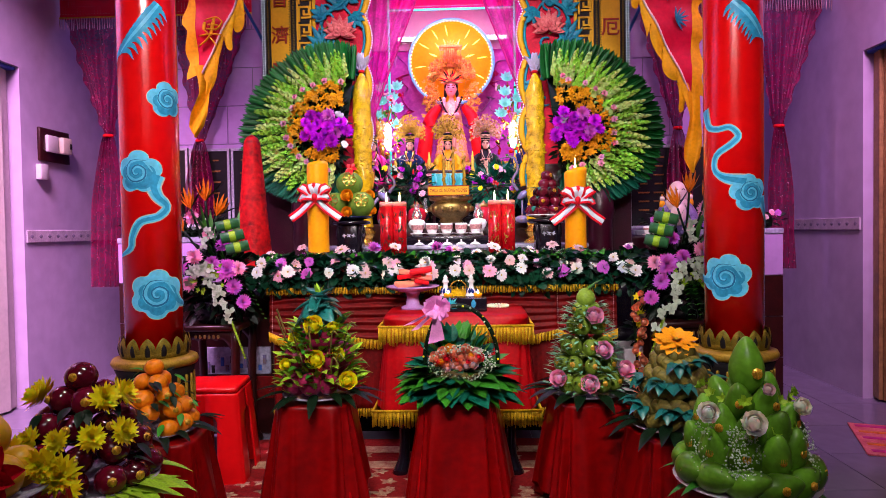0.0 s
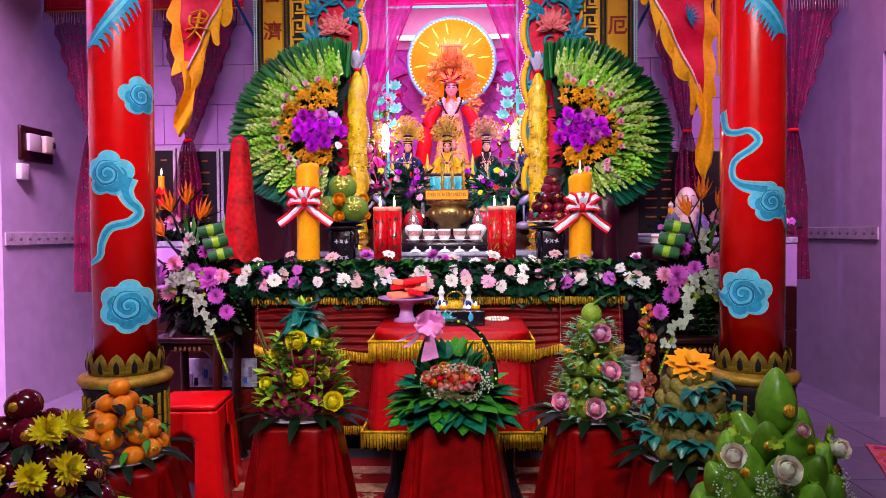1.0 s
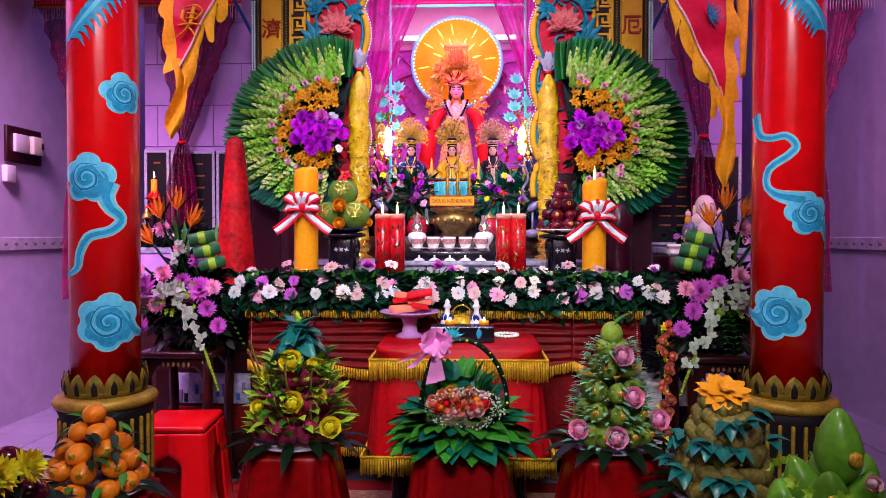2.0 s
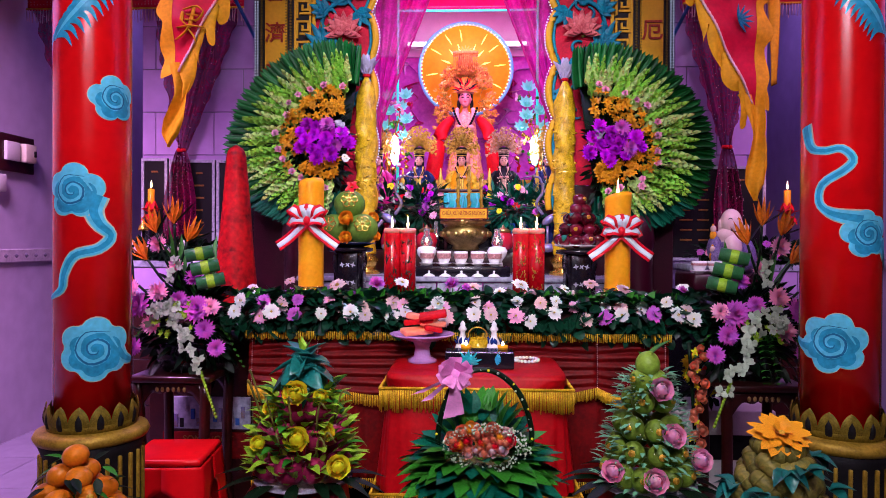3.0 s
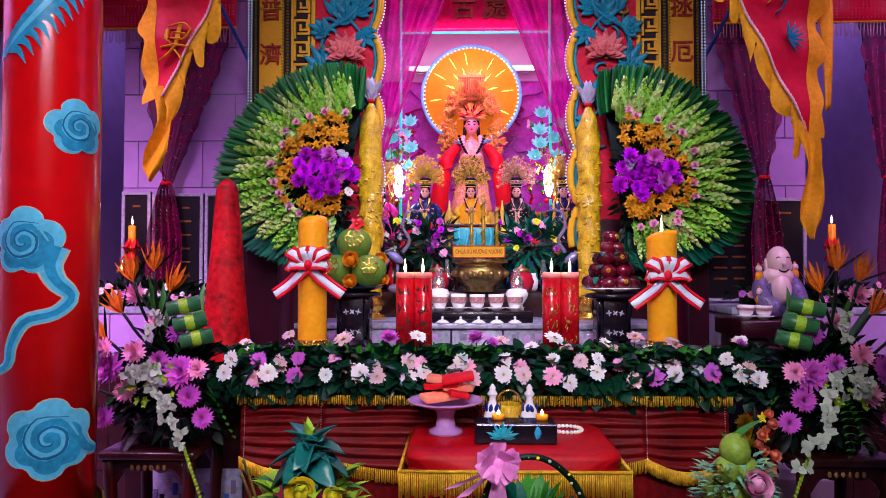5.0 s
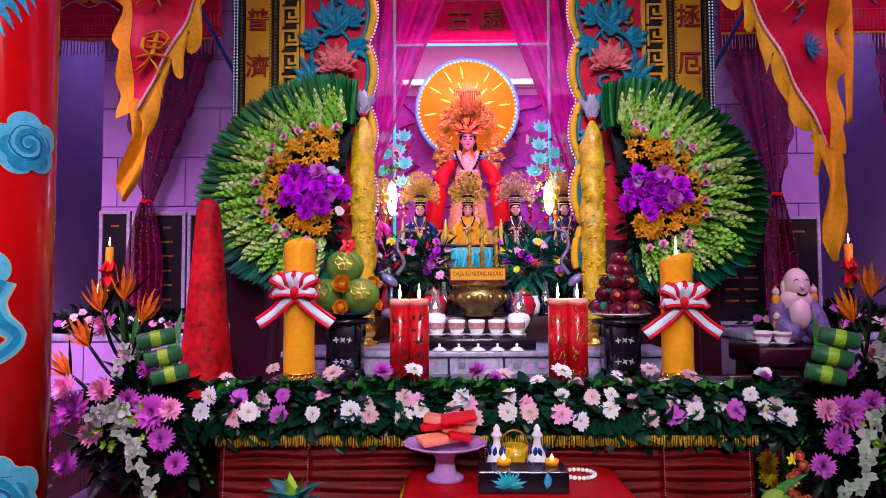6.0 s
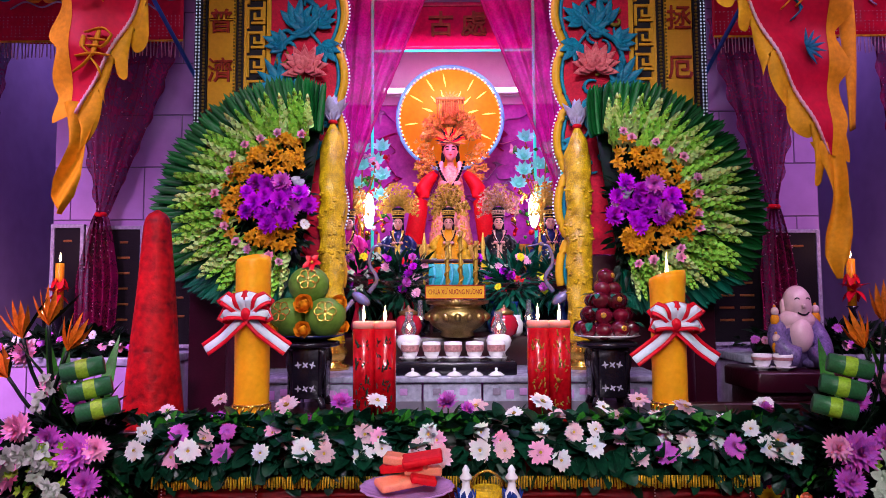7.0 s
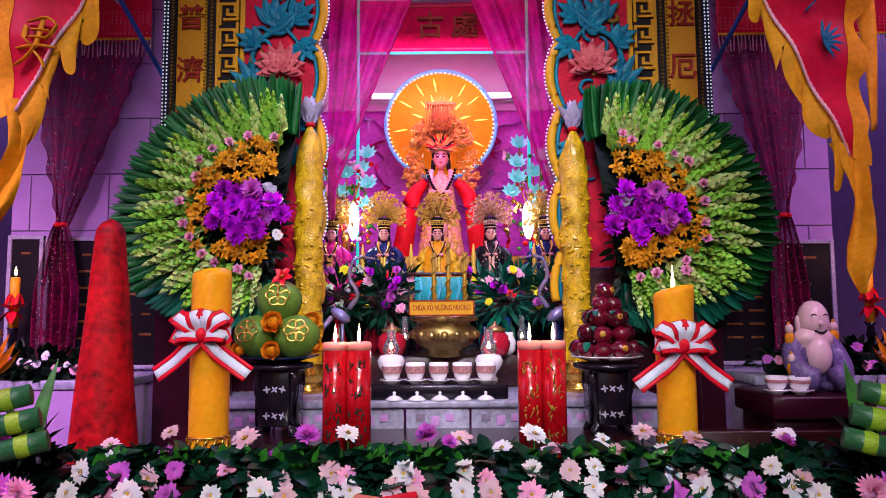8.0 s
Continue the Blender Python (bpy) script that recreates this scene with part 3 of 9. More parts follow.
altar = thing("altar_table", (0, 0, 0), "long altar table dressed in dark red pleated velvet with gold fringe", "altar")
bm = bmesh.new()
box(bm, (0, 0.44, 0.955), (1.95, 0.88, 0.05), 0.01)
part("tabletop", bm, M["dark_wood"], altar)
for sx in (-0.9, 0.9):
    for yy in (0.06, 0.8):
        bm = bmesh.new()
        box(bm, (sx, yy, 0.465), (0.09, 0.09, 0.93), 0.012)
        part("leg", bm, M["dark_wood"], altar)
bm = bmesh.new()
box(bm, (0, 0.02, 0.905), (1.90, 0.02, 0.06), 0.004)
part("apron", bm, M["red_velvet"], altar)
rngf = random.Random(8)
for i, (x0, x1) in enumerate(((-0.95, -0.63), (-0.63, 0.0), (0.0, 0.63), (0.63, 0.95))):
    bm = bmesh.new()

    def swag(u, v, x0=x0, x1=x1):
        s = math.sin(math.pi * u)
        x, z = x0 + (x1 - x0) * u, 0.885 - 0.245 * v - 0.05 * v * s
        return V(x, 0.0 - 0.010 * math.sin(2 * math.pi * 7 * (v + 0.10 * s)) * (0.3 + 0.7 * s) - 0.02 * v, z)
    grid(bm, swag, 30, 84)
    part("swag", bm, M["red_velvet"], altar, solid=0.004)
    bm = bmesh.new()
    for k in range(40):
        a = k / 40
        s0, s1 = math.sin(math.pi * a), math.sin(math.pi * (a + 0.025))
        fringe(bm, (x0 + (x1 - x0) * a, -0.03, 0.645 - 0.05 * s0), (x0 + (x1 - x0) * (a + 0.025), -0.03, 0.645 - 0.05 * s1), 0.05, 0.0075, rng=rngf)
    part("fringe", bm, M["gold"], altar, "gold thread fringe")
bm = bmesh.new()
hanging(bm, -0.94, 0.94, 0.64, 0.21, 0.018, 0.016, 22)
part("skirt", bm, M["red_velvet"], altar, solid=0.003)
bm = bmesh.new()
fringe(bm, (-0.95, -0.048, 0.887), (0.95, -0.048, 0.887), 0.038, 0.0085, 0.003, rngf)
part("fringe", bm, M["gold"], altar, "gold thread fringe")
bm = bmesh.new()
fringe(bm, (-0.94, 0.0, 0.21), (0.94, 0.0, 0.21), 0.05, 0.009, 0.003, rngf)
part("fringe", bm, M["gold"], altar, "gold thread fringe")
bm = bmesh.new()
for xx in (-0.93, -0.63, 0.0, 0.63, 0.93):
    for k in range(24):
        ball(bm, (xx, -0.022 - 0.014 * (k / 24), 0.865 - k * 0.0095), 0.0024, 6, 4)
for k in range(48):
    ball(bm, (-0.94 + k * 0.04, 0.004, 0.915), 0.003, 6, 4)
part("beading", bm, M["sequin"], altar)
# dark panel added under the table to stand for the shade there
bm = bmesh.new()
box(bm, (0, 0.3, 0.25), (1.9, 0.03, 0.5))
part("back_panel", bm, M["black_wood"], altar)

# ---- offering table ----
tbl = thing("offering_table", (0.085, -0.27, 0), "small offering table under a bright red cloth with gold fringe", "table")
bm = bmesh.new()
for sx in (-0.26, 0.26):
    for sy in (-0.15, 0.15):
        bm2 = bmesh.new()
        tube(bm2, spline([(sx, sy, 0.74), (sx * 1.02, sy, 0.4), (sx * 1.0, sy * 1.05, 0.12), (sx * 1.08, sy * 1.15, 0.0)], 10), [0.028, 0.027, 0.026, 0.025, 0.024, 0.024, 0.024, 0.026, 0.03, 0.036, 0.042], 10)
        part("leg", bm2, M["black_wood"], tbl)
bm.free()


def cloth_ring(u, e, hx, hy):
    """A point of a rounded rectangle."""
    t = 2 * math.pi * u
    c, s = math.cos(t), math.sin(t)
    return hx * math.copysign(abs(c) ** e, c), hy * math.copysign(abs(s) ** e, s)


def dressed(bm, hx, hy, z0, z1, e, flare, amp, waves, nu=140, nv=18, round_=0.02, seed=0.0, lift=0.0, arch=0.0):
    def f(u, v):
        if v < 0.12:
            k = v / 0.12
            x, y = cloth_ring(u, e, hx - round_ * (1 - math.sin(k * math.pi / 2)), hy - round_ * (1 - math.sin(k * math.pi / 2)))
            return V(x, y, z0 - round_ * (1 - math.cos(k * math.pi / 2)))
        k = (v - 0.12) / 0.88
        g = 1 + amp * k ** 0.6 * (1.4 * abs(math.sin(math.pi * waves * u + 0.9 * math.sin(4 * math.pi * u + seed))) - 0.9 + 0.35 * math.sin(2 * math.pi * (waves * 1.7 // 1) * u + seed * 3))
        x, y = cloth_ring(u, e + (0.75 - e) * k * 0.5, (hx + flare * k) * g, (hy + flare * k) * g)
        gap = arch * max(0.0, math.cos(8 * math.pi * u) + 0.1 * math.sin(6 * math.pi * u + seed)) ** 0.35
        zz = z0 - round_ - (z0 - round_ - z1 - gap) * k + lift * k * math.sin(2 * math.pi * 2 * u + seed)
        return V(x, y, zz)
    rows = grid(bm, f, nu, nv, True)
    bm.faces.new(rows[0][::-1])


bm = bmesh.new()
dressed(bm, 0.352, 0.235, 0.785, 0.73, 0.22, 0.012, 0.008, 16, seed=1.0)
part("tablecloth", bm, M["table_red"], tbl)
bm = bmesh.new()
dressed(bm, 0.345, 0.228, 0.74, 0.33, 0.22, 0.05, 0.02, 14, seed=2.0)
part("table_skirt", bm, M["table_red"], tbl)
rngf = random.Random(5)
for z, hx, hy, dr in ((0.735, 0.366, 0.25, 0.085), (0.34, 0.398, 0.278, 0.075)):
    bm = bmesh.new()
    for a, b in (((-hx, -hy), (hx, -hy)), ((-hx, hy), (-hx, -hy)), ((hx, -hy), (hx, hy))):
        fringe(bm, (*a, z), (*b, z), dr, 0.0065, 0.0026, rngf)
    part("fringe", bm, M["gold"], tbl, "gold thread fringe")
    bm = bmesh.new()
    for a, b in (((-hx, -hy), (hx, -hy)), ((-hx, hy), (-hx, -hy)), ((hx, -hy), (hx, hy))):
        tube(bm, ((*a, z), (*b, z)), 0.006, 6)
    part("braid", bm, M["gold"], tbl)


# ---- draped stools ----
def draped_stool(x, y, h, label, rz=0.0, w=0.15, seed=0.0):
    s = thing("draped_stool", (x, y, 0), label, "stool", "stools draped in red satin", rz)
    bm = bmesh.new()
    dressed(bm, w, w, h, 0.012, 0.42, 0.06, 0.13, 11, 320, 30, 0.012, seed, 0.012, 0.085 + 0.02 * math.sin(seed * 3))
    part("drape", bm, M["red_satin"], s)
    for sx in (-1, 1):
        for sy in (-1, 1):
            bm = bmesh.new()
            tube(bm, ((sx * w * 0.7, sy * w * 0.7, h - 0.03), (sx * (w + 0.01), sy * (w + 0.01), 0)), 0.018, 6)
            part("leg", bm, M["red_plastic"], s)


draped_stool(-0.51, -0.85, 0.482, "low stool draped in dark red satin to the floor", 4, 0.155, 0.3)
draped_stool(0.10, -0.80, 0.482, "low stool draped in dark red satin to the floor", -3, 0.16, 1.2)
draped_stool(0.65, -0.85, 0.482, "low stool draped in dark red satin to the floor", 6, 0.155, 2.1)
draped_stool(0.90, -1.2, 0.44, "low stool draped in dark red satin to the floor", 12, 0.15, 3.3)
draped_stool(0.90, -1.87, 0.48, "low stool draped in dark red satin to the floor", -8, 0.17, 4.0)
draped_stool(-0.99, -1.3, 0.465, "low stool draped in dark red satin to the floor", 9, 0.16, 5.2)
draped_stool(-0.90, -1.9, 0.495, "low stool draped in dark red satin to the floor", 15, 0.16, 6.1)
draped_stool(-0.89, -2.37, 0.64, "low stool draped in dark red satin to the floor", -5, 0.15, 6.9)


# ---- red plastic stool ----
st = thing("plastic_stool", (-1.115, -0.42, 0), "bright red moulded plastic stool with arched cut-outs", "stool", rz=5)
bm = bmesh.new()
box(bm, (0, 0, 0.445), (0.29, 0.29, 0.03), 0.013)
part("seat", bm, M["red_plastic"], st)
bm = bmesh.new()
for i in range(4):
    r = Matrix.Rotation(i * math.pi / 2, 3, "Z")

    def leg(u, v, r=r, s=1):
        half = 0.145 + 0.035 * (1 - v)
        # a panel with an arch cut out of its middle: the two side strips
        z = 0.43 * v
        inner = 0.055 if v < 0.66 else 0.055 * math.sqrt(max(0.0, 1 - ((v - 0.66) / 0.12) ** 2)) if v < 0.78 else 0.0
        x = s * (inner + (half - inner) * u)
        return r @ V(x, -half, z)
    for s in (-1, 1):
        grid(bm, lambda u, v, s=s, f=leg: f(u, v, s=s), 4, 40)
part("leg_frame", bm, M["red_plastic"], st, solid=0.006)


# ---- carved screen round the niche ----
def stuff(ob):
    ob["kind"] = "stuff"
    return ob


def edge_x(z):
    """The scalloped inner edge of the carved screen."""
    k = (z - 2.42) / 0.34
    u = k - math.floor(k)
    return 0.60 - 0.05 * math.sin(math.pi * u) ** 0.8


def screen_side(s):
    sc = thing("carved_screen", (0, 1.27, 0), "carved altar screen with teal leaves, yellow couplet board and lights", "screen", "carved screen sides")

    def bx(name, x0, x1, y, m, label="", z0=1.66, z1=3.9, d=0.04):
        bm = bmesh.new()
        box(bm, (s * (x0 + x1) / 2, y, (z0 + z1) / 2), (abs(x1 - x0), d, z1 - z0), 0.004)
        return part(name, bm, m, sc, label, False)
    bx("light_rail", 1.335, 1.268, -0.005, M["black_gap"], "dark rail studded with white lights")
    bx("couplet_board", 1.266, 1.122, 0, M["yellow_panel"], "yellow board with red characters")
    bx("bead_rail", 1.12, 1.078, 0.005, M["black_gap"])
    bx("fret_panel", 1.076, 0.962, 0.004, M["black_gap"], "black panel with gold fretwork")
    bx("yellow_stile", 0.96, 0.935, 0, M["yellow_panel"])
    bx("yellow_stile", 1.076, 1.062, -0.006, M["yellow_panel"])
    bx("base_panel", 1.335, 0.64, 0, M["purple_dark"], "dark lacquered lower panel", 0.0, 1.655)
    bm = bmesh.new()
    n = 90
    rows = []
    for i in range(n + 1):
        z = 1.66 + 2.24 * i / n
        rows.append([bm.verts.new((s * 0.935, 0.0, z)), bm.verts.new((s * (edge_x(z) + 0.01), 0.0, z))])
    for a, b in zip(rows, rows[1:]):
        bm.faces.new((a[0], a[1], b[1], b[0]))
    part("red_ground", bm, M["red_carved"], sc, "red lacquered carved ground", False, 0.03)
    bm = bmesh.new()
    tube(bm, [(s * edge_x(1.5 + 2.4 * i / 120), -0.02, 1.5 + 2.4 * i / 120) for i in range(121)], 0.021, 8)
    part("scroll_edge", bm, M["yellow_panel"], sc, "yellow scalloped scroll moulding")
    bm = bmesh.new()
    tube(bm, [(s * (edge_x(1.5 + 2.4 * i / 120) + 0.03), -0.022, 1.5 + 2.4 * i / 120) for i in range(121)], 0.010, 6)
    part("scroll_bead", bm, M["teal"], sc)
    # lights and beads
    bm = bmesh.new()
    for i in range(118):
        z = 1.8 + 0.018 * i
        for xx in (1.325, 1.308):
            ball(bm, (s * xx, -0.03, z), 0.0042, 6, 4)
        ball(bm, (s * (edge_x(z) - 0.028), -0.03, z), 0.0046, 6, 4)
    stuff(part("light_chain", bm, M["led_white"], sc, "tiny white lights"))
    bm = bmesh.new()
    for i in range(110):
        z = 1.8 + 0.0185 * i
        ball(bm, (s * 1.284, -0.028, z), (0.008, 0.008, 0.007), 8, 5)
        ball(bm, (s * 1.099, -0.016, z), (0.009, 0.008, 0.007), 8, 5)
        ball(bm, (s * 1.128, -0.02, z), (0.006, 0.006, 0.006), 6, 4)
    stuff(part("bead_string", bm, M["olive"], sc))
    # gold fret: a stepped key, one repeat each 0.13 m
    key = [(-0.042, 0.0), (-0.042, 0.1), (0.03, 0.1), (0.03, 0.045), (-0.008, 0.045), (-0.008, 0.07)]
    key2 = [(0.042, 0.13), (0.042, 0.022), (-0.02, 0.022)]
    me = None
    for i in range(16):
        if me is None:
            bm = bmesh.new()
            for pts in (key, key2):
                for a, b in zip(pts, pts[1:]):
                    c = ((a[0] + b[0]) / 2, -0.022, (a[1] + b[1]) / 2)
                    box(bm, c, (abs(a[0] - b[0]) + 0.013, 0.014, abs(a[1] - b[1]) + 0.013))
            me = mesh_of("fret", bm, M["yellow_panel"], False)
        piece("fret", me, sc, Matrix.Translation((s * 1.012, 0, 1.82 + 0.13 * i)))
    # carved leaves and lotus
    rng = random.Random(4 + int(s))
    for k in range(3):
        z0 = 2.30 + 0.52 * k
        bm = bmesh.new()
        tube(bm, spline([(s * 0.91, -0.02, z0 - 0.18), (s * 0.86, -0.03, z0 - 0.05), (s * 0.74, -0.035, z0 + 0.02), (s * 0.68, -0.03, z0 + 0.12), (s * 0.80, -0.03, z0 + 0.22), (s * 0.90, -0.02, z0 + 0.30)], 30), 0.014, 8)
        tube(bm, spline([(s * 0.74, -0.03, z0 + 0.02), (s * 0.68, -0.03, z0 - 0.05), (s * 0.64, -0.025, z0 - 0.13)], 14), [0.012 - 0.0006 * i for i in range(15)], 8)
        part("carved_vine", bm, M["teal"], sc)
        for (lx, lz, ang, L) in ((0.80, z0 + 0.03, 100, 0.17), (0.72, z0 + 0.0, 50, 0.15), (0.87, z0 + 0.23, 60, 0.18), (0.67, z0 - 0.06, 230, 0.13), (0.86, z0 - 0.06, 20, 0.12), (0.70, z0 + 0.06, 150, 0.13)):
            bm = bmesh.new()
            for j in range(-2, 3):
                m = Matrix.Translation((s * lx, -0.03, lz)) @ Matrix.Diagonal((s, 1, 1, 1)) @ Matrix.Rotation(-radians(ang + j * 26), 4, "Y") @ Matrix.Rotation(radians(90), 4, "X")
                leafy(bm, m, L * (1 - 0.13 * abs(j)), 0.05, -0.15, 0.3, 5)
            part("carved_leaf", bm, M["teal"], sc, solid=0.008)
        for j in range(9):
            bm = bmesh.new()
            qx, qz, qa, qs = s * rng.uniform(0.69, 0.91), z0 + rng.uniform(-0.18, 0.32), rng.uniform(0, 6.28), rng.choice((-1, 1))
            tube(bm, [(qx + 0.05 * (1 - i / 20) * math.cos(qa + qs * 0.28 * i), -0.03, qz + 0.05 * (1 - i / 20) * math.sin(qa + qs * 0.28 * i)) for i in range(19)], [0.004 + 0.007 * math.sin(math.pi * (i + 1) / 20) for i in range(19)], 6)
            part("carved_curl", bm, M["teal" if j % 4 else "olive"], sc)
        bm = bmesh.new()
        hearts = []
        for ring, nn, L in ((0, 9, 0.125), (1, 7, 0.095), (2, 5, 0.06)):
            for j in range(nn):
                m = Matrix.Translation((s * 0.75, -0.03 - 0.012 * ring, z0 + 0.33)) @ Matrix.Rotation(-radians(-20 + 220 * j / (nn - 1)), 4, "Y") @ Matrix.Rotation(radians(90), 4, "X")
                hearts.append(leafy(bm, m, L, 0.052, -0.35, 0.4, 5))
        join_hearts(bm, hearts)
        part("carved_lotus", bm, M["pink_relief"], sc, "pink carved lotus", solid=0.006)
    for ch, z in (("普" if s < 0 else "拯", 2.885), ("濟" if s < 0 else "厄", 2.622), ("群" if s < 0 else "危", 2.36)):
        if z < 2.4 and s > 0:
            continue
        bm = None
        piece("character", text_mesh(ch, 0.135, 0.006, M["red_relief"], 0.0015), sc, Matrix.Translation((s * 1.196, -0.024, z)) @ FACE)
    return sc


screen_side(-1)
screen_side(1)

# ---- niche ----
nb = thing("name_board", (0.03, 2.55, 3.2), "red board with carved characters over the niche", "sign")
bm = bmesh.new()
box(bm, (0, 0, 0.18), (1.14, 0.03, 0.36), 0.006)
part("board", bm, M["board_maroon"], nb, smooth=False)
bm = bmesh.new()
for z in (0.03, 0.33):
    box(bm, (0, -0.02, z), (1.1, 0.012, 0.01), 0.002)
part("rim", bm, M["pink_relief"], nb)
for ch, x in (("古", -0.085), ("處", 0.15)):
    piece("character", text_mesh(ch, 0.19, 0.01, M["bronze_letter"], 0.003), nb, Matrix.Translation((x, -0.024, 0.18)) @ FACE)
lf = thing("light_frame", (0.03, 2.5, 0), "frame of green light strips round the niche opening", "light strip")
for x0, z0, x1, z1 in ((-0.57, 1.7, -0.57, 3.56), (0.57, 1.7, 0.57, 3.56), (-0.57, 3.57, 0.57, 3.57), (-0.57, 3.19, 0.57, 3.19)):
    bm = bmesh.new()
    tube(bm, ((x0, 0, z0), (x1, 0, z1)), 0.010, 8)
    part("light_strip", bm, M["led_green"], lf)
ul = thing("tube_lamp", (0.02, 3.36, 3.17), "lit white tube lamp on the back wall", "lamp")
bm = bmesh.new()
tube(bm, ((-0.56, 0, 0), (0.56, 0, 0)), 0.018, 10)
part("tube", bm, M["tube_glow"], ul)
bm = bmesh.new()
box(bm, (0, 0.05, 0), (1.26, 0.05, 0.05), 0.008)
part("fitting", bm, M["plastic_w"], ul)
bm = bmesh.new()
box(bm, (0, 3.53, 3.40), (2.3, 0.03, 0.62), 0.004)
setting("trim_white", bm, M["white"], "white painted strip of wall above the niche cloth", "trim")
# painted swirls on the niche cloth
rng = random.Random(21)
pc = thing("painted_cloth", (0, 3.535, 0), "purple and pink painted cloth behind the statue", "hanging")
for k in range(26):
    bm = bmesh.new()
    x, z = rng.uniform(-0.75, 0.75), rng.uniform(1.9, 3.0)
    pts = [(x, 0, z)]
    for i in range(4):
        pts.append((pts[-1][0] + rng.uniform(-0.16, 0.16), 0, pts[-1][2] + rng.uniform(-0.05, 0.14)))
    tube(bm, spline(pts, 16), [0.002 + rng.uniform(0.02, 0.05) * math.sin(math.pi * i / 16) for i in range(17)], 6, 0.12)
    part("brush_stroke", bm, (M["magenta"], M["purple_fl"], M["pink_fl"], M["lilac_china"])[k % 4], pc)


def tint(bm, n0, i):
    bm.faces.ensure_lookup_table()
    for f in bm.faces[n0:]:
        f.material_index = i


def filigree_spray(bm, p, q, r, rng):
    """A gilt stem from p to q that ends in three curled leaflets and a bead."""
    mid = p.lerp(q, 0.55) + V(rng.uniform(-.02, .02), -0.02, rng.uniform(-.01, .02))
    tube(bm, spline([p, mid, q], 5), [r, r, r, r * 0.8, r * 0.7, r * 0.5], 4)
    d = (q - p).normalized()
    for k in (-1, 0, 1):
        e = (d + V(k * 0.9 * d.z, -0.15, -k * 0.9 * d.x)).normalized()
        leafy(bm, Matrix.Translation(q - d * 0.012) @ e.to_track_quat("X", "Y").to_matrix().to_4x4(), rng.uniform(0.028, 0.046), 0.020, rng.choice((-0.4, 0.4)), 0.3, 3)
    ball(bm, q, rng.uniform(0.006, 0.011), 6, 4)
    if rng.random() < 0.5:
        leafy(bm, Matrix.Translation(mid) @ (d + V(rng.uniform(-1, 1), 0, rng.uniform(-1, 1))).normalized().to_track_quat("X", "Y").to_matrix().to_4x4(), 0.04, 0.018, 0.3, 0.3, 3)


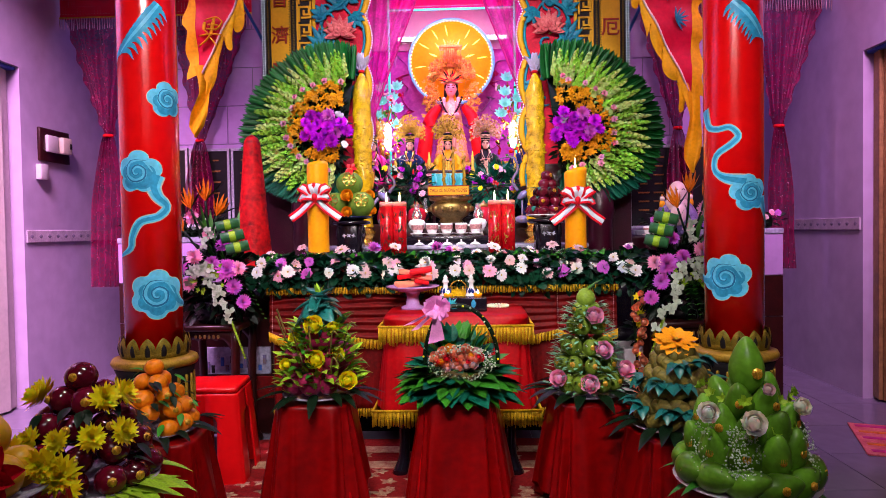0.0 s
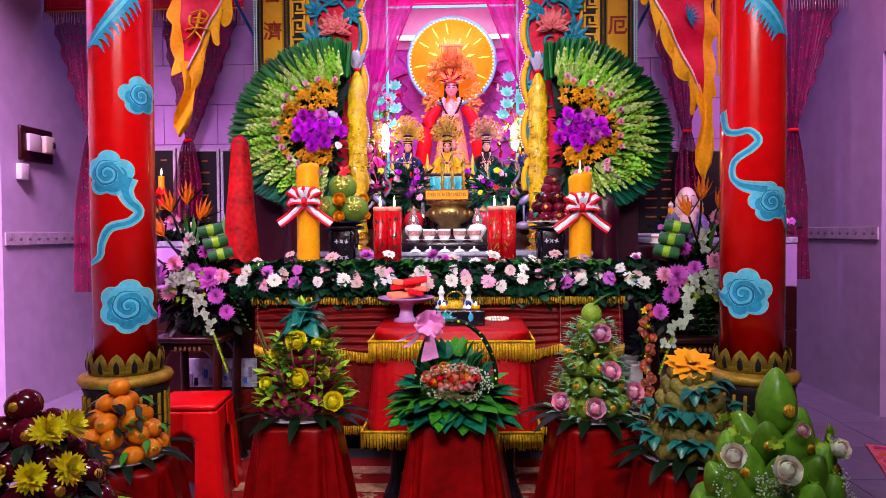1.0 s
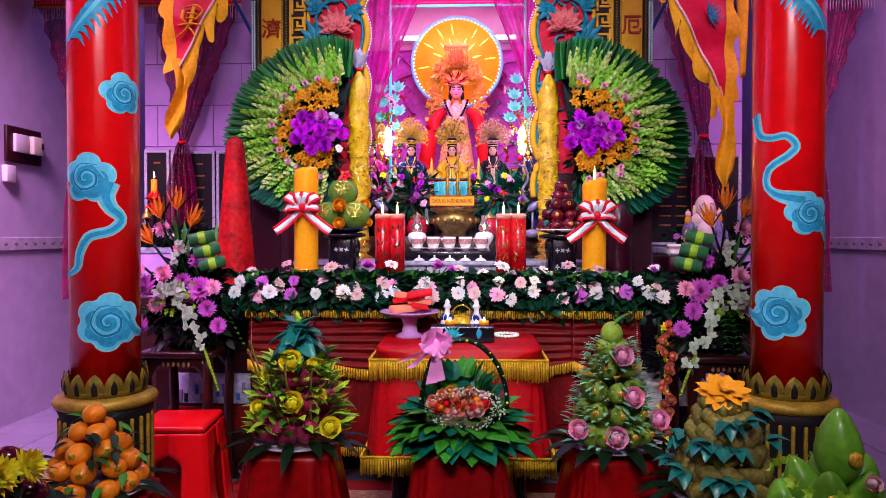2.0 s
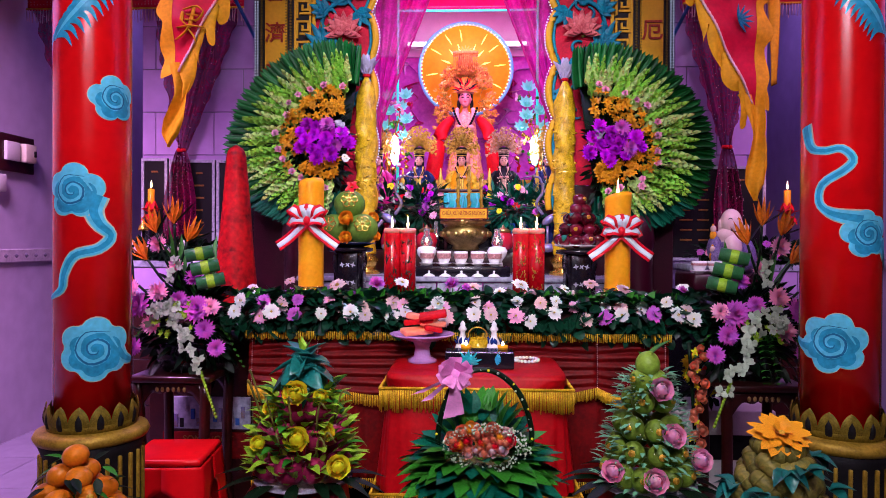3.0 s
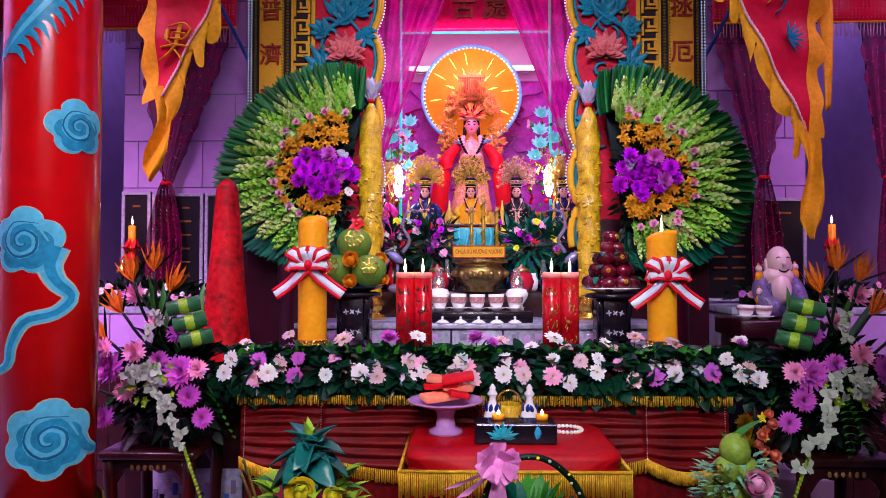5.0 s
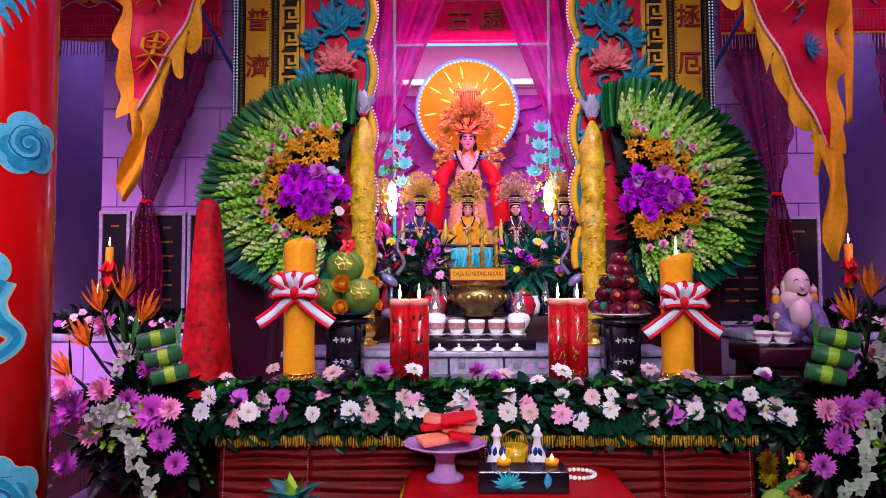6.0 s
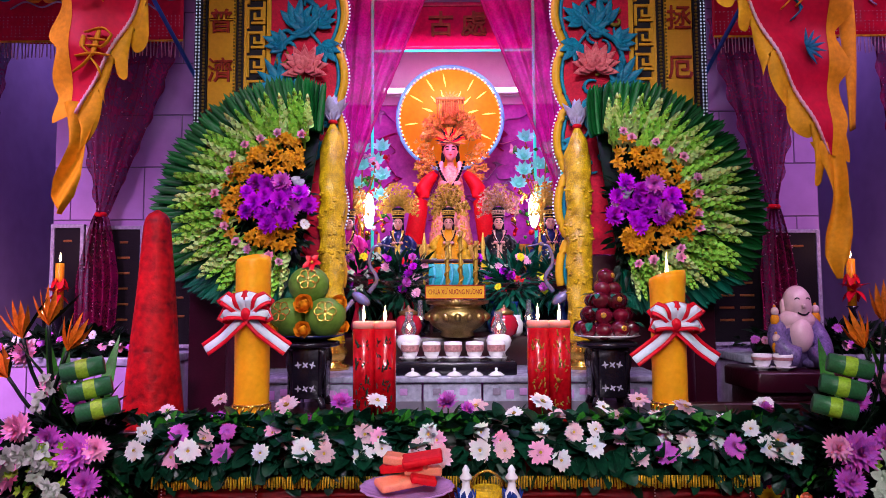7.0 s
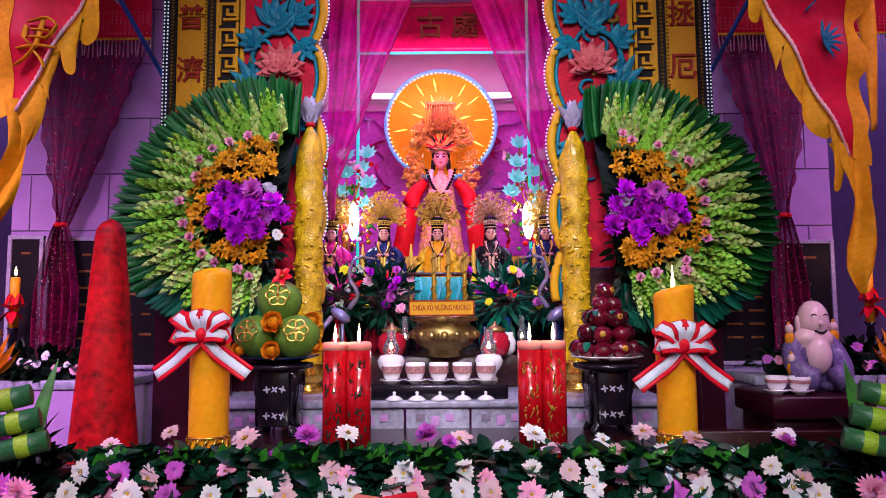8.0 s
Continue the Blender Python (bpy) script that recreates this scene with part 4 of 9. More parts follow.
def figure(name, loc, k, mats, label, category, filigree=40, seed=1, tall_hat=False, ornaments=70, sleeve=1.0, slim=1.0, rise=0.95):
    """A seated robed figure as one plain mesh. mats: robe, sleeves, face, black, gilt, gold, rose. k scales it."""
    rng = random.Random(seed)
    bm = bmesh.new()
    lathe(bm, [(0.30, 0.0), (0.31, 0.05), (0.25, 0.22), (0.19, 0.42), (0.17, 0.52), (0.10, 0.60), (0.05, 0.63), (0.045, 0.68)], 24)
    for v in bm.verts:
        v.co.x *= slim
        v.co.y *= 0.7
    tint(bm, 0, 0)
    n = len(bm.faces)
    for s in (-1, 1):
        tube(bm, spline([(s * 0.12, 0, 0.57), (s * 0.21, -0.03, 0.44), (s * 0.25, -0.07, 0.24), (s * 0.29, -0.03, 0.0)], 12), [sleeve * r for r in (0.035, 0.045, 0.055, 0.06, 0.065, 0.068, 0.07, 0.074, 0.076, 0.078, 0.08, 0.083, 0.086)], 12)
    tint(bm, n, 1)
    n = len(bm.faces)
    # face, ears, hands
    ball(bm, (0, -0.03, 0.75), (0.064, 0.066, 0.085), 20, 14)
    ball(bm, (0, -0.04, 0.70), (0.045, 0.050, 0.042), 14, 10)
    ball(bm, (0, -0.098, 0.742), (0.009, 0.010, 0.018), 8, 6)
    for s in (-1, 1):
        ball(bm, (s * 0.066, 0, 0.735), (0.012, 0.02, 0.034), 8, 6)
        ball(bm, (s * 0.045, -0.16, 0.46), (0.040, 0.028, 0.026), 10, 6)
    tint(bm, n, 2)
    n = len(bm.faces)
    # hair, brows, eyes, necklace
    ball(bm, (0, 0.025, 0.785), (0.082, 0.072, 0.095), 16, 10)
    for s in (-1, 1):
        ball(bm, (s * 0.068, 0.005, 0.70), (0.020, 0.03, 0.07), 8, 6)
        ball(bm, (s * 0.026, -0.090, 0.757), (0.016, 0.007, 0.0065), 8, 5)
        tube(bm, spline([(s * 0.010, -0.094, 0.777), (s * 0.030, -0.090, 0.786), (s * 0.048, -0.076, 0.778)], 5), 0.0042, 4)
    for i in range(26):
        t = math.pi * i / 25
        ball(bm, (0.095 * math.cos(t) * (1.08 - 0.5 * math.sin(t)), -0.145 - 0.03 * math.sin(t), 0.63 - 0.19 * math.sin(t)), 0.0125, 6, 4)
    tint(bm, n, 3)
    n = len(bm.faces)
    # lips
    ball(bm, (0, -0.089, 0.708), (0.016, 0.007, 0.006), 8, 5)
    tint(bm, n, 1 if tall_hat else len(mats) - 1)
    n = len(bm.faces)
    # collar and lapels
    for s in (-1, 1):
        tube(bm, spline([(s * 0.07, -0.06, 0.64), (s * 0.07, -0.13, 0.55), (s * 0.02, -0.165, 0.40), (s * 0.03, -0.20, 0.15)], 10), 0.020, 6)
    tint(bm, n, 2 if tall_hat else 4)
    n = len(bm.faces)
    if tall_hat:
        for v in bm.verts:
            if v.co.z > 0.655:
                v.co = V(0, -0.03, 0.655) + 0.84 * (v.co - V(0, -0.03, 0.655))
        # mortar-board crown with bead curtains, over a rose crest
        lathe(bm, [(0.070, 0.785), (0.078, 0.80), (0.070, 0.815)], 18)
        for ring, nn, L in ((0, 17, 0.125), (1, 15, 0.09), (2, 11, 0.06)):
            for j in range(nn):
                nf = len(bm.faces)
                leafy(bm, Matrix.Translation((0, -0.070 - 0.014 * ring, 0.808)) @ Matrix.Rotation(-radians(-12 + 204 * j / (nn - 1)), 4, "Y") @ Matrix.Rotation(radians(90), 4, "X"), L, 0.019, -0.12, 0.35, 4)
                tint(bm, nf, (len(mats) - 1, 4, 1, 3)[(j + ring) % 4])
        n = len(bm.faces)
        box(bm, (0, -0.03, 1.135), (0.225, 0.13, 0.022), 0.004)
        lathe(bm, [(0.07, 0.95), (0.06, 1.12)], 14)
        for i in range(12):
            tube(bm, ((-0.10 + 0.0182 * i, -0.090, 1.13), (-0.10 + 0.0182 * i, -0.094, 0.985)), 0.0040, 5)
        tint(bm, n, len(mats) - 1)
        n = len(bm.faces)
        for i in range(11):
            a = radians(180 * i / 10)
            tube(bm, ((0, -0.04, 1.14), (0.11 * math.cos(a), -0.05, 1.145 + 0.062 * math.sin(a) ** 2)), [0.014, 0.003], 5)
        tint(bm, n, 4)
    else:
        # dark cap banded with gold
        lathe(bm, [(0.078, 0.825), (0.086, 0.835), (0.088, 0.92), (0.096, 0.96), (0.06, 0.985)], 18)
        tint(bm, n, 3)
        n = len(bm.faces)
        for z, r in ((0.838, 0.088), (0.88, 0.090), (0.93, 0.094)):
            tube(bm, [(r * math.cos(i * math.pi / 12), r * math.sin(i * math.pi / 12), z) for i in range(25)], 0.008, 5)
        for j in range(14):
            a = radians(180 + 180 * j / 13)
            ball(bm, (0.094 * math.cos(a), 0.094 * math.sin(a), 0.905), (0.008, 0.008, 0.016), 6, 5)
        tint(bm, n, 4)
    for i in range(filigree):
        nf = len(bm.faces)
        a = radians(rng.uniform(-15, 195))
        r0, r1 = 0.06, rng.uniform(0.11, 0.22 if tall_hat else 0.29)
        p = V(r0 * math.cos(a), 0.01, rise + r0 * math.sin(a))
        q = V(r1 * math.cos(a) * 1.05, rng.uniform(-0.07, 0.05), rise + r1 * math.sin(a) * (1.35 if not tall_hat else 0.85))
        filigree_spray(bm, p, q, 0.0026, rng)
        tint(bm, nf, 4 if i % 3 else len(mats) - 1)
    if tall_hat:
        for i in range(80):  # jewelled sprays from the shoulders
            nf = len(bm.faces)
            sd = rng.choice((-1, 1))
            p = V(sd * rng.uniform(0.10, 0.16), 0.02, rng.uniform(0.5, 0.75))
            q = p + V(sd * rng.uniform(0.04, 0.13), rng.uniform(-0.05, 0.03), rng.uniform(-0.10, 0.14))
            filigree_spray(bm, p, q, 0.003, rng)
            tint(bm, nf, (4, len(mats) - 1, 4)[i % 3])
    for i in range(ornaments):  # hem and breast ornament
        n = len(bm.faces)
        t = rng.uniform(0, math.pi)
        z = rng.uniform(0.03, 0.50)
        r = 0.31 - 0.30 * z
        ball(bm, (r * slim * math.cos(t), -r * 0.72 * math.sin(t) - 0.006, z), (rng.uniform(0.006, 0.016), 0.008, rng.uniform(0.006, 0.016)), 6, 4)
        tint(bm, n, 4)
    bmesh.ops.scale(bm, vec=(k, k, k), verts=bm.verts)
    me = mesh_of(name, bm, mats)
    ob = new(name, me)
    ob.location = loc
    return tagged(ob, label, category)


figure("seated_statue", (0.01, 3.0, 1.83), 1.0, [M["robe_gold"], M["red_bright"], M["skin"], M["black"], M["gold_bright"], M["gold_paint"], M["filigree_rose"]], "seated robed deity statue in red and gold with a tall crown", "statue", 210, 3, True, 150, 0.9, 0.55, 0.88)
for x, m, sd in ((-0.338, M["navy"], 1), (-0.01, M["yellow_cloth"], 2), (0.316, M["black"], 3), (0.653, M["navy"], 4), (-0.66, M["magenta"], 6)):
    f = figure("small_statue", (x, 2.2, 1.585), 0.45, [m, m if sd != 2 else M["gold"], M["skin"], M["black"], M["gold_bright"] if sd != 3 else M["filigree_pale"], (M["filigree_rose"], M["gold_bright"], M["gold_paint"])[sd % 3]], "small robed statue with a gilded filigree crown", "statue", 240, sd + 10)
    f["group"] = "row of small statues"

halo = thing("halo_disc", (0.011, 3.2, 2.885), "glowing orange halo disc ringed with little lamps", "halo")
bm = bmesh.new()
lathe(bm, [(0.0005, -0.006), (0.40, -0.006), (0.405, 0.0), (0.40, 0.006), (0.0005, 0.006)], 72)
part("disc", bm, M["halo"], halo, m=Matrix.Rotation(math.pi / 2, 4, "X"))
bm = bmesh.new()
tube(bm, [(0.425 * math.cos(i * math.pi / 40), -0.012, 0.425 * math.sin(i * math.pi / 40)) for i in range(81)], 0.014, 8)
part("rim", bm, M["halo_blue"], halo, "pale blue lit rim")
bm = bmesh.new()
for i in range(72):
    t = 2 * math.pi * i / 72
    ball(bm, (0.405 * math.cos(t), -0.02, 0.405 * math.sin(t)), 0.0075, 6, 4)
stuff(part("bulb_ring", bm, M["led_warm"], halo))
rng = random.Random(14)
for i in range(16):
    t = 2 * math.pi * (i + rng.uniform(0.2, 0.8)) / 16
    if math.sin(t) < -0.55 or i % 4 == 3:
        continue
    bm = bmesh.new()
    tube(bm, [((0.26 + 0.11 * u) * math.cos(t + 0.02 * (u - 0.5)), -0.014, (0.26 + 0.11 * u) * math.sin(t)) for u in (0, 0.25, 0.5, 0.75, 1)], [0.001, 0.004, 0.006, 0.004, 0.001], 6)
    part("ray", bm, M["halo_ray"], halo)
    bm = bmesh.new()
    tube(bm, [((0.15 + 0.09 * u) * math.cos(t + 0.17), -0.014, (0.15 + 0.09 * u) * math.sin(t + 0.17)) for u in (0, 0.3, 0.6, 1)], [0.001, 0.009, 0.006, 0.001], 6)
    part("ray", bm, M["halo_ray"], halo)


def lotus_lamp(x, y, z, s, seed):
    rng = random.Random(seed)
    t = thing("lotus_lamp_tree", (x, y, z), "branching altar lamp with pale cyan lotus blooms and leaves", "lamp", "pair of lotus lamps")
    bm = bmesh.new()
    lathe(bm, [(0.07, 0), (0.07, 0.02), (0.02, 0.05), (0.02, 0.3), (0.03, 0.32), (0.015, 0.35)], 14)
    part("stand", bm, M["gold_metal"], t)
    # bulb drawn as tall as its glare, larger than the lamp itself
    bm = bmesh.new()
    ball(bm, (s * 0.06, -0.06, 0.42), (0.036, 0.036, 0.12), 14, 10)
    part("bulb", bm, M["lamp_glow"], t, "white bulb stretched to the size of its glare")
    me = None
    for i in range(12):
        px, py, pz = 0.15 * math.sin(i * 2.1) + rng.uniform(-0.03, 0.03), rng.uniform(-0.08, 0.05), 0.50 + 0.036 * i + rng.uniform(-0.02, 0.02)
        bm = bmesh.new()
        tube(bm, spline([(0, 0, 0.3), (px * 0.3, py, 0.5 * pz + 0.1), (px, py, pz)], 10), 0.004, 5)
        part("stem", bm, M["gold_paint"], t)
        if me is None:
            bm = bmesh.new()
            for r, n, tilt in ((0.082, 9, 25), (0.070, 8, 50), (0.05, 6, 74)):
                for j in range(n):
                    leafy(bm, Matrix.Rotation(2 * math.pi * j / n + tilt, 4, "Z") @ Matrix.Rotation(-radians(tilt), 4, "Y"), r, 0.042, -0.25, 0.3, 4)
            me = mesh_of("lotus", bm, M["lotus_blue"])
        piece("lotus", me, t, Matrix.Translation((px, py, pz)) @ Matrix.Rotation(radians(58), 4, "X") @ Matrix.Rotation(i, 4, "Z"))
    for i in range(84):
        bm = bmesh.new()
        p = V(rng.uniform(-0.20, 0.20), rng.uniform(-0.05, 0.08), rng.uniform(0.25, 0.85))
        ball(bm, p, rng.uniform(0.008, 0.02), 6, 4)
        leafy(bm, Matrix.Translation(p) @ Matrix.Rotation(rng.uniform(0, 6), 4, "Z") @ Matrix.Rotation(rng.uniform(-1.5, 1), 4, "Y"), 0.06, 0.03, 0.2, 0.2)
        part("blossom", bm, (M["red_bright"], M["gold_metal"], M["leaf"], M["pink_fl"])[i % 4], t)
    point_lamp("bulb_light", (x + s * 0.06, y - 0.14, z + 0.44), 16, (0.85, 0.8, 1.0), 0.04)


lotus_lamp(-0.60, 2.35, 1.60, 1, 3)
lotus_lamp(0.62, 2.35, 1.60, -1, 5)


def drape(name, top0, top1, tie, tiew, bot, botw, y, m, label, folds=9, amp=0.02, lace=0.0):
    """A curtain from a pole, gathered at the tie, with a tail. top: x, z; tie: x, z; bot: x, z."""
    c = thing(name, (0, y, 0), label, "curtain", "tied-back curtains")
    bm = bmesh.new()

    def upper(u, v):
        e = v ** 1.25
        a = top0[0] + (tie[0] - tiew - top0[0]) * e
        b = top1[0] + (tie[0] + tiew - top1[0]) * e
        w = b - a
        x = a + w * u + (0.012 * math.sin(40 * v) * lace if u > 0.99 or u < 0.01 else 0)
        return V(x, -amp * (1 - 0.3 * v) * (math.sin(2 * math.pi * folds * 0.6 * u + 2.6 * math.sin(5 * u + 1.5 * v + tie[0] * 7)) + 0.35 * math.sin(2 * math.pi * folds * 1.7 * u + 3 * v)) - 0.05 * v * math.sin(math.pi * u), top0[1] + (tie[1] - top0[1]) * v)
    grid(bm, upper, 110, 44)
    part("drape", bm, m, c)
    bm = bmesh.new()

    def tail(u, v):
        w = tiew + (botw - tiew) * min(1.0, v * 2.2) ** 0.7
        cx = tie[0] + (bot[0] - tie[0]) * v
        return V(cx + w * (2 * u - 1), -0.03 - amp * 1.2 * math.sin(2 * math.pi * folds * 0.7 * u + 1.5 * math.sin(4 * u + 3 * v)), tie[1] + (bot[1] - tie[1]) * v)
    grid(bm, tail, 70, 34)
    part("tail", bm, m, c)
    bm = bmesh.new()
    lathe(bm, [(tiew * 1.1, -0.012), (tiew * 1.35, 0.0), (tiew * 1.1, 0.012)], 16, (tie[0], -0.03, tie[1]))
    part("tie", bm, M["red_bright"], c)
    rng = random.Random(int(abs(tie[0]) * 100))
    bm = bmesh.new()
    for i in range(150):
        p = upper(rng.random(), rng.random()) if i % 2 else tail(rng.random(), rng.random())
        ball(bm, p + V(0, -0.012, 0), 0.003, 4, 3)
    stuff(part("sequin", bm, M["sequin"], c))
    return c


drape("sheer_curtain", (-2.06, 2.95), (-1.46, 2.95), (-1.852, 1.89), 0.024, (-1.87, 1.16), 0.10, 1.38, M["sheer"], "burgundy sheer curtain gathered by a tie", 7, 0.02, 1)
drape("sheer_curtain", (-2.88, 2.95), (-2.36, 2.95), (-2.55, 1.94), 0.03, (-2.60, 0.80), 0.11, 1.38, M["sheer"], "burgundy sheer curtain gathered by a tie", 7, 0.02, 1)
drape("sheer_curtain", (1.40, 2.95), (1.95, 2.95), (1.70, 1.91), 0.026, (1.72, 1.16), 0.10, 1.38, M["sheer"], "burgundy sheer curtain gathered by a tie", 7, 0.02, 1)
drape("sheer_curtain", (2.28, 2.95), (2.78, 2.95), (2.43, 1.91), 0.03, (2.45, 0.87), 0.10, 1.38, M["sheer"], "burgundy sheer curtain gathered by a tie", 7, 0.02, 1)


def valance(x0, x1, seed):
    rng = random.Random(seed)
    v = thing("valance", (0, 1.345, 0), "red sequinned valance with embroidered flowers and silver fringe", "valance", "valances")
    bm = bmesh.new()
    grid(bm, lambda u, w: V(x0 + (x1 - x0) * u, 0.012 * math.sin(30 * u), 3.5 - 0.68 * w), 60, 8)
    part("cloth", bm, M["red_flag"], v, solid=0.004)
    bm = bmesh.new()
    fringe(bm, (x0, -0.012, 2.82), (x1, -0.012, 2.82), 0.085, 0.019, 0.0035, rng)
    part("fringe", bm, M["sequin"], v, "silver thread fringe")
    bm = bmesh.new()
    tube(bm, ((x0, -0.012, 2.825), (x1, -0.012, 2.825)), 0.006, 6)
    part("braid", bm, M["gold"], v)
    bm = bmesh.new()
    nx = int((x1 - x0) / 0.022)
    for i in range(nx):
        for j in range(7):
            if (i // 3 + j // 3) % 2 == 0 or j % 3 == 0:
                ball(bm, (x0 + 0.012 + i * 0.022, -0.018, 2.85 + j * 0.018), 0.0032, 5, 3)
    stuff(part("sequin", bm, M["sequin"], v))
    for k in range(int((x1 - x0) / 0.45)):
        cx = x0 + 0.25 + 0.45 * k
        bm = bmesh.new()
        for j in range(7):
            leafy(bm, Matrix.Translation((cx, -0.018, 3.06)) @ Matrix.Rotation(-radians(-10 + 200 * j / 6), 4, "Y") @ Matrix.Rotation(radians(90), 4, "X"), 0.085, 0.045, -0.1, 0.2)
        part("embroidered_flower", bm, M["amber_fl" if k % 2 else "pink_relief"], v, solid=0.004)
        bm = bmesh.new()
        tube(bm, spline([(cx - 0.17, -0.02, 3.0), (cx - 0.09, -0.02, 3.04), (cx, -0.02, 3.01), (cx + 0.09, -0.02, 3.04), (cx + 0.17, -0.02, 2.99)], 24), 0.005, 5)
        part("embroidered_scroll", bm, M["pearl"], v)
        bm = bmesh.new()
        for j in range(5):
            leafy(bm, Matrix.Translation((cx + 0.22, -0.018, 3.05)) @ Matrix.Rotation(-radians(30 * j), 4, "Y") @ Matrix.Rotation(radians(90), 4, "X"), 0.06, 0.012, 0, 0.1)
        part("embroidered_leaf", bm, M["teal"], v, solid=0.003)


valance(-2.89, -1.43, 1)
valance(1.41, 2.80, 2)

# magenta drapes of the niche opening
for s, a, b in ((-1, -0.66, 0.02), (1, 0.70, 0.03)):
    c = thing("niche_drape", (0, 2.05, 0), "sheer magenta drape drawn aside in the niche opening", "curtain", "niche drapes")
    bm = bmesh.new()

    def f(u, v, a=a, b=b, s=s):
        e = min(1.0, v * 1.1) ** 0.9
        inner = b + (a * 0.94 - b) * e
        x = a + (inner - a) * u
        return V(x, -0.02 * math.sin(2 * math.pi * 4 * u + 3 * v + 2 * math.sin(4 * u)) - 0.01 * math.sin(33 * u + 9 * v), 3.75 - 1.75 * v)
    grid(bm, f, 60, 40)
    part("drape", bm, M["sheer_pink"], c)
    bm = bmesh.new()
    tube(bm, [f(1.0, i / 30) + V(0, -0.01, 0.006 * (i % 2)) for i in range(31)], 0.009, 5)
    part("lace", bm, M["magenta"], c)
bm = bmesh.new()
grid(bm, lambda u, v: V(-0.62 + 1.3 * u, 1.6 - 0.02 * math.sin(24 * u), 3.9 - (0.24 + 0.05 * math.sin(9.42 * u)) * v), 60, 6)
nv = thing("niche_valance", (0, 0, 0), "magenta gathered cloth across the niche top", "valance")
part("cloth", bm, M["magenta"], nv)


# ---- banners ----
def banner(x_left, x_top, tip, z_top, y, s, label, seed):
    """A triangular red banner; s = 1 has its long upright edge at -x. tip: end of the red; the yellow flame border and tail hang on."""
    rng = random.Random(seed)
    b = thing("banner", (0, y, 0), label, "banner", "banners with flame borders")

    def wav(x, z):
        return 0.02 * math.sin(14 * x + 5 * z) + 0.012 * math.sin(23 * z)
    bm = bmesh.new()

    def red(u, v):
        z = z_top + (tip[1] - z_top) * v
        xr = x_top + (tip[0] + s * 0.015 - x_top) * v
        x = x_left + (tip[0] - x_left) * v * 0.6 + (xr - x_left - (tip[0] - x_left) * v * 0.6) * u
        return V(x, wav(x, z), z)
    grid(bm, red, 24, 40)
    part("field", bm, M["red_flag"], b)
    bm = bmesh.new()
    n = 260

    def flame(v):
        k = v * 6.6 + 0.3
        u = k - math.floor(k)
        e = (u - 0.52) / 0.46
        return 0.035 + (0.10 + 0.03 * math.sin(math.floor(k) * 2.3)) * math.sqrt(max(0.0, 1 - e * e))
    rows = []
    for i in range(n + 1):
        v = i / n
        p = red(1.0, v)
        d = flame(v)
        lean = 0.018 * math.sin(v * 31)
        rows.append([bm.verts.new(p + V(-s * 0.004, -0.002, 0)), bm.verts.new(p + V(s * 0.020, -0.012, -d * 0.5)), bm.verts.new(p + V(s * 0.016 + lean, 0.006, -d))])
    for p, q in zip(rows, rows[1:]):
        for i in (0, 1):
            bm.faces.new((p[i], p[i + 1], q[i + 1], q[i]))
    part("flame_border", bm, M["flag_gold"], b, "yellow flame-cut border")
    bm = bmesh.new()
    tube(bm, [red(1.0, i / 90) + V(0, -0.012, 0.007 * (i % 2)) for i in range(91)], 0.007, 5)
    part("lace_edge", bm, M["blush_fl"], b, "pale pink lace edging")
    bm = bmesh.new()
    rows = []
    for i in range(n + 1):
        v = i / n
        p = red(0.0, v)
        d = 0.045 + 0.035 * abs(math.sin(4.5 * v * math.pi)) ** 1.5 + 0.01 * math.sin(23 * v)
        rows.append([bm.verts.new(p + V(s * 0.004, -0.003, 0)), bm.verts.new(p + V(-s * d, 0.01, -d * 0.4))])
    for p, q in zip(rows, rows[1:]):
        bm.faces.new((p[0], p[1], q[1], q[0]))
    part("flame_border", bm, M["flag_gold"], b)
    bm = bmesh.new()

    def tl(u, v):
        w = float(np.interp(v, (0, 0.15, 0.38, 0.68, 0.84, 1), (0.065, 0.05, 0.030, 0.052, 0.046, 0.003)))
        cx = tip[0] + s * 0.02 * (1 - v) - s * 0.03 * v + 0.02 * math.sin(5 * v)
        return V(cx + w * (2 * u - 1), -0.01 - 0.02 * math.sin(6 * u + 4 * v), tip[1] + 0.05 - (tip[1] + 0.05 - tip[2]) * v)
    grid(bm, tl, 14, 36)
    part("tail", bm, M["flag_gold"], b, "yellow pointed tail")
    for x in (x_left, x_top):
        bm = bmesh.new()
        tube(bm, ((x, 0, z_top - 0.02), (x, 0, 3.93)), 0.004, 5)
        part("cord", bm, M["gold_paint"], b)
    bm = bmesh.new()
    tube(bm, ((x_left - s * 0.03, 0, z_top), (x_top + s * 0.05, 0, z_top)), 0.010, 8)
    part("rod", bm, M["gold_paint"], b)
    return b, red


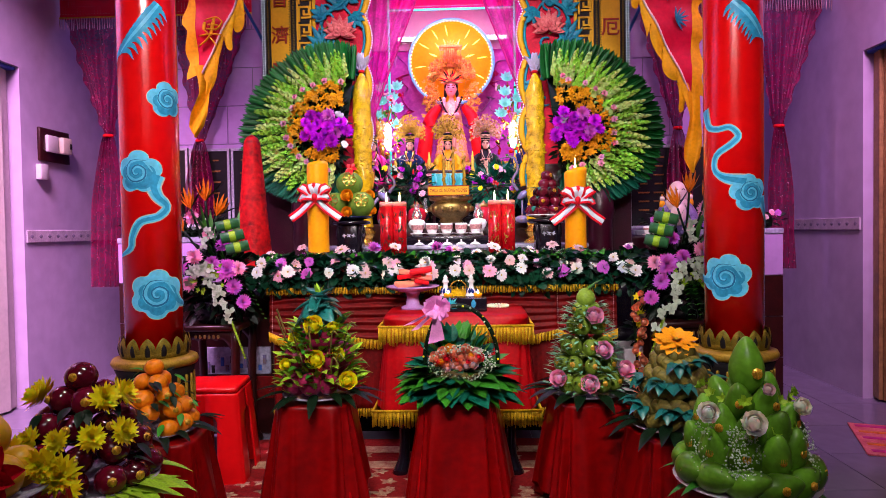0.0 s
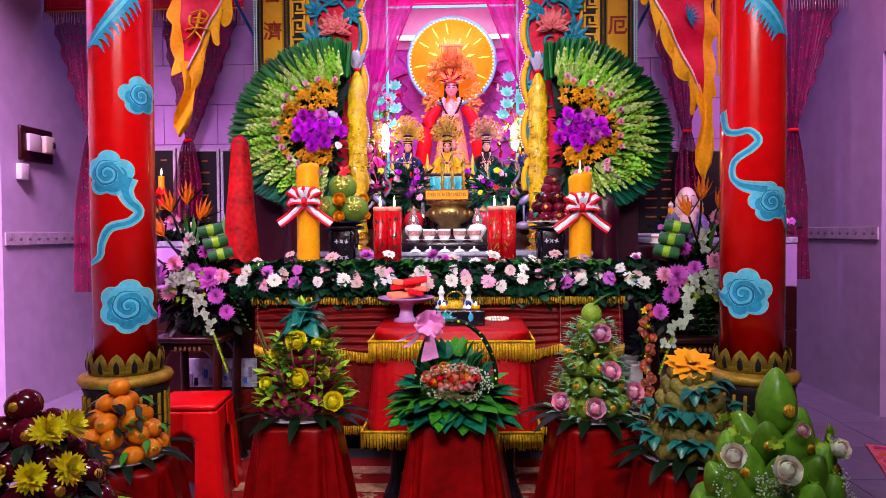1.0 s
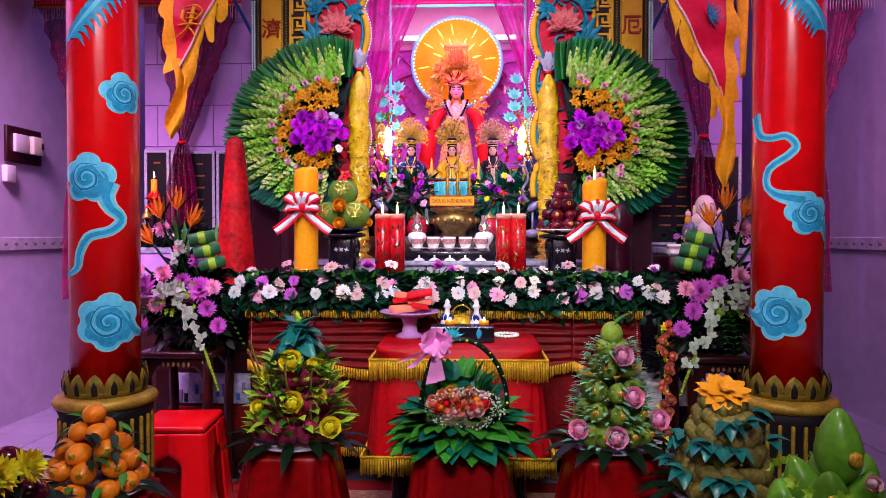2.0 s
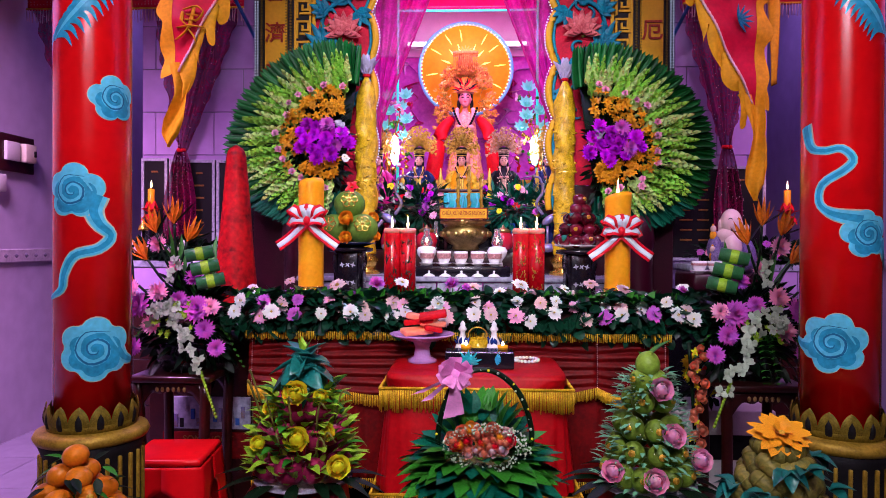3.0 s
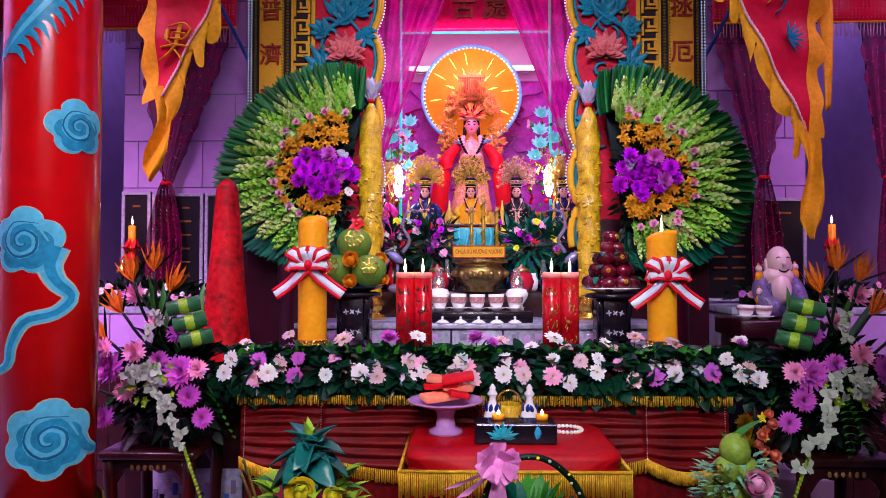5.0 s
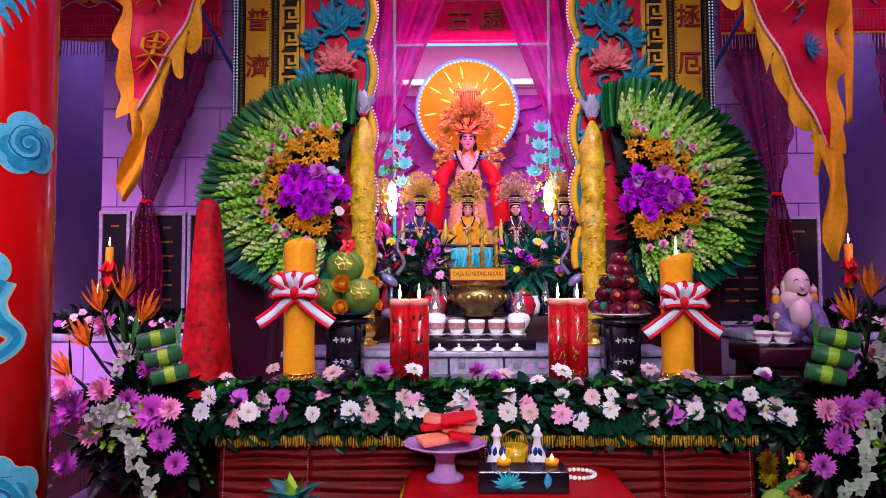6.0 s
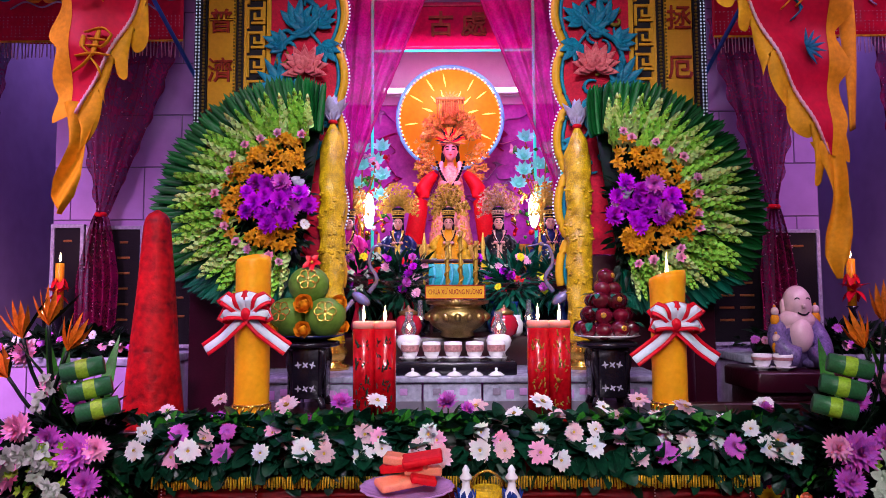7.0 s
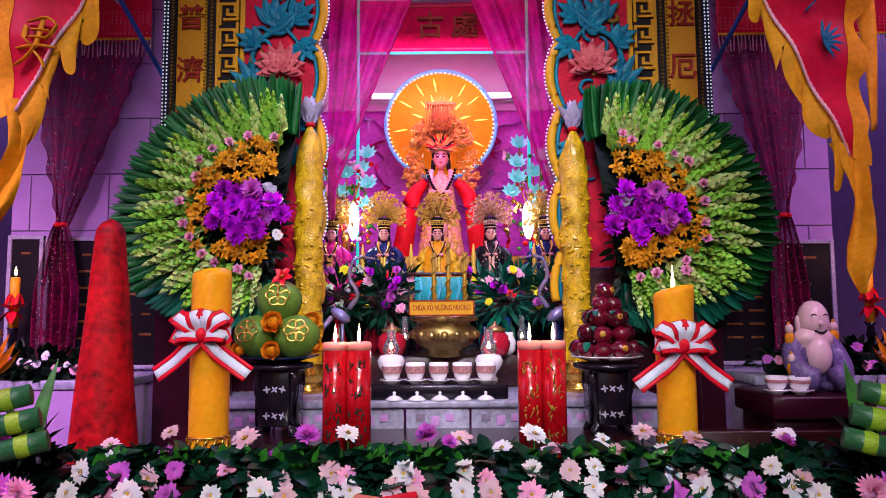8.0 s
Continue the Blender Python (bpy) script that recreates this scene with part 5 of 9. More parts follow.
b, red = banner(-1.45, -1.02, (-1.405, 2.13, 1.76), 2.95, 0.28, 1, "red triangular banner with a yellow flame-cut border", 1)
for cz in (2.37, 2.65):  # brushed signs on the field, as plain strokes
    for pts in (((-0.05, 0.07), (0.01, 0.085), (0.05, 0.06)), ((-0.05, 0.06), (-0.045, 0.02), (-0.02, -0.005)), ((0.05, 0.06), (0.04, 0.03), (0.02, 0.01)), ((-0.03, 0.045), (0.03, 0.04)), ((-0.03, 0.02), (0.03, 0.015)), ((-0.06, -0.02), (0.0, -0.01), (0.07, -0.02)), ((0.0, -0.01), (-0.02, -0.05), (-0.05, -0.08)), ((0.0, -0.03), (0.03, -0.06), (0.05, -0.09)), ((0.0, 0.085), (0.0, -0.02))):
        bm = bmesh.new()
        line = spline([(-1.335 + 1.05 * x + 0.25 * z, -0.032, cz + z) for x, z in pts], 10)
        tube(bm, line, [0.005 + 0.006 * math.sin(math.pi * (i + 2) / 14) for i in range(11)], 6, 0.4)
        part("glyph_bar", bm, M["flag_gold"], b)
b, red = banner(1.53, 1.02, (1.50, 2.0, 1.51), 2.95, 0.45, -1, "red triangular banner with a yellow flame-cut border", 2)
for k in range(7):
    bm = bmesh.new()
    p = red(0.45, 0.55)
    leafy(bm, Matrix.Translation(p + V(0, -0.025, 0)) @ Matrix.Rotation(radians(60 - 25 * k), 4, "Y") @ Matrix.Rotation(radians(90), 4, "X"), 0.08, 0.014, 0, 0.1)
    part("embroidered_spray", bm, M["teal"], b, solid=0.003)
for k, (u, v) in enumerate(((0.5, 0.42), (0.62, 0.38), (0.4, 0.36))):
    bm = bmesh.new()
    p = red(u, v) + V(0, -0.02, 0)
    tube(bm, spline([p, p + V(0.04, 0, 0.05), p + V(0.0, 0, 0.11), p + V(0.05, 0, 0.16)], 12), [0.014 - 0.001 * i for i in range(13)], 6, 0.3)
    part("embroidered_scroll", bm, M["amber_fl" if k else "teal"], b)
t2 = thing("ribbon_streamer", (1.62, 0.5, 2.1), "long yellow cloth streamer", "streamer")
bm = bmesh.new()
grid(bm, lambda u, v: V(0.03 * (2 * u - 1) * (1 - 0.3 * v) - 0.02 * (1 - v) ** 2, 0.02 * math.sin(5 * v + 2 * u), (1 - v) * 0.95 + 0.02 * u), 6, 30)
part("streamer", bm, M["flag_gold"], t2, solid=0.003)
for s in (-1, 1):
    p = thing("banner_pole", (s * 1.40, 1.1, 2.6), "thin blue painted banner pole leaning beside the screen", "pole", "banner poles")
    bm = bmesh.new()
    tube(bm, ((s * -0.07, 0.16, 0), (s * 0.36, -0.6, 1.05)), 0.011, 8)
    part("pole", bm, M["blue"], p)

# ---- altar tiers ----
tier = thing("marble_step", (0, 0, 0), "blue-grey veined marble step with inlaid slabs", "altar step")
bm = bmesh.new()
box(bm, (0, 1.30, 1.075), (1.92, 0.86, 0.03), 0.008)
part("slab", bm, M["marble"], tier)
for k in range(7):
    bm = bmesh.new()
    box(bm, (-0.81 + 0.27 * k, 0.90, 0.53), (0.262, 0.03, 1.05), 0.004)
    fs = part("facing_slab", bm, M["marble"], tier, smooth=False)
    for j in range(3):
        bm = bmesh.new()
        box(bm, (-0.88 + 0.27 * k + 0.06 * j, 0.883, 1.02 - 0.012 * (j % 2)), (0.035, 0.004, 0.03 + 0.01 * (j % 2)), 0.001)
        part("inlay_bar", bm, M["lilac_china" if j else "joint"], fs)
up = thing("tier_table", (0, 0, 0), "dark rosewood tier table behind the incense urn", "table")
bm = bmesh.new()
box(bm, (0.02, 1.62, 1.165), (1.5, 0.55, 0.15), 0.01)
part("lower_tier", bm, M["dark_wood"], up)
bm = bmesh.new()
box(bm, (0.02, 2.05, 1.42), (1.9, 0.62, 0.04), 0.01)
part("tabletop", bm, M["dark_wood"], up)
bm = bmesh.new()
box(bm, (0.02, 1.85, 1.30), (1.8, 0.03, 0.2), 0.004)
part("apron", bm, M["black_wood"], up)
bm = bmesh.new()
box(bm, (0.02, 2.45, 1.51), (2.2, 0.7, 0.15), 0.01)
part("upper_tier", bm, M["dark_wood"], up)
bm = bmesh.new()
box(bm, (0.02, 3.0, 1.705), (1.2, 0.55, 0.25), 0.01)
part("plinth", bm, M["gold_paint"], up)
for x in (-0.85, -0.3, 0.35, 0.88):
    bm = bmesh.new()
    box(bm, (x, 2.1, 0.7), (0.08, 0.5, 1.4), 0.01)
    part("leg", bm, M["dark_wood"], up)

urn = thing("incense_urn", (0.03, 1.30, 1.24), "aged brass incense urn with a wide collar", "urn")
bm = bmesh.new()
lathe(bm, [(0.07, 0), (0.09, 0.012), (0.08, 0.03), (0.13, 0.06), (0.158, 0.10), (0.15, 0.135), (0.125, 0.15), (0.125, 0.165), (0.162, 0.172), (0.162, 0.19), (0.13, 0.19), (0.12, 0.17)], 40)
part("bowl", bm, M["brass"], urn)
bm = bmesh.new()
for i in range(16):
    t = 2 * math.pi * i / 16
    ball(bm, (0.152 * math.cos(t), 0.152 * math.sin(t), 0.105), (0.02, 0.02, 0.022), 8, 5)
part("relief", bm, M["brass"], urn)
for i, (dx, h) in enumerate(((-0.05, 0.5), (0.02, 0.55), (0.10, 0.5))):
    bm = bmesh.new()
    tube(bm, ((dx, 0.05, 0.15), (dx, 0.05, h)), 0.010, 8)
    tube(bm, [(dx + 0.013 * math.cos(k * 0.8), 0.05 + 0.013 * math.sin(k * 0.8), 0.15 + (h - 0.15) * k / 40) for k in range(41)], 0.005, 5)
    part("incense_stick", bm, M["gold_paint"], urn, "thick gilded incense stick")
pl = thing("name_plaque", (0.018, 1.13, 1.434), "yellow plaque with dark red lettering on the urn", "plaque")
bm = bmesh.new()
box(bm, (0, 0, 0.036), (0.296, 0.014, 0.070), 0.004)
part("plate", bm, M["yellow_panel"], pl, smooth=False)
bm = bmesh.new()
for z in (0.004, 0.069):
    box(bm, (0, -0.008, z), (0.296, 0.006, 0.006), 0.001)
for x in (-0.145, 0.145):
    box(bm, (x, -0.008, 0.036), (0.006, 0.006, 0.07), 0.001)
part("frame", bm, M["red_relief"], pl)
piece("lettering", text_mesh("CHÚA XỨ NƯƠNG NƯƠNG", 0.0285, 0.001, M["red_relief"], 0.0004), pl, Matrix.Translation((0, -0.0095, 0.036)) @ FACE @ Matrix.Diagonal((0.73, 1.22, 1, 1)))
bm = bmesh.new()
box(bm, (0, 0.05, -0.01), (0.04, 0.1, 0.03), 0.003)
part("bracket", bm, M["brass"], pl)

# cups, saucers, lids
tray = thing("cup_tray", (0.005, 0.98, 1.09), "black lacquer stand for the offering cups", "tray")
bm = bmesh.new()
box(bm, (0, 0, 0.03), (0.58, 0.16, 0.06), 0.008)
part("tray", bm, M["black_wood"], tray)


def cup(loc, h, scale=1.0):
    c = thing("tea_cup", loc, "white porcelain cup with a rose band on a saucer", "cup", "row of offering cups")
    bm = bmesh.new()
    lathe(bm, [(0.022, 0.0), (0.026, 0.008), (0.05, 0.016), (0.052, 0.02), (0.02, 0.012)], 24)
    part("saucer", bm, M["white_china"], c)
    bm = bmesh.new()
    lathe(bm, [(0.024, 0.014), (0.034, 0.03), (0.04, 0.055), (0.042, h), (0.039, h), (0.034, 0.05), (0.02, 0.025)], 24)
    part("cup", bm, M["white_china"], c)
    bm = bmesh.new()
    lathe(bm, [(0.0402, 0.045), (0.0425, 0.055), (0.0425, h - 0.012)], 24, cap=False)
    part("band", bm, M["rose_china"], c)
    return c


for i in range(5):
    cup((-0.195 + 0.1 * i, 0.965, 1.15), 0.088)
for i in range(5):
    li = thing("porcelain_lid", (-0.18 + 0.095 * i, 0.90, 1.09), "small white porcelain cup lid with a knob", "lid", "row of cup lids")
    bm = bmesh.new()
    lathe(bm, [(0.036, 0), (0.037, 0.004), (0.02, 0.016), (0.006, 0.02), (0.005, 0.024), (0.008, 0.03), (0.004, 0.036)], 20)
    part("lid", bm, M["white_china"], li)


def flame_at(parent, loc, h=0.05):
    bm = bmesh.new()
    lathe(bm, [(0.001, 0), (0.005, h * 0.15), (0.0065, h * 0.32), (0.004, h * 0.62), (0.0015, h * 0.86), (0.0003, h)], 10, loc)
    part("flame", bm, M["flame"], parent, "lit flame")
    bm = bmesh.new()
    tube(bm, (V(*loc) + V(0, 0, -0.012), V(*loc) + V(0, 0, 0.006)), 0.0015, 5)
    part("wick", bm, M["wick"], parent)


for s in (-1, 1):
    o = thing("oil_lamp", (0.01 + s * 0.215, 1.06, 1.09), "small glass oil lamp on a white porcelain bowl", "oil lamp", "oil lamps")
    bm = bmesh.new()
    lathe(bm, [(0.03, 0), (0.04, 0.01), (0.045, 0.03), (0.03, 0.09), (0.055, 0.125), (0.062, 0.15), (0.05, 0.172), (0.02, 0.18)], 24)
    part("bowl", bm, M["white_china"], o)
    bm = bmesh.new()
    lathe(bm, [(0.03, 0.18), (0.038, 0.20), (0.03, 0.225), (0.018, 0.25), (0.02, 0.285)], 20, cap=False)
    part("chimney", bm, M["glass"], o)
    flame_at(o, (0, 0, 0.2), 0.03)
    o = thing("red_jar", (0.025 + s * 0.245, 1.28, 1.24), "red glass altar jar with a white foot", "jar", "red glass jars")
    bm = bmesh.new()
    lathe(bm, [(0.035, 0), (0.06, 0.02), (0.072, 0.06), (0.06, 0.10), (0.045, 0.115)], 24)
    part("jar", bm, M["glass_red"], o)
    bm = bmesh.new()
    lathe(bm, [(0.047, 0.115), (0.05, 0.13), (0.03, 0.14), (0.012, 0.15), (0.004, 0.165)], 20)
    part("lid", bm, M["brass"], o)

# ---- candles on the altar ----
def candle(x, y, z0, z1, r, lit, melt):
    c = thing("pillar_candle", (x, y, z0), "tall thick yellow candle tied with a red and white bow", "candle", "yellow altar candles")
    h = z1 - z0
    bm = bmesh.new()

    def f(u, v):
        t = 2 * math.pi * u
        rr = r * (1 - 0.06 * (v > 0.97)) * (1 + 0.02 * math.sin(3 * t + 8 * v) * v ** 4 + (0.10 * melt * v ** 14))
        return V(rr * math.cos(t), rr * math.sin(t), 0.02 + (h - 0.02) * v + (0.018 * math.sin(t + 2.5) * v ** 10 if v > 0.5 else 0))
    rows = grid(bm, f, 40, 30, True)
    top = [bm.verts.new(v.co * 1.0 + V(-v.co.x * 0.22, -v.co.y * 0.22, -0.018)) for v in rows[-1]]
    for i in range(40):
        bm.faces.new((rows[-1][i], rows[-1][(i + 1) % 40], top[(i + 1) % 40], top[i]))
    bm.faces.new(top)
    part("wax", bm, M["wax_yellow"], c)
    bm = bmesh.new()
    lathe(bm, [(r * 1.28, 0), (r * 1.28, 0.016), (r * 1.12, 0.022), (r * 1.05, 0.03)], 32)
    part("foot", bm, M["gold_metal"], c)
    for i in range(15):
        t = 2 * math.pi * i / 15
        bm = bmesh.new()
        tube(bm, [(r * 1.03 * math.cos(t + 0.1 * k), r * 1.03 * math.sin(t + 0.1 * k), 0.03 + 0.014 * k) for k in range(5)], 0.006, 5)
        part("filigree_strand", bm, M["gold_metal"], c)
    bm = bmesh.new()
    tube(bm, [(r * 1.03 * math.cos(i * math.pi / 20), r * 1.03 * math.sin(i * math.pi / 20), 0.088) for i in range(41)], 0.005, 5)
    part("gold_band", bm, M["gold_metal"], c, "gold filigree band")
    if lit:
        flame_at(c, (0, 0, h - 0.01), 0.095)
        point_lamp("candle_light", (x, y, z1 + 0.06), 1.6, (1.0, 0.55, 0.2), 0.015)
    zb = h * 0.68
    # bow: loops, knot and tails, white with red edges
    def band(pts, w, name):
        line = spline(pts, 18)
        for k, (m, o0, o1, lift) in enumerate(((M["white_ribbon"], -0.54, 0.54, 0), (M["red_ribbon"], 0.5, 1.0, 0.001), (M["red_ribbon"], -1.0, -0.5, 0.001))):
            bm = bmesh.new()
            rows = []
            for i, p in enumerate(line):
                d = (line[min(i + 1, 18)] - line[max(i - 1, 0)]).normalized()
                side = d.cross(V(0, -1, 0.35)).normalized()
                rows.append([bm.verts.new(p + side * w * o + V(0, -lift, 0)) for o in (o0, (o0 + o1) / 2, o1)])
            for p, q in zip(rows, rows[1:]):
                bm.faces.new((p[0], p[1], q[1], q[0]))
                bm.faces.new((p[1], p[2], q[2], q[1]))
            part(name, bm, m, bow, solid=0.0015)
    bow = part("bow_knot", bmesh_knot(r), M["red_ribbon"], c, "red and white ribbon bow", m=Matrix.Translation((0, -r - 0.012, zb)))
    for s in (-1, 1):
        for a, L in ((72, 0.078), (36, 0.098), (-2, 0.080)):
            e = V(s * math.cos(radians(a)), 0, math.sin(radians(a)))
            band([V(0, 0, 0), e * L * 0.55 + V(0, -0.035, 0.008), e * L + V(0, -0.012, 0), e * L * 0.5 + V(0, 0.008, -0.012), V(0, 0.006, 0)], 0.027, "loop")
        band([V(0, 0, 0), V(s * 0.05, -0.012, -0.05), V(s * 0.09, 0.0, -0.085), V(s * 0.145, 0.0, -0.125)], 0.027, "ribbon_tail")
    bm = bmesh.new()
    lathe(bm, [(r * 1.015, zb - 0.02), (r * 1.03, zb), (r * 1.015, zb + 0.02)], 32, cap=False)
    part("ribbon_band", bm, M["white_ribbon"], c)
    return c


def bmesh_knot(r):
    bm = bmesh.new()
    ball(bm, (0, -0.014, 0), (0.018, 0.016, 0.022), 10, 8)
    return bm


candle(-0.726, 0.25, 0.98, 1.585, 0.062, False, 0.3)
candle(0.775, 0.25, 0.98, 1.52, 0.061, True, 1.0)


def red_candles(x, y, label):
    for dx in (-0.039, 0.039):
        c = thing("red_candle", (x + dx, y, 0.98), label, "candle", "paired red candles")
        bm = bmesh.new()
        lathe(bm, [(0.040, 0), (0.040, 0.355)], 28)
        part("wax", bm, M["wax_red"], c)
        bm = bmesh.new()
        lathe(bm, [(0.0405, 0.354), (0.0412, 0.372), (0.037, 0.380), (0.03, 0.372), (0.002, 0.370)], 28)
        part("rim", bm, M["wax_rim"], c, "pale molten rim with the flame glow in its colour")
        rng = random.Random(int(1000 * abs(x + dx)))
        for k in range(4):
            z = 0.30 - 0.07 * k
            for j in range(9):
                bm = bmesh.new()
                a = radians(-90 + rng.uniform(-38, 38))
                p = V(0.041 * math.cos(a), 0.041 * math.sin(a), z + rng.uniform(-0.025, 0.025))
                b2 = radians(rng.uniform(-14, 14)) + a
                tube(bm, (p, V(0.041 * math.cos(b2), 0.041 * math.sin(b2), p.z + rng.uniform(-0.025, 0.025))), 0.0026, 4)
                part("gilt_stroke", bm, M["gold_paint" if x > 0 else "leaf_garland"], c)
        flame_at(c, (0, 0, 0.378), 0.062)
    point_lamp("candle_light", (x, y, 1.42), 1.6, (1.0, 0.5, 0.18), 0.02)


red_candles(-0.288, 0.28, "red glazed candle with gilded strokes, lit")
red_candles(0.348, 0.28, "red glazed candle with gilded strokes, lit")


# ---- yellow wrapped towers ----
for x, z1, tie in ((-0.60, 2.35, True), (0.645, 2.32, False)):
    t = thing("wrapped_tower", (x, 1.2, 1.09), "tall yellow cellophane-wrapped tower offering on a gold stand", "offering tower", "yellow wrapped towers")
    bm = bmesh.new()
    lathe(bm, [(0.09, 0), (0.09, 0.02), (0.06, 0.03), (0.07, 0.06), (0.085, 0.09), (0.06, 0.12), (0.07, 0.14)], 28)
    part("stand", bm, M["gold_metal"], t)
    H_ = z1 - 1.09
    bm = bmesh.new()
    rng = random.Random(int(x * 100))
    ph = [rng.uniform(0, 6) for _ in range(4)]

    def f(u, v):
        a = 2 * math.pi * u
        r = 0.064 * (1.0 if v < 0.84 else max(0.06, 1 - ((v - 0.84) / 0.16) ** 1.8)) * (1 + 0.06 * math.sin(40 * v + 2 * math.sin(a + ph[0])) + 0.05 * math.sin(3 * a + 25 * v + ph[1]) + 0.035 * math.sin(7 * a - 61 * v + ph[2]))
        return V(r * math.cos(a), r * math.sin(a), 0.13 + (H_ - 0.13) * v)
    rows = grid(bm, f, 28, 90, True)
    bm.faces.new(rows[-1])
    part("wrapping", bm, M["yellow_wrap"], t)
    bm = bmesh.new()
    for i in range(60):
        a, v = rng.uniform(3.3, 6.1), rng.uniform(0.02, 0.7)
        p = f(a / (2 * math.pi), v) * 1.0
        ball(bm, p, (0.012, 0.012, 0.007), 6, 4)
    stuff(part("gilt_leaf", bm, M["yellow_wrap"], t))
    bm = bmesh.new()
    for i in range(12):
        leafy(bm, Matrix.Translation((0, 0, H_ - 0.02)) @ Matrix.Rotation(i * 0.55 + 0.2, 4, "Z") @ Matrix.Rotation(-radians(50 + 25 * (i % 2)), 4, "Y"), 0.15, 0.08, -0.1, 0.5, 5)
    part("tissue_tuft", bm, M["lilac_tissue"], t, "crumpled pale tissue tuft")
    bm = bmesh.new()
    lathe(bm, [(0.018, -0.02), (0.026, -0.01), (0.018, 0.0)], 12, (0, 0, H_))
    part("red_tie", bm, M["red_ribbon"], t)


# ---- figurines of wading birds, as plain shapes ----
for s, x in ((1, -0.45), (-1, 0.55)):
    bm = bmesh.new()
    ball(bm, (0, 0, 0.02), (0.06, 0.05, 0.03), 12, 6)
    tube(bm, ((0, 0, 0.03), (0, 0, 0.16)), 0.008, 6)
    ball(bm, (s * -0.01, 0, 0.20), (0.055, 0.026, 0.026), 14, 8, Matrix.Rotation(s * 0.6, 3, "Y"))
    for i in range(5):
        tube(bm, ((s * -0.05, (i - 2) * 0.01, 0.19), (s * -0.12, (i - 2) * 0.015, 0.09 + 0.01 * i)), [0.014, 0.003], 6)
    tube(bm, spline([(s * 0.03, 0, 0.23), (s * 0.07, 0, 0.30), (s * 0.03, 0, 0.38), (s * 0.05, 0, 0.46), (s * 0.08, 0, 0.47)], 16), [0.013 - 0.0004 * i for i in range(17)], 8)
    ball(bm, (s * 0.085, 0, 0.475), (0.014, 0.010, 0.011), 8, 6)
    tube(bm, ((s * 0.10, 0, 0.475), (s * 0.17, 0, 0.46)), [0.007, 0.002], 6)
    ob = new("bird_figurine", mesh_of("bird_figurine", bm, M["crane"]))
    ob.location = (x, 1.26, 1.24)
    tagged(ob, "slender blue-violet enamelled bird figurine on the altar", "figurine", "pair of bird figurines")


# ---- flower and leaf meshes, shared by all that use them ----
def Rz(a):
    return Matrix.Rotation(a, 4, "Z")


def Ry(a):
    return Matrix.Rotation(a, 4, "Y")


def T(*p):
    return Matrix.Translation(p)


def bloom(rings, fold=0.25, curl=0.15, seed=1, jit=0.08, tip=0.6):
    """Rings of petals round +z: (count, length, width, lift in degrees, z)."""
    rng = random.Random(seed)
    bm = bmesh.new()
    hearts = []
    for n, L, w, lift, z in rings:
        ph = rng.uniform(0, 6)
        for i in range(n):
            hearts.append(leafy(bm, T(0, 0, z) @ Rz(ph + 2 * math.pi * i / n + rng.uniform(-jit, jit)) @ Ry(-radians(lift + rng.uniform(-7, 7))), L * rng.uniform(0.86, 1.08), w * rng.uniform(0.85, 1.1), curl + rng.uniform(-0.08, 0.08), fold, 6, tip))
    join_hearts(bm, hearts)
    return bm


def rose_bm(seed=1):
    """A half-open rose about 1 in radius: cupped petals on nested balls."""
    rng = random.Random(seed)
    bm = bmesh.new()
    hearts = []
    for ring, (n, r, top) in enumerate(((3, 0.22, 4), (3, 0.36, 12), (4, 0.50, 22), (5, 0.66, 36), (5, 0.84, 52), (6, 1.02, 68))):
        for i in range(n):
            a0 = 2 * math.pi * i / n + ring * 0.7 + rng.uniform(-0.15, 0.15)
            wid = 2 * math.pi / n * 0.85

            def f(u, v, a0=a0, r=r, top=top, wid=wid, ring=ring, dz=(0.46, 0.40, 0.32, 0.22, 0.11, 0.0)[ring]):
                k = 2 * u - 1
                a = a0 + k * wid * (0.55 + 0.45 * math.sin(math.pi * (0.15 + 0.7 * v)))
                th = radians(150 - (150 - top - 16 * k * k) * v)
                rr = r * (1 + (0.06 + 0.05 * ring) * v ** 4 - 0.10 * k * (1 if k > 0 else 0.2) + 0.03 * math.sin(7 * k + ring * 2 + a0))
                return V(rr * math.sin(th) * math.cos(a), rr * math.sin(th) * math.sin(a), rr * 0.92 * math.cos(th) + 0.2 + dz)
            hearts.append(grid(bm, f, 6, 6)[0][3])
    join_hearts(bm, hearts)
    bmesh.ops.scale(bm, vec=(0.78, 0.78, 0.85), verts=bm.verts)
    return bm


FL = {}


def fl(key, bm, m):
    FL[key] = mesh_of(key, bm, M[m] if isinstance(m, str) else m)


EYE_BM = bmesh.new()
ball(EYE_BM, (0, 0, 0.13), (0.27, 0.27, 0.13), 12, 6)
fl("eye", EYE_BM, "eye")
for k, m in (("white", "white_fl"), ("blush", "blush_fl"), ("pink", "pink_fl"), ("mauve", "mauve_fl"), ("yellow", "yellow_fl"), ("amber", "amber_fl")):
    fl("daisy_" + k, bloom([(14, 1.0, 0.40, 8, 0.02), (13, 0.84, 0.36, 20, 0.06), (10, 0.46, 0.22, 48, 0.08)], 0.10, 0.10, len(k), 0.10, 0.38), m)
for k, m in (("mauve", "mauve_fl"), ("purple", "purple_fl"), ("yellow", "yellow_fl"), ("pink", "pink_fl")):
    fl("mum_" + k, bloom([(20, 1.0, 0.27, 4, 0.0), (19, 0.95, 0.27, 22, 0.08), (16, 0.82, 0.27, 42, 0.14), (12, 0.64, 0.25, 60, 0.18), (8, 0.45, 0.22, 80, 0.2)], 0.15, -0.2, len(k) + 3), m)
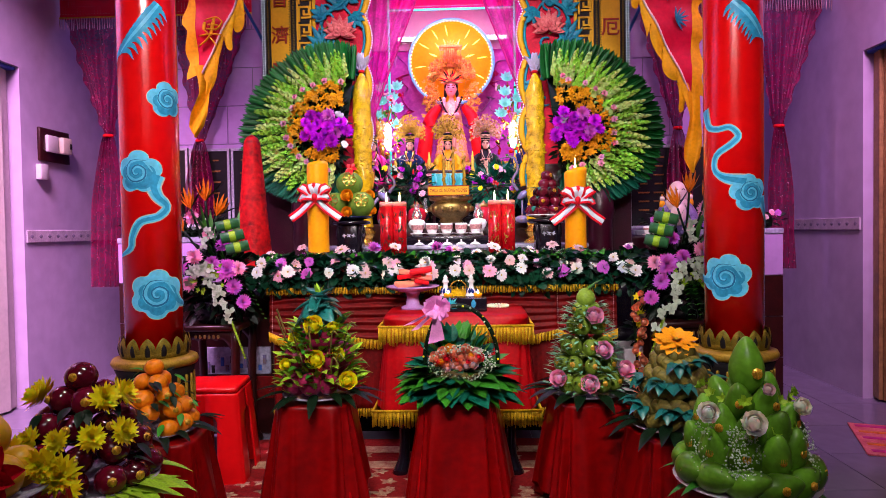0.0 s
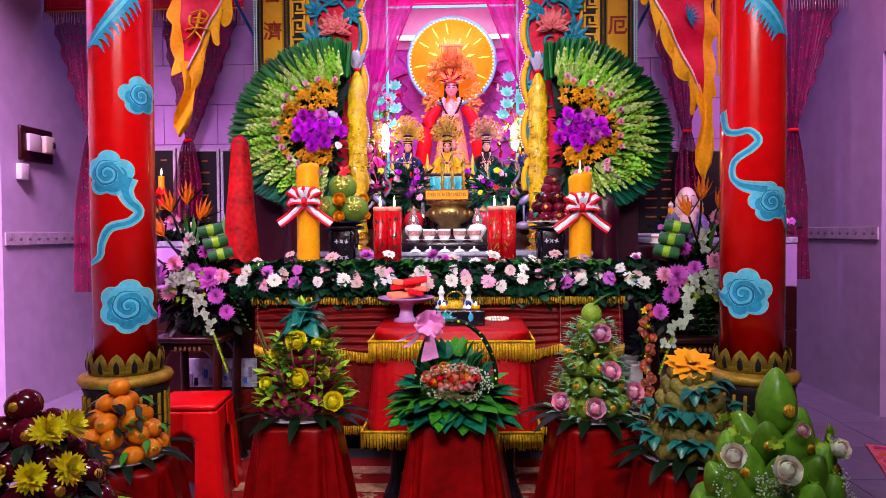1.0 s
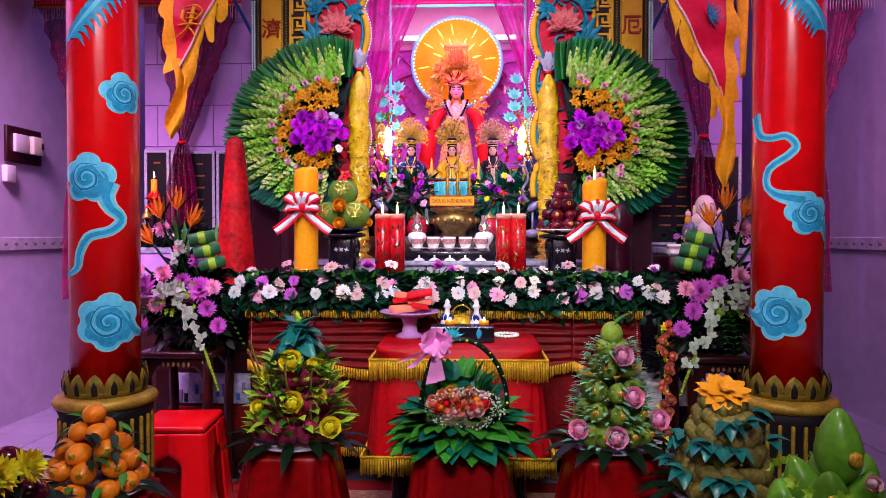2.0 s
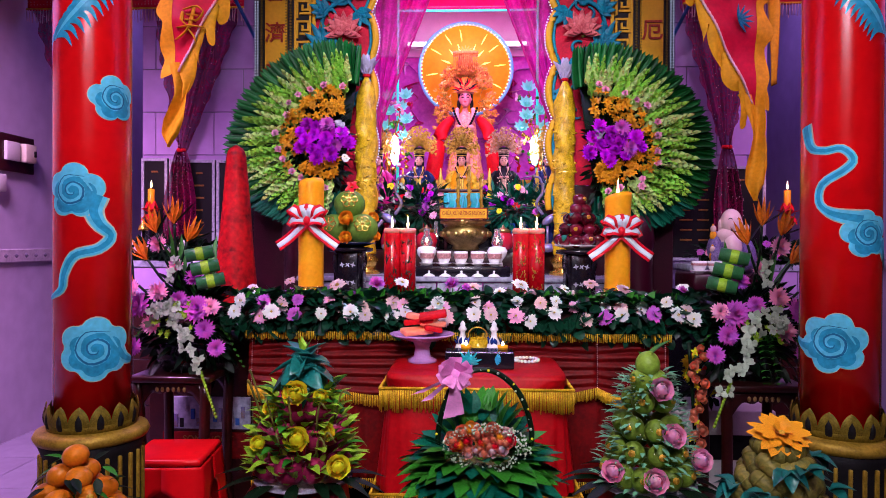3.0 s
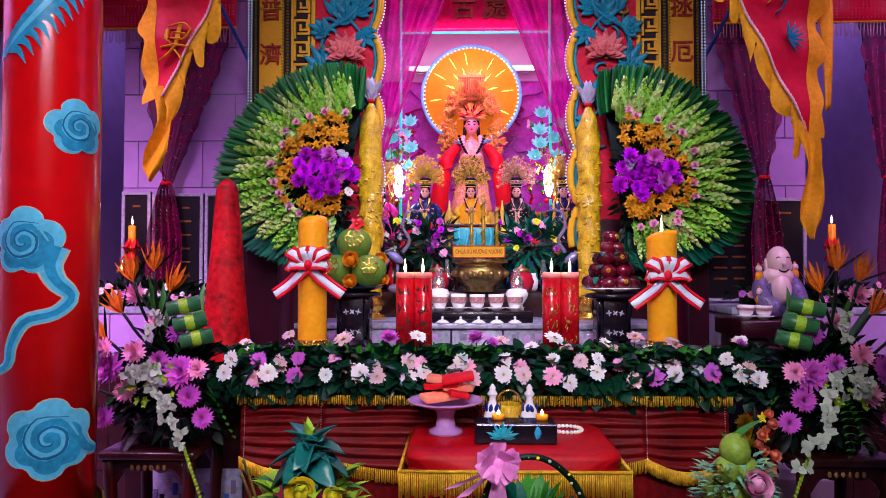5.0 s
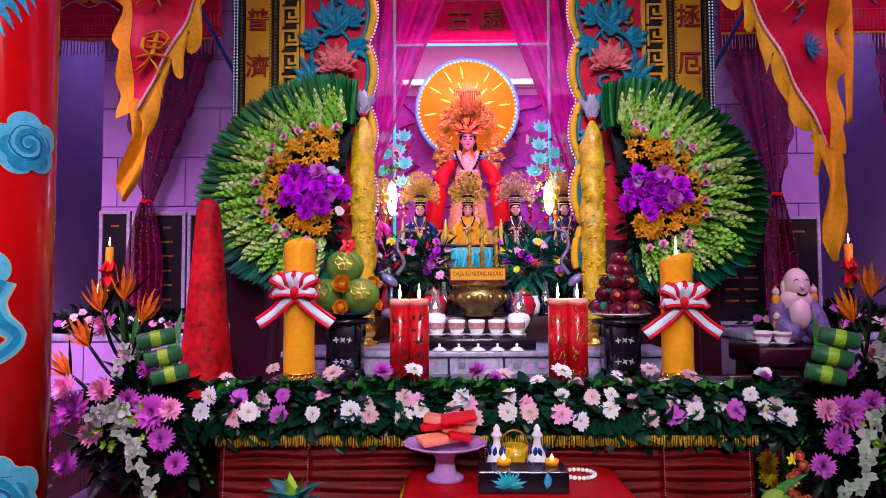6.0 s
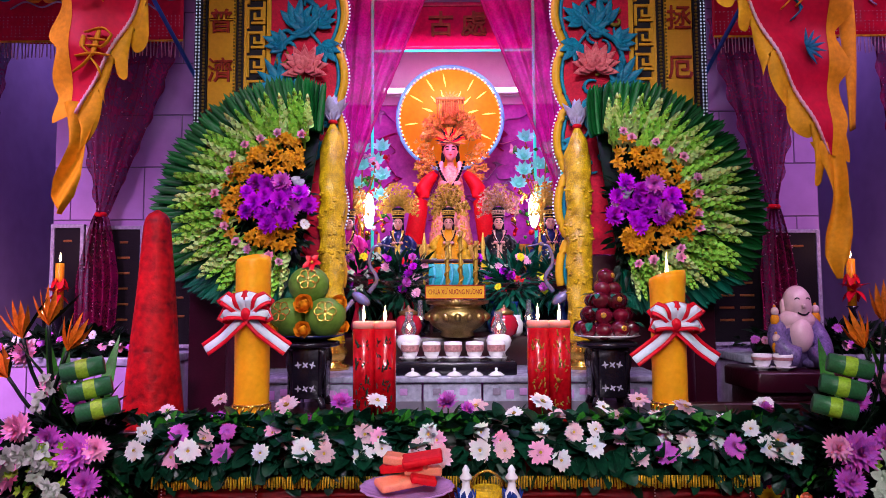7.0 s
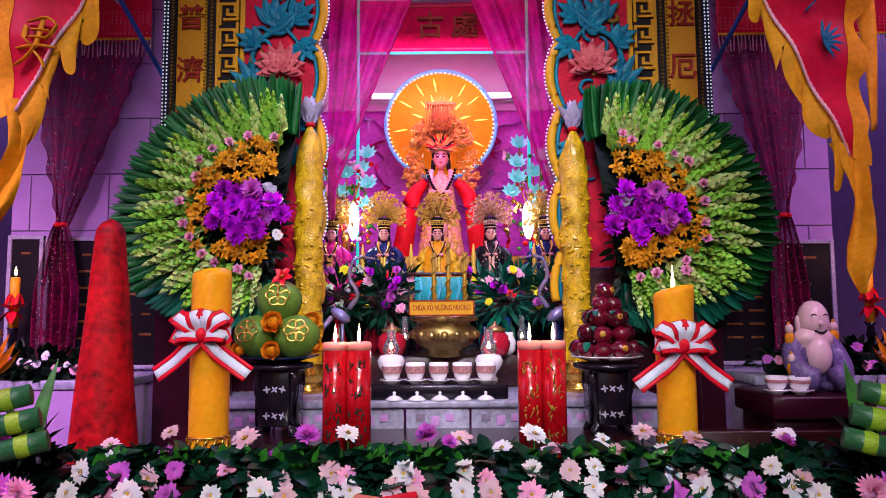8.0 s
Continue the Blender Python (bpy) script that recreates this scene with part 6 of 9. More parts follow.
for k, m in (("pink", "pink_fl"), ("yellow", "yellow_fl"), ("amber", "amber_fl"), ("coral", "coral_fl"), ("red", "red_ribbon"), ("white", "cream_rose"), ("blush", "blush_fl")):
    fl("rose_" + k, rose_bm(len(k)), m)
fl("carnation", bloom([(10, 0.9, 0.55, 20, 0), (9, 0.8, 0.5, 45, 0.1), (8, 0.65, 0.45, 65, 0.2), (6, 0.5, 0.4, 80, 0.25)], 0.8, -0.1, 9, 0.25), "pink_fl")
fl("carnation_red", bloom([(10, 0.9, 0.55, 20, 0), (9, 0.8, 0.5, 45, 0.1), (8, 0.65, 0.45, 65, 0.2)], 0.8, -0.1, 9, 0.25), "red_ribbon")
fl("orchid_orange", bloom([(5, 1.0, 0.5, 15, 0), (3, 0.6, 0.3, 60, 0.05)], 0.3, 0.2, 5, 0.2), "orange_fl")
fl("orchid_red", bloom([(5, 1.0, 0.6, 20, 0), (3, 0.6, 0.3, 60, 0.05)], 0.3, 0.2, 5, 0.2), "red_ribbon")
fl("orchid_yellow", bloom([(5, 1.0, 0.55, 20, 0), (3, 0.6, 0.3, 60, 0.05)], 0.3, 0.2, 5, 0.2), "yellow_fl")
fl("orchid_white", bloom([(3, 1.0, 0.55, 10, 0), (2, 1.0, 0.9, 20, 0.03), (3, 0.5, 0.3, 60, 0.05)], 0.2, 0.15, 5, 0.3), "white_orchid")
fl("orchid_lime", bloom([(5, 0.9, 0.5, 40, 0)], 0.3, 0.1, 6, 0.3), "leaf_lime")
LEAF_BM = bmesh.new()
leafy(LEAF_BM, Matrix(), 1.0, 0.42, 0.25, 0.25, 6)
LEAF_BM2 = LEAF_BM.copy()
LEAF_BM3 = LEAF_BM.copy()
LEAF_BM5 = LEAF_BM.copy()
fl("leaf_lime2", LEAF_BM5, "leaf_lime")
fl("leaf", LEAF_BM, "leaf")
fl("leaf_dark", LEAF_BM2, "leaf_dark")
fl("leaf_blue", LEAF_BM3, "leaf_blue")


def spike_bm(seed, n=26):
    rng = random.Random(seed)
    bm = bmesh.new()
    tube(bm, ((0, 0, 0), (0.5, 0, 0.0), (1.0, 0, 0)), [0.02, 0.016, 0.006], 5)
    for i in range(n):
        u = 0.18 + 0.82 * i / n
        a = i * 2.4
        L = 0.21 * (1.3 - u)
        leafy(bm, T(u - 0.04, 0, 0) @ Matrix.Rotation(a, 4, "X") @ Ry(-radians(24)), L, 0.10 * (1.35 - u), 0.1, 0.4, 3)
    tube(bm, ((0.93, 0, 0), (1.06, 0, 0)), [0.03, 0.008], 5)
    return bm


fl("spike_a", spike_bm(1), "spike")
fl("spike_b", spike_bm(2), "spike_w")


def flower(name, key, parent, p, size, toward, spin=0.0, eye=0.0, label=""):
    """One bloom of the given size at p, turned to face the direction toward."""
    q = Vector(toward).to_track_quat("Z", "Y").to_matrix().to_4x4()
    o = piece(name, FL[key], parent, T(*p) @ q @ Rz(spin) @ Matrix.Diagonal((size, size, size, 1)), label)
    if eye:
        piece("flower_eye", FL["eye"], o, Matrix.Diagonal((eye, eye, eye, 1)))
    return o


def foliage(bm, rng, n, centre, spread, L, W, up=0.2, shape=None):
    """n loose leaves round a centre, pointing outwards."""
    for _ in range(n):
        d = V(rng.gauss(0, 1), rng.gauss(0, 1), rng.gauss(0, 1)).normalized()
        p = Vector(centre) + V(d.x * spread[0], d.y * spread[1], d.z * spread[2]) * rng.uniform(0.35, 1.0)
        d = (d + V(0, -0.25, up)).normalized()
        q = d.to_track_quat("X", "Z").to_matrix().to_4x4()
        leafy(bm, Matrix.Translation(p) @ q @ Matrix.Rotation(rng.uniform(-1, 1), 4, "X"), L * rng.uniform(0.6, 1.2), W * rng.uniform(0.7, 1.2), rng.uniform(0, 0.5), 0.25, 3)


# ---- fans of flowers ----
def fan(s, cx, cz, y, seed):
    rng = random.Random(seed)
    f = thing("flower_fan", (cx, y, cz), "half-round fan of green leaves, pale spikes, orange orchids and purple blooms", "flower fan", "pair of flower fans")

    def R(a):
        return float(np.interp(a, (60, 90, 135, 180, 205, 230, 262), (0.58, 0.64, 0.68, 0.75, 0.73, 0.62, 0.48)))

    def at(a, r, yy):
        return V(s * r * math.cos(radians(a)), yy, r * math.sin(radians(a)))
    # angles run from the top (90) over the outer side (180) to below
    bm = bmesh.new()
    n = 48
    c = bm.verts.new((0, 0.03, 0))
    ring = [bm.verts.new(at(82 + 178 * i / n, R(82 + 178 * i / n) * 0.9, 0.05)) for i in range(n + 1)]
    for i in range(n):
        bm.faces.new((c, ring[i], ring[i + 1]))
    # near-black sheet paints the shade in the gaps between spikes
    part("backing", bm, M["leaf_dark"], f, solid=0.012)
    for i in range(280):
        a = 78 + 186 * (i + rng.uniform(-0.3, 0.3)) / 280
        r0 = R(a) * 0.60
        d = at(a + 7 + rng.uniform(-3, 3), 1.0, rng.uniform(-0.14, 0.04)).normalized()
        L = R(a) * rng.uniform(0.385, 0.408)
        q = d.to_track_quat("X", "Y").to_matrix().to_4x4()
        piece("palm_leaf", FL["leaf_palm_b" if a > 208 or i % 6 == 0 else "leaf_palm"], f, Matrix.Translation(at(a, r0, 0.02 - 0.03 * (i % 3))) @ q @ Matrix.Rotation(0.35 + rng.uniform(-0.25, 0.25), 4, "X") @ Matrix.Diagonal((L, L * 0.19, L * 0.5, 1)))
    for row, (k, lo, hi, n) in enumerate(((0, 0.54, 0.81, 50), (1, 0.42, 0.66, 32))):
        for i in range(n):
            a = 86 + 168 * (i + 0.5 + 0.34 * math.sin(2.1 * i)) / n + rng.uniform(-1.0, 1.0)
            d = at(a + (8 if a > 120 else 2), 1.0, -0.12).normalized()
            L = R(a) * (hi - lo) * rng.uniform(0.95, 1.2)
            q = d.to_track_quat("X", "Y").to_matrix().to_4x4()
            piece("bloom_spike", FL["spike_a" if rng.random() < 0.6 else "spike_b"], f, Matrix.Translation(at(a, R(a) * lo, -0.07 - 0.03 * row)) @ q @ Matrix.Rotation(rng.uniform(0, 6), 4, "X") @ Matrix.Diagonal((L, L * 2.0, L * 2.0, 1)))
    for i in range(170):
        a = rng.uniform(88, 262)
        r = R(a) * rng.uniform(0.26, 0.50) * (1.0 if a < 215 else 0.85)
        flower("orange_orchid", "orchid_orange", f, at(a, r, -0.12 - rng.uniform(0, 0.05)), rng.uniform(0.020, 0.036), (rng.uniform(-.8, .8), -1, rng.uniform(-.5, .9)), rng.uniform(0, 6))
    for i in range(13):
        a = 88 + 172 * (i + 0.3) / 13 + rng.uniform(-4, 4)
        flower("carnation", "carnation", f, at(a, R(a) * rng.uniform(0.49, 0.56), -0.15), rng.uniform(0.026, 0.033), (rng.uniform(-.4, .4), -1, 0.3), rng.uniform(0, 6))
    for i in range(16):
        a, r = 2.4 * i, 0.135 * math.sqrt((i + 0.5) / 16) * rng.uniform(0.85, 1.1)
        flower("chrysanthemum", "mum_mauve" if i % 6 == 5 else "mum_purple", f, (s * -0.115 + r * 1.25 * math.cos(a), -0.15 - rng.uniform(0, 0.04), 0.01 + 0.85 * r * math.sin(a)), rng.uniform(0.040, 0.056), (rng.uniform(-.5, .5), -1, rng.uniform(-.2, .6)), rng.uniform(0, 6))
    # dark filler leaves, the fan's inner shade included in their colour
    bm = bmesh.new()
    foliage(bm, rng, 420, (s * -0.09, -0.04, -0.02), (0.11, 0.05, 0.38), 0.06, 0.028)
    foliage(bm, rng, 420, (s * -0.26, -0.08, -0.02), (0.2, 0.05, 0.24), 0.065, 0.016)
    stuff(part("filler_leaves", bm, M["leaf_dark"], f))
    for i in range(4):
        flower("daisy", "daisy_white", f, (s * rng.uniform(-0.07, 0.03), -0.14, rng.uniform(-0.16, 0.08)), 0.022, (0, -1, 0.1), 0, 0.9)
    for i in range(3):
        bm = bmesh.new()
        lathe(bm, [(0.001, 0), (0.022, 0.07), (0.02, 0.07), (0.001, 0.01)], 12)
        part("paper_cone", bm, M["pearl"], f, m=T(s * rng.uniform(-0.05, 0.02), -0.13, rng.uniform(0.0, 0.14)) @ Matrix.Rotation(rng.uniform(0.5, 1.1), 4, "X"))
    ped = thing("fan_pedestal", (cx - s * 0.30, y + 0.02, 0), "dark red lacquered pedestal under the flower fan", "pedestal", "fan pedestals")
    bm = bmesh.new()
    lathe(bm, [(0.13, 0), (0.13, 0.05), (0.09, 0.08), (0.085, cz - 0.62), (0.10, cz - 0.55), (0.085, cz - 0.42), (0.06, cz - 0.38)], 28)
    part("post", bm, M["purple_dark"], ped)
    return f


LEAF_BM4 = bmesh.new()
leafy(LEAF_BM4, Matrix(), 1.0, 0.75, 0.10, 0.35, 8, 0.32)
LEAF_BM6 = LEAF_BM4.copy()
fl("leaf_palm_b", LEAF_BM6, "leaf_blue")
fl("leaf_palm", LEAF_BM4, "leaf_palm")
fan(1, -0.70, 1.885, 1.06, 2)
fan(-1, 0.775, 1.86, 1.06, 5)

# ---- garland along the altar front ----
rng = random.Random(12)
gar = thing("flower_garland", (0, 0, 0.95), "garland of white, pink and mauve daisies on dark leaves", "garland")
bm = bmesh.new()
for i in range(1150):
    x = rng.uniform(-1.06, 1.10)
    a = rng.uniform(-1.1, 2.4)
    p = V(x, 0.05 - 0.085 * math.cos(a) + rng.uniform(-0.02, 0.02), 0.015 + 0.07 * math.sin(a) - (rng.random() ** 3) * 0.05 * (a < 0.4))
    d = V(rng.uniform(-1, 1), -math.cos(a) * 0.9, math.sin(a) * 0.7 - 0.25).normalized()
    leafy(bm, Matrix.Translation(p) @ d.to_track_quat("X", "Z").to_matrix().to_4x4() @ Matrix.Rotation(rng.uniform(-0.9, 0.9), 4, "X"), rng.uniform(0.045, 0.075), rng.uniform(0.040, 0.060), rng.uniform(0.1, 0.5), 0.2, 6, 0.6)
stuff(part("leaves", bm, M["leaf_garland"], gar, "small dark green leaves"))
bm = bmesh.new()
for i in range(120):
    x = rng.uniform(-1.04, 1.08)
    d = V(rng.uniform(-0.6, 0.6), rng.uniform(-0.6, 0.2), 1).normalized()
    leafy(bm, Matrix.Translation((x, 0.05 + rng.uniform(-0.04, 0.05), 0.06)) @ d.to_track_quat("X", "Y").to_matrix().to_4x4() @ Matrix.Rotation(rng.uniform(-0.9, 0.9), 4, "X"), rng.uniform(0.045, 0.08), rng.uniform(0.03, 0.045), rng.uniform(0.0, 0.3), 0.2, 6, 0.6)
stuff(part("upright_leaves", bm, M["leaf"], gar, "fresh green upright leaves"))
# near-black core: shade between the leaves put into its colour
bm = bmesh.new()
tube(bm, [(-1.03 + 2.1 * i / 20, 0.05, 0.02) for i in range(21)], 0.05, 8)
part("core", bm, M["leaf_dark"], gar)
kinds = ("daisy_white", "daisy_white", "daisy_white", "daisy_blush", "daisy_white", "daisy_pink", "daisy_blush", "daisy_mauve")
for row, (n, y, z, size) in enumerate(((22, -0.078, 0.012, 0.036), (22, -0.045, 0.062, 0.034), (13, 0.055, 0.105, 0.034), (12, 0.10, 0.135, 0.038))):
    for i in range(n):
        x = -1.03 + 2.11 * (i + 0.5 + rng.uniform(-0.35, 0.35)) / n
        k = rng.choice(kinds) if row < 2 else rng.choice(("daisy_white", "mum_mauve", "daisy_white", "daisy_blush"))
        flower("daisy" if "daisy" in k else "chrysanthemum", k, gar, (x, y + rng.uniform(-0.015, 0.015), z + rng.uniform(-0.02, 0.02)), size * rng.uniform(0.82, 1.2), (rng.uniform(-.5, .5), -1 if row < 2 else -0.55, rng.uniform(0.0, 0.5) if row < 2 else rng.uniform(0.6, 1.3)), rng.uniform(0, 6), 0.9 if "daisy" in k and "mauve" not in k else 0.0)
        if row == 3:
            bm = bmesh.new()
            tube(bm, ((x, 0.08, 0.03), (x, 0.10, z - 0.01)), 0.003, 5)
            part("stem", bm, M["leaf"], gar)


# ---- arrangements on the tall stands ----
def flower_stand(x, y):
    s = thing("flower_stand", (x, y, 0), "dark carved rosewood flower stand with open sides", "stand", "flower stands")
    for sx in (-1, 1):
        for sy in (-1, 1):
            bm = bmesh.new()
            tube(bm, spline([(sx * 0.15, sy * 0.15, 0.68), (sx * 0.14, sy * 0.14, 0.4), (sx * 0.145, sy * 0.145, 0.1), (sx * 0.17, sy * 0.17, 0.0)], 12), 0.024, 8)
            part("leg", bm, M["dark_wood"], s)
    for z, w in ((0.69, 0.36), (0.14, 0.30)):
        bm = bmesh.new()
        box(bm, (0, 0, z), (w, w, 0.03), 0.008)
        part("shelf", bm, M["dark_wood"], s)
    for sy in (-1, 1):
        bm = bmesh.new()

        def f(u, v, sy=sy):
            x = -0.13 + 0.26 * u
            lo = 0.58 + 0.055 * (1 - abs(2 * u - 1) ** 3) - 0.03 * math.cos(6 * math.pi * u) * 0.3
            return V(x, sy * 0.15, 0.675 + (lo - 0.675) * v)
        grid(bm, f, 30, 3)
        part("apron", bm, M["dark_wood"], s, solid=0.014)
        bm = bmesh.new()
        for i in range(6):
            ball(bm, (-0.06 + 0.024 * i, sy * 0.16, 0.645), (0.008, 0.004, 0.012), 6, 4)
        part("carving", bm, M["door_wood"], s)


def arrangement(x, y, z, s, seed):
    rng = random.Random(seed)
    a = thing("flower_arrangement", (x, y, z), "tall mixed bouquet of mauve chrysanthemums, white orchids and orange bird-of-paradise", "bouquet", "stand bouquets")
    bm = bmesh.new()
    lathe(bm, [(0.09, 0), (0.12, 0.03), (0.13, 0.10), (0.11, 0.12)], 20)
    part("pot", bm, M["black_wood"], a)
    # inner foliage near-black, with the shade inside the bouquet in its colour
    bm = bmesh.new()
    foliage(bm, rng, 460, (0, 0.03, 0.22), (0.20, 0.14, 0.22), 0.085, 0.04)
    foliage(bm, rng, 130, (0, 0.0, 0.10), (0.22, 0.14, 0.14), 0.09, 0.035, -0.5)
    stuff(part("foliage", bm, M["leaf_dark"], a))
    bm = bmesh.new()
    for k in range(7):  # fern fronds
        t = rng.uniform(0, 6.28)
        pts = spline([(0, 0, 0.16), (0.16 * math.cos(t), 0.12 * math.sin(t) - 0.05, 0.20), (0.28 * math.cos(t), 0.16 * math.sin(t) - 0.06, 0.02)], 16)
        for i, p in enumerate(pts[3:]):
            for sd in (-1, 1):
                leafy(bm, Matrix.Translation(p) @ Rz(t + sd * 1.2), 0.06 * (1 - i / 18), 0.014, 0.3, 0.1, 3)
    stuff(part("fern", bm, M["leaf"], a))
    for i, (dx, dz, sz, k) in enumerate(((-0.14, 0.30, 0.066, "mum_mauve"), (-0.05, 0.36, 0.05, "mum_pink"), (0.12, 0.29, 0.068, "mum_mauve"), (-0.20, 0.25, 0.045, "mum_mauve"), (0.04, 0.33, 0.045, "mum_mauve"), (-0.10, 0.57, 0.05, "mum_pink"), (0.15, 0.20, 0.05, "mum_mauve"), (-0.24, 0.17, 0.04, "mum_mauve"), (-0.02, 0.47, 0.04, "mum_pink"), (-0.17, 0.37, 0.05, "mum_pink"), (0.18, 0.30, 0.045, "mum_pink"), (-0.08, 0.22, 0.05, "mum_pink"), (0.20, 0.12, 0.045, "mum_mauve"), (-0.16, 0.12, 0.05, "mum_mauve"), (0.06, 0.42, 0.042, "mum_mauve"))):
        flower("chrysanthemum", k, a, (s * dx, -0.16 + 0.10 * (dz > 0.4), dz), sz, (s * dx * 1.5, -1, 0.35), i)
    for i in range(32):  # white orchid sprays falling to the front
        u = rng.random()
        px, pz = (0.02 + 0.16 * u) * (1 if i % 3 else -0.3), 0.30 - 0.34 * u * (1 if i % 3 else 0.2)
        flower("white_orchid", "orchid_white", a, (s * px + rng.uniform(-0.03, 0.03), -0.19 - 0.03 * math.sin(3 * u), pz + rng.uniform(-0.02, 0.03)), rng.uniform(0.022, 0.032), (rng.uniform(-.6, .6), -1, rng.uniform(-.3, .4)), rng.uniform(0, 6))
    for i in range(4):
        flower("white_orchid", "orchid_white", a, (s * (0.01 + rng.uniform(-.03, .03)), -0.15, 0.42 + 0.028 * i), 0.026, (rng.uniform(-.5, .5), -1, 0.2), i)
    for i in range(16):
        flower("green_bud", "orchid_lime", a, (s * rng.uniform(-0.06, 0.10), -0.19, rng.uniform(0.17, 0.33)), rng.uniform(0.018, 0.028), (rng.uniform(-.6, .6), -1, 0.3), i)
    for i in range(14):
        u = i / 14
        bm = bmesh.new()
        ball(bm, (s * (0.15 + 0.07 * u), -0.20, 0.02 - 0.20 * u), (0.007, 0.007, 0.013 - 0.006 * u), 6, 5)
        part("orchid_bud", bm, M["leaf_lime"], a)
    for i, (dx, dz, tilt) in enumerate(((-0.02, 0.66, 5), (-0.14, 0.50, 40), (0.04, 0.58, -18), (-0.20, 0.40, 55), (-0.26, 0.22, 75), (-0.10, 0.62, 20))):
        b = new("bird_of_paradise", None)
        b.parent = a
        b.matrix_basis = T(s * dx, -0.08, dz) @ Ry(-s * radians(tilt))
        bm = bmesh.new()
        for j in range(5):
            leafy(bm, Ry(-radians(90 - 14 * (j - 2))) @ Matrix.Rotation(j * 0.7, 4, "X"), 0.13 - 0.01 * abs(j - 2), 0.022, 0.05, 0.5, 4)
        part("petal", bm, M["orange_bract"], b)
        bm = bmesh.new()
        leafy(bm, Ry(radians(-35)), 0.15, 0.02, -0.1, 0.6, 4)
        tube(bm, spline([(0, 0, 0), (0, 0, -0.15), (-s * dx * 0.4, 0.05, -0.36)], 8), 0.006, 5)
        part("stem", bm, M["leaf_dark"], b)
    for i in range(3):
        bm = bmesh.new()
        lathe(bm, [(0.022, -0.06), (0.028, -0.058), (0.029, 0), (0.028, 0.058), (0.022, 0.06)], 24)
        o = part("leaf_roll", bm, M["banana"], a, "striped green rolled leaf", m=T(s * (0.11 + 0.025 * i), -0.12, 0.53 - 0.06 * i) @ Rz(s * 0.35) @ Ry(s * radians(78)))
        bm = bmesh.new()
        lathe(bm, [(0.0292, -0.016), (0.0305, 0), (0.0292, 0.016)], 24, cap=False)
        part("stripe", bm, M["leaf_lime"], o)
    for i in range(5):
        bm = bmesh.new()
        leafy(bm, T(s * rng.uniform(-0.1, 0.12), 0.0, 0.3) @ Rz(rng.uniform(0, 6)) @ Ry(-radians(rng.uniform(55, 85))), rng.uniform(0.28, 0.4), 0.05, 0.05, 0.4, 6)
        part("blade_leaf", bm, M["leaf"], a)
    return a


flower_stand(-1.235, -0.03)
flower_stand(1.28, -0.06)
arrangement(-1.235, -0.03, 0.705, 1, 3)
arrangement(1.28, -0.06, 0.705, -1, 8)


# ---- fruit ----
def fruit_mesh(key, r, h, m, waist=0.0, tip=0.0, n=14):
    bm = bmesh.new()
    prof = []
    for i in range(11):
        a = math.pi * i / 10
        up = max(0.0, -math.cos(a))
        prof.append((max(0.0008, r * math.sin(a) * (1 + waist * math.cos(a)) * (1 - tip * up ** 1.5)), -h * math.cos(a) * (1 + 0.3 * tip * up)))
    lathe(bm, prof, n)
    FL[key] = mesh_of(key, bm, M[m])


fruit_mesh("mango", 0.043, 0.068, "mango", 0.12, 0.22)
fruit_mesh("guava", 0.040, 0.043, "guava", 0.08)
fruit_mesh("orange", 0.040, 0.034, "orange")
fruit_mesh("plum", 0.041, 0.038, "plum")
fruit_mesh("apple", 0.039, 0.036, "plum", -0.1)
fruit_mesh("pomelo", 0.088, 0.085, "pomelo", -0.08, n=20)
fruit_mesh("yellow_fruit", 0.045, 0.045, "yellow_fruit")
fruit_mesh("dragon", 0.047, 0.062, "dragon")
bm = bmesh.new()
lathe(bm, [(0.0125, 0), (0.012, 0.0016), (0.001, 0.002)], 8)
for i in range(4):
    tube(bm, ((-0.008 + 0.005 * i, -0.008, 0.003), (-0.006 + 0.005 * i, 0.008, 0.003)), 0.0012, 4)
FL["sticker"] = mesh_of("sticker", bm, M["sticker"])
bm = bmesh.new()
for i in range(14):
    u = i / 14
    leafy(bm, Rz(i * 2.4) @ T(0.043 * math.sin(math.pi * (0.12 + 0.8 * u)), 0, -0.06 + 0.12 * u) @ Ry(-radians(62)), 0.056, 0.022, -0.3, 0.4, 3)
FL["dragon_scale"] = mesh_of("dragon_scale", bm, M["leaf_lime"])


def platter(parent, r, m="pearl"):
    bm = bmesh.new()
    lathe(bm, [(r * 0.5, 0), (r * 0.6, 0.006), (r, 0.022), (r * 1.01, 0.026), (r * 0.6, 0.014), (0.002, 0.012)], 36)
    part("platter", bm, M[m], parent)


def skirt_leaves(parent, rng, n, r, L, z=0.03, key="leaf"):
    for i in range(n):
        a = 2 * math.pi * i / n + rng.uniform(-0.15, 0.15)
        piece("leaf", FL[key], parent, T(r * 0.7 * math.cos(a), r * 0.7 * math.sin(a), z + rng.uniform(-0.01, 0.02)) @ Rz(a) @ Ry(rng.uniform(-0.15, 0.2)) @ Matrix.Diagonal((L * rng.uniform(0.8, 1.15), L * 0.7, L, 1)))


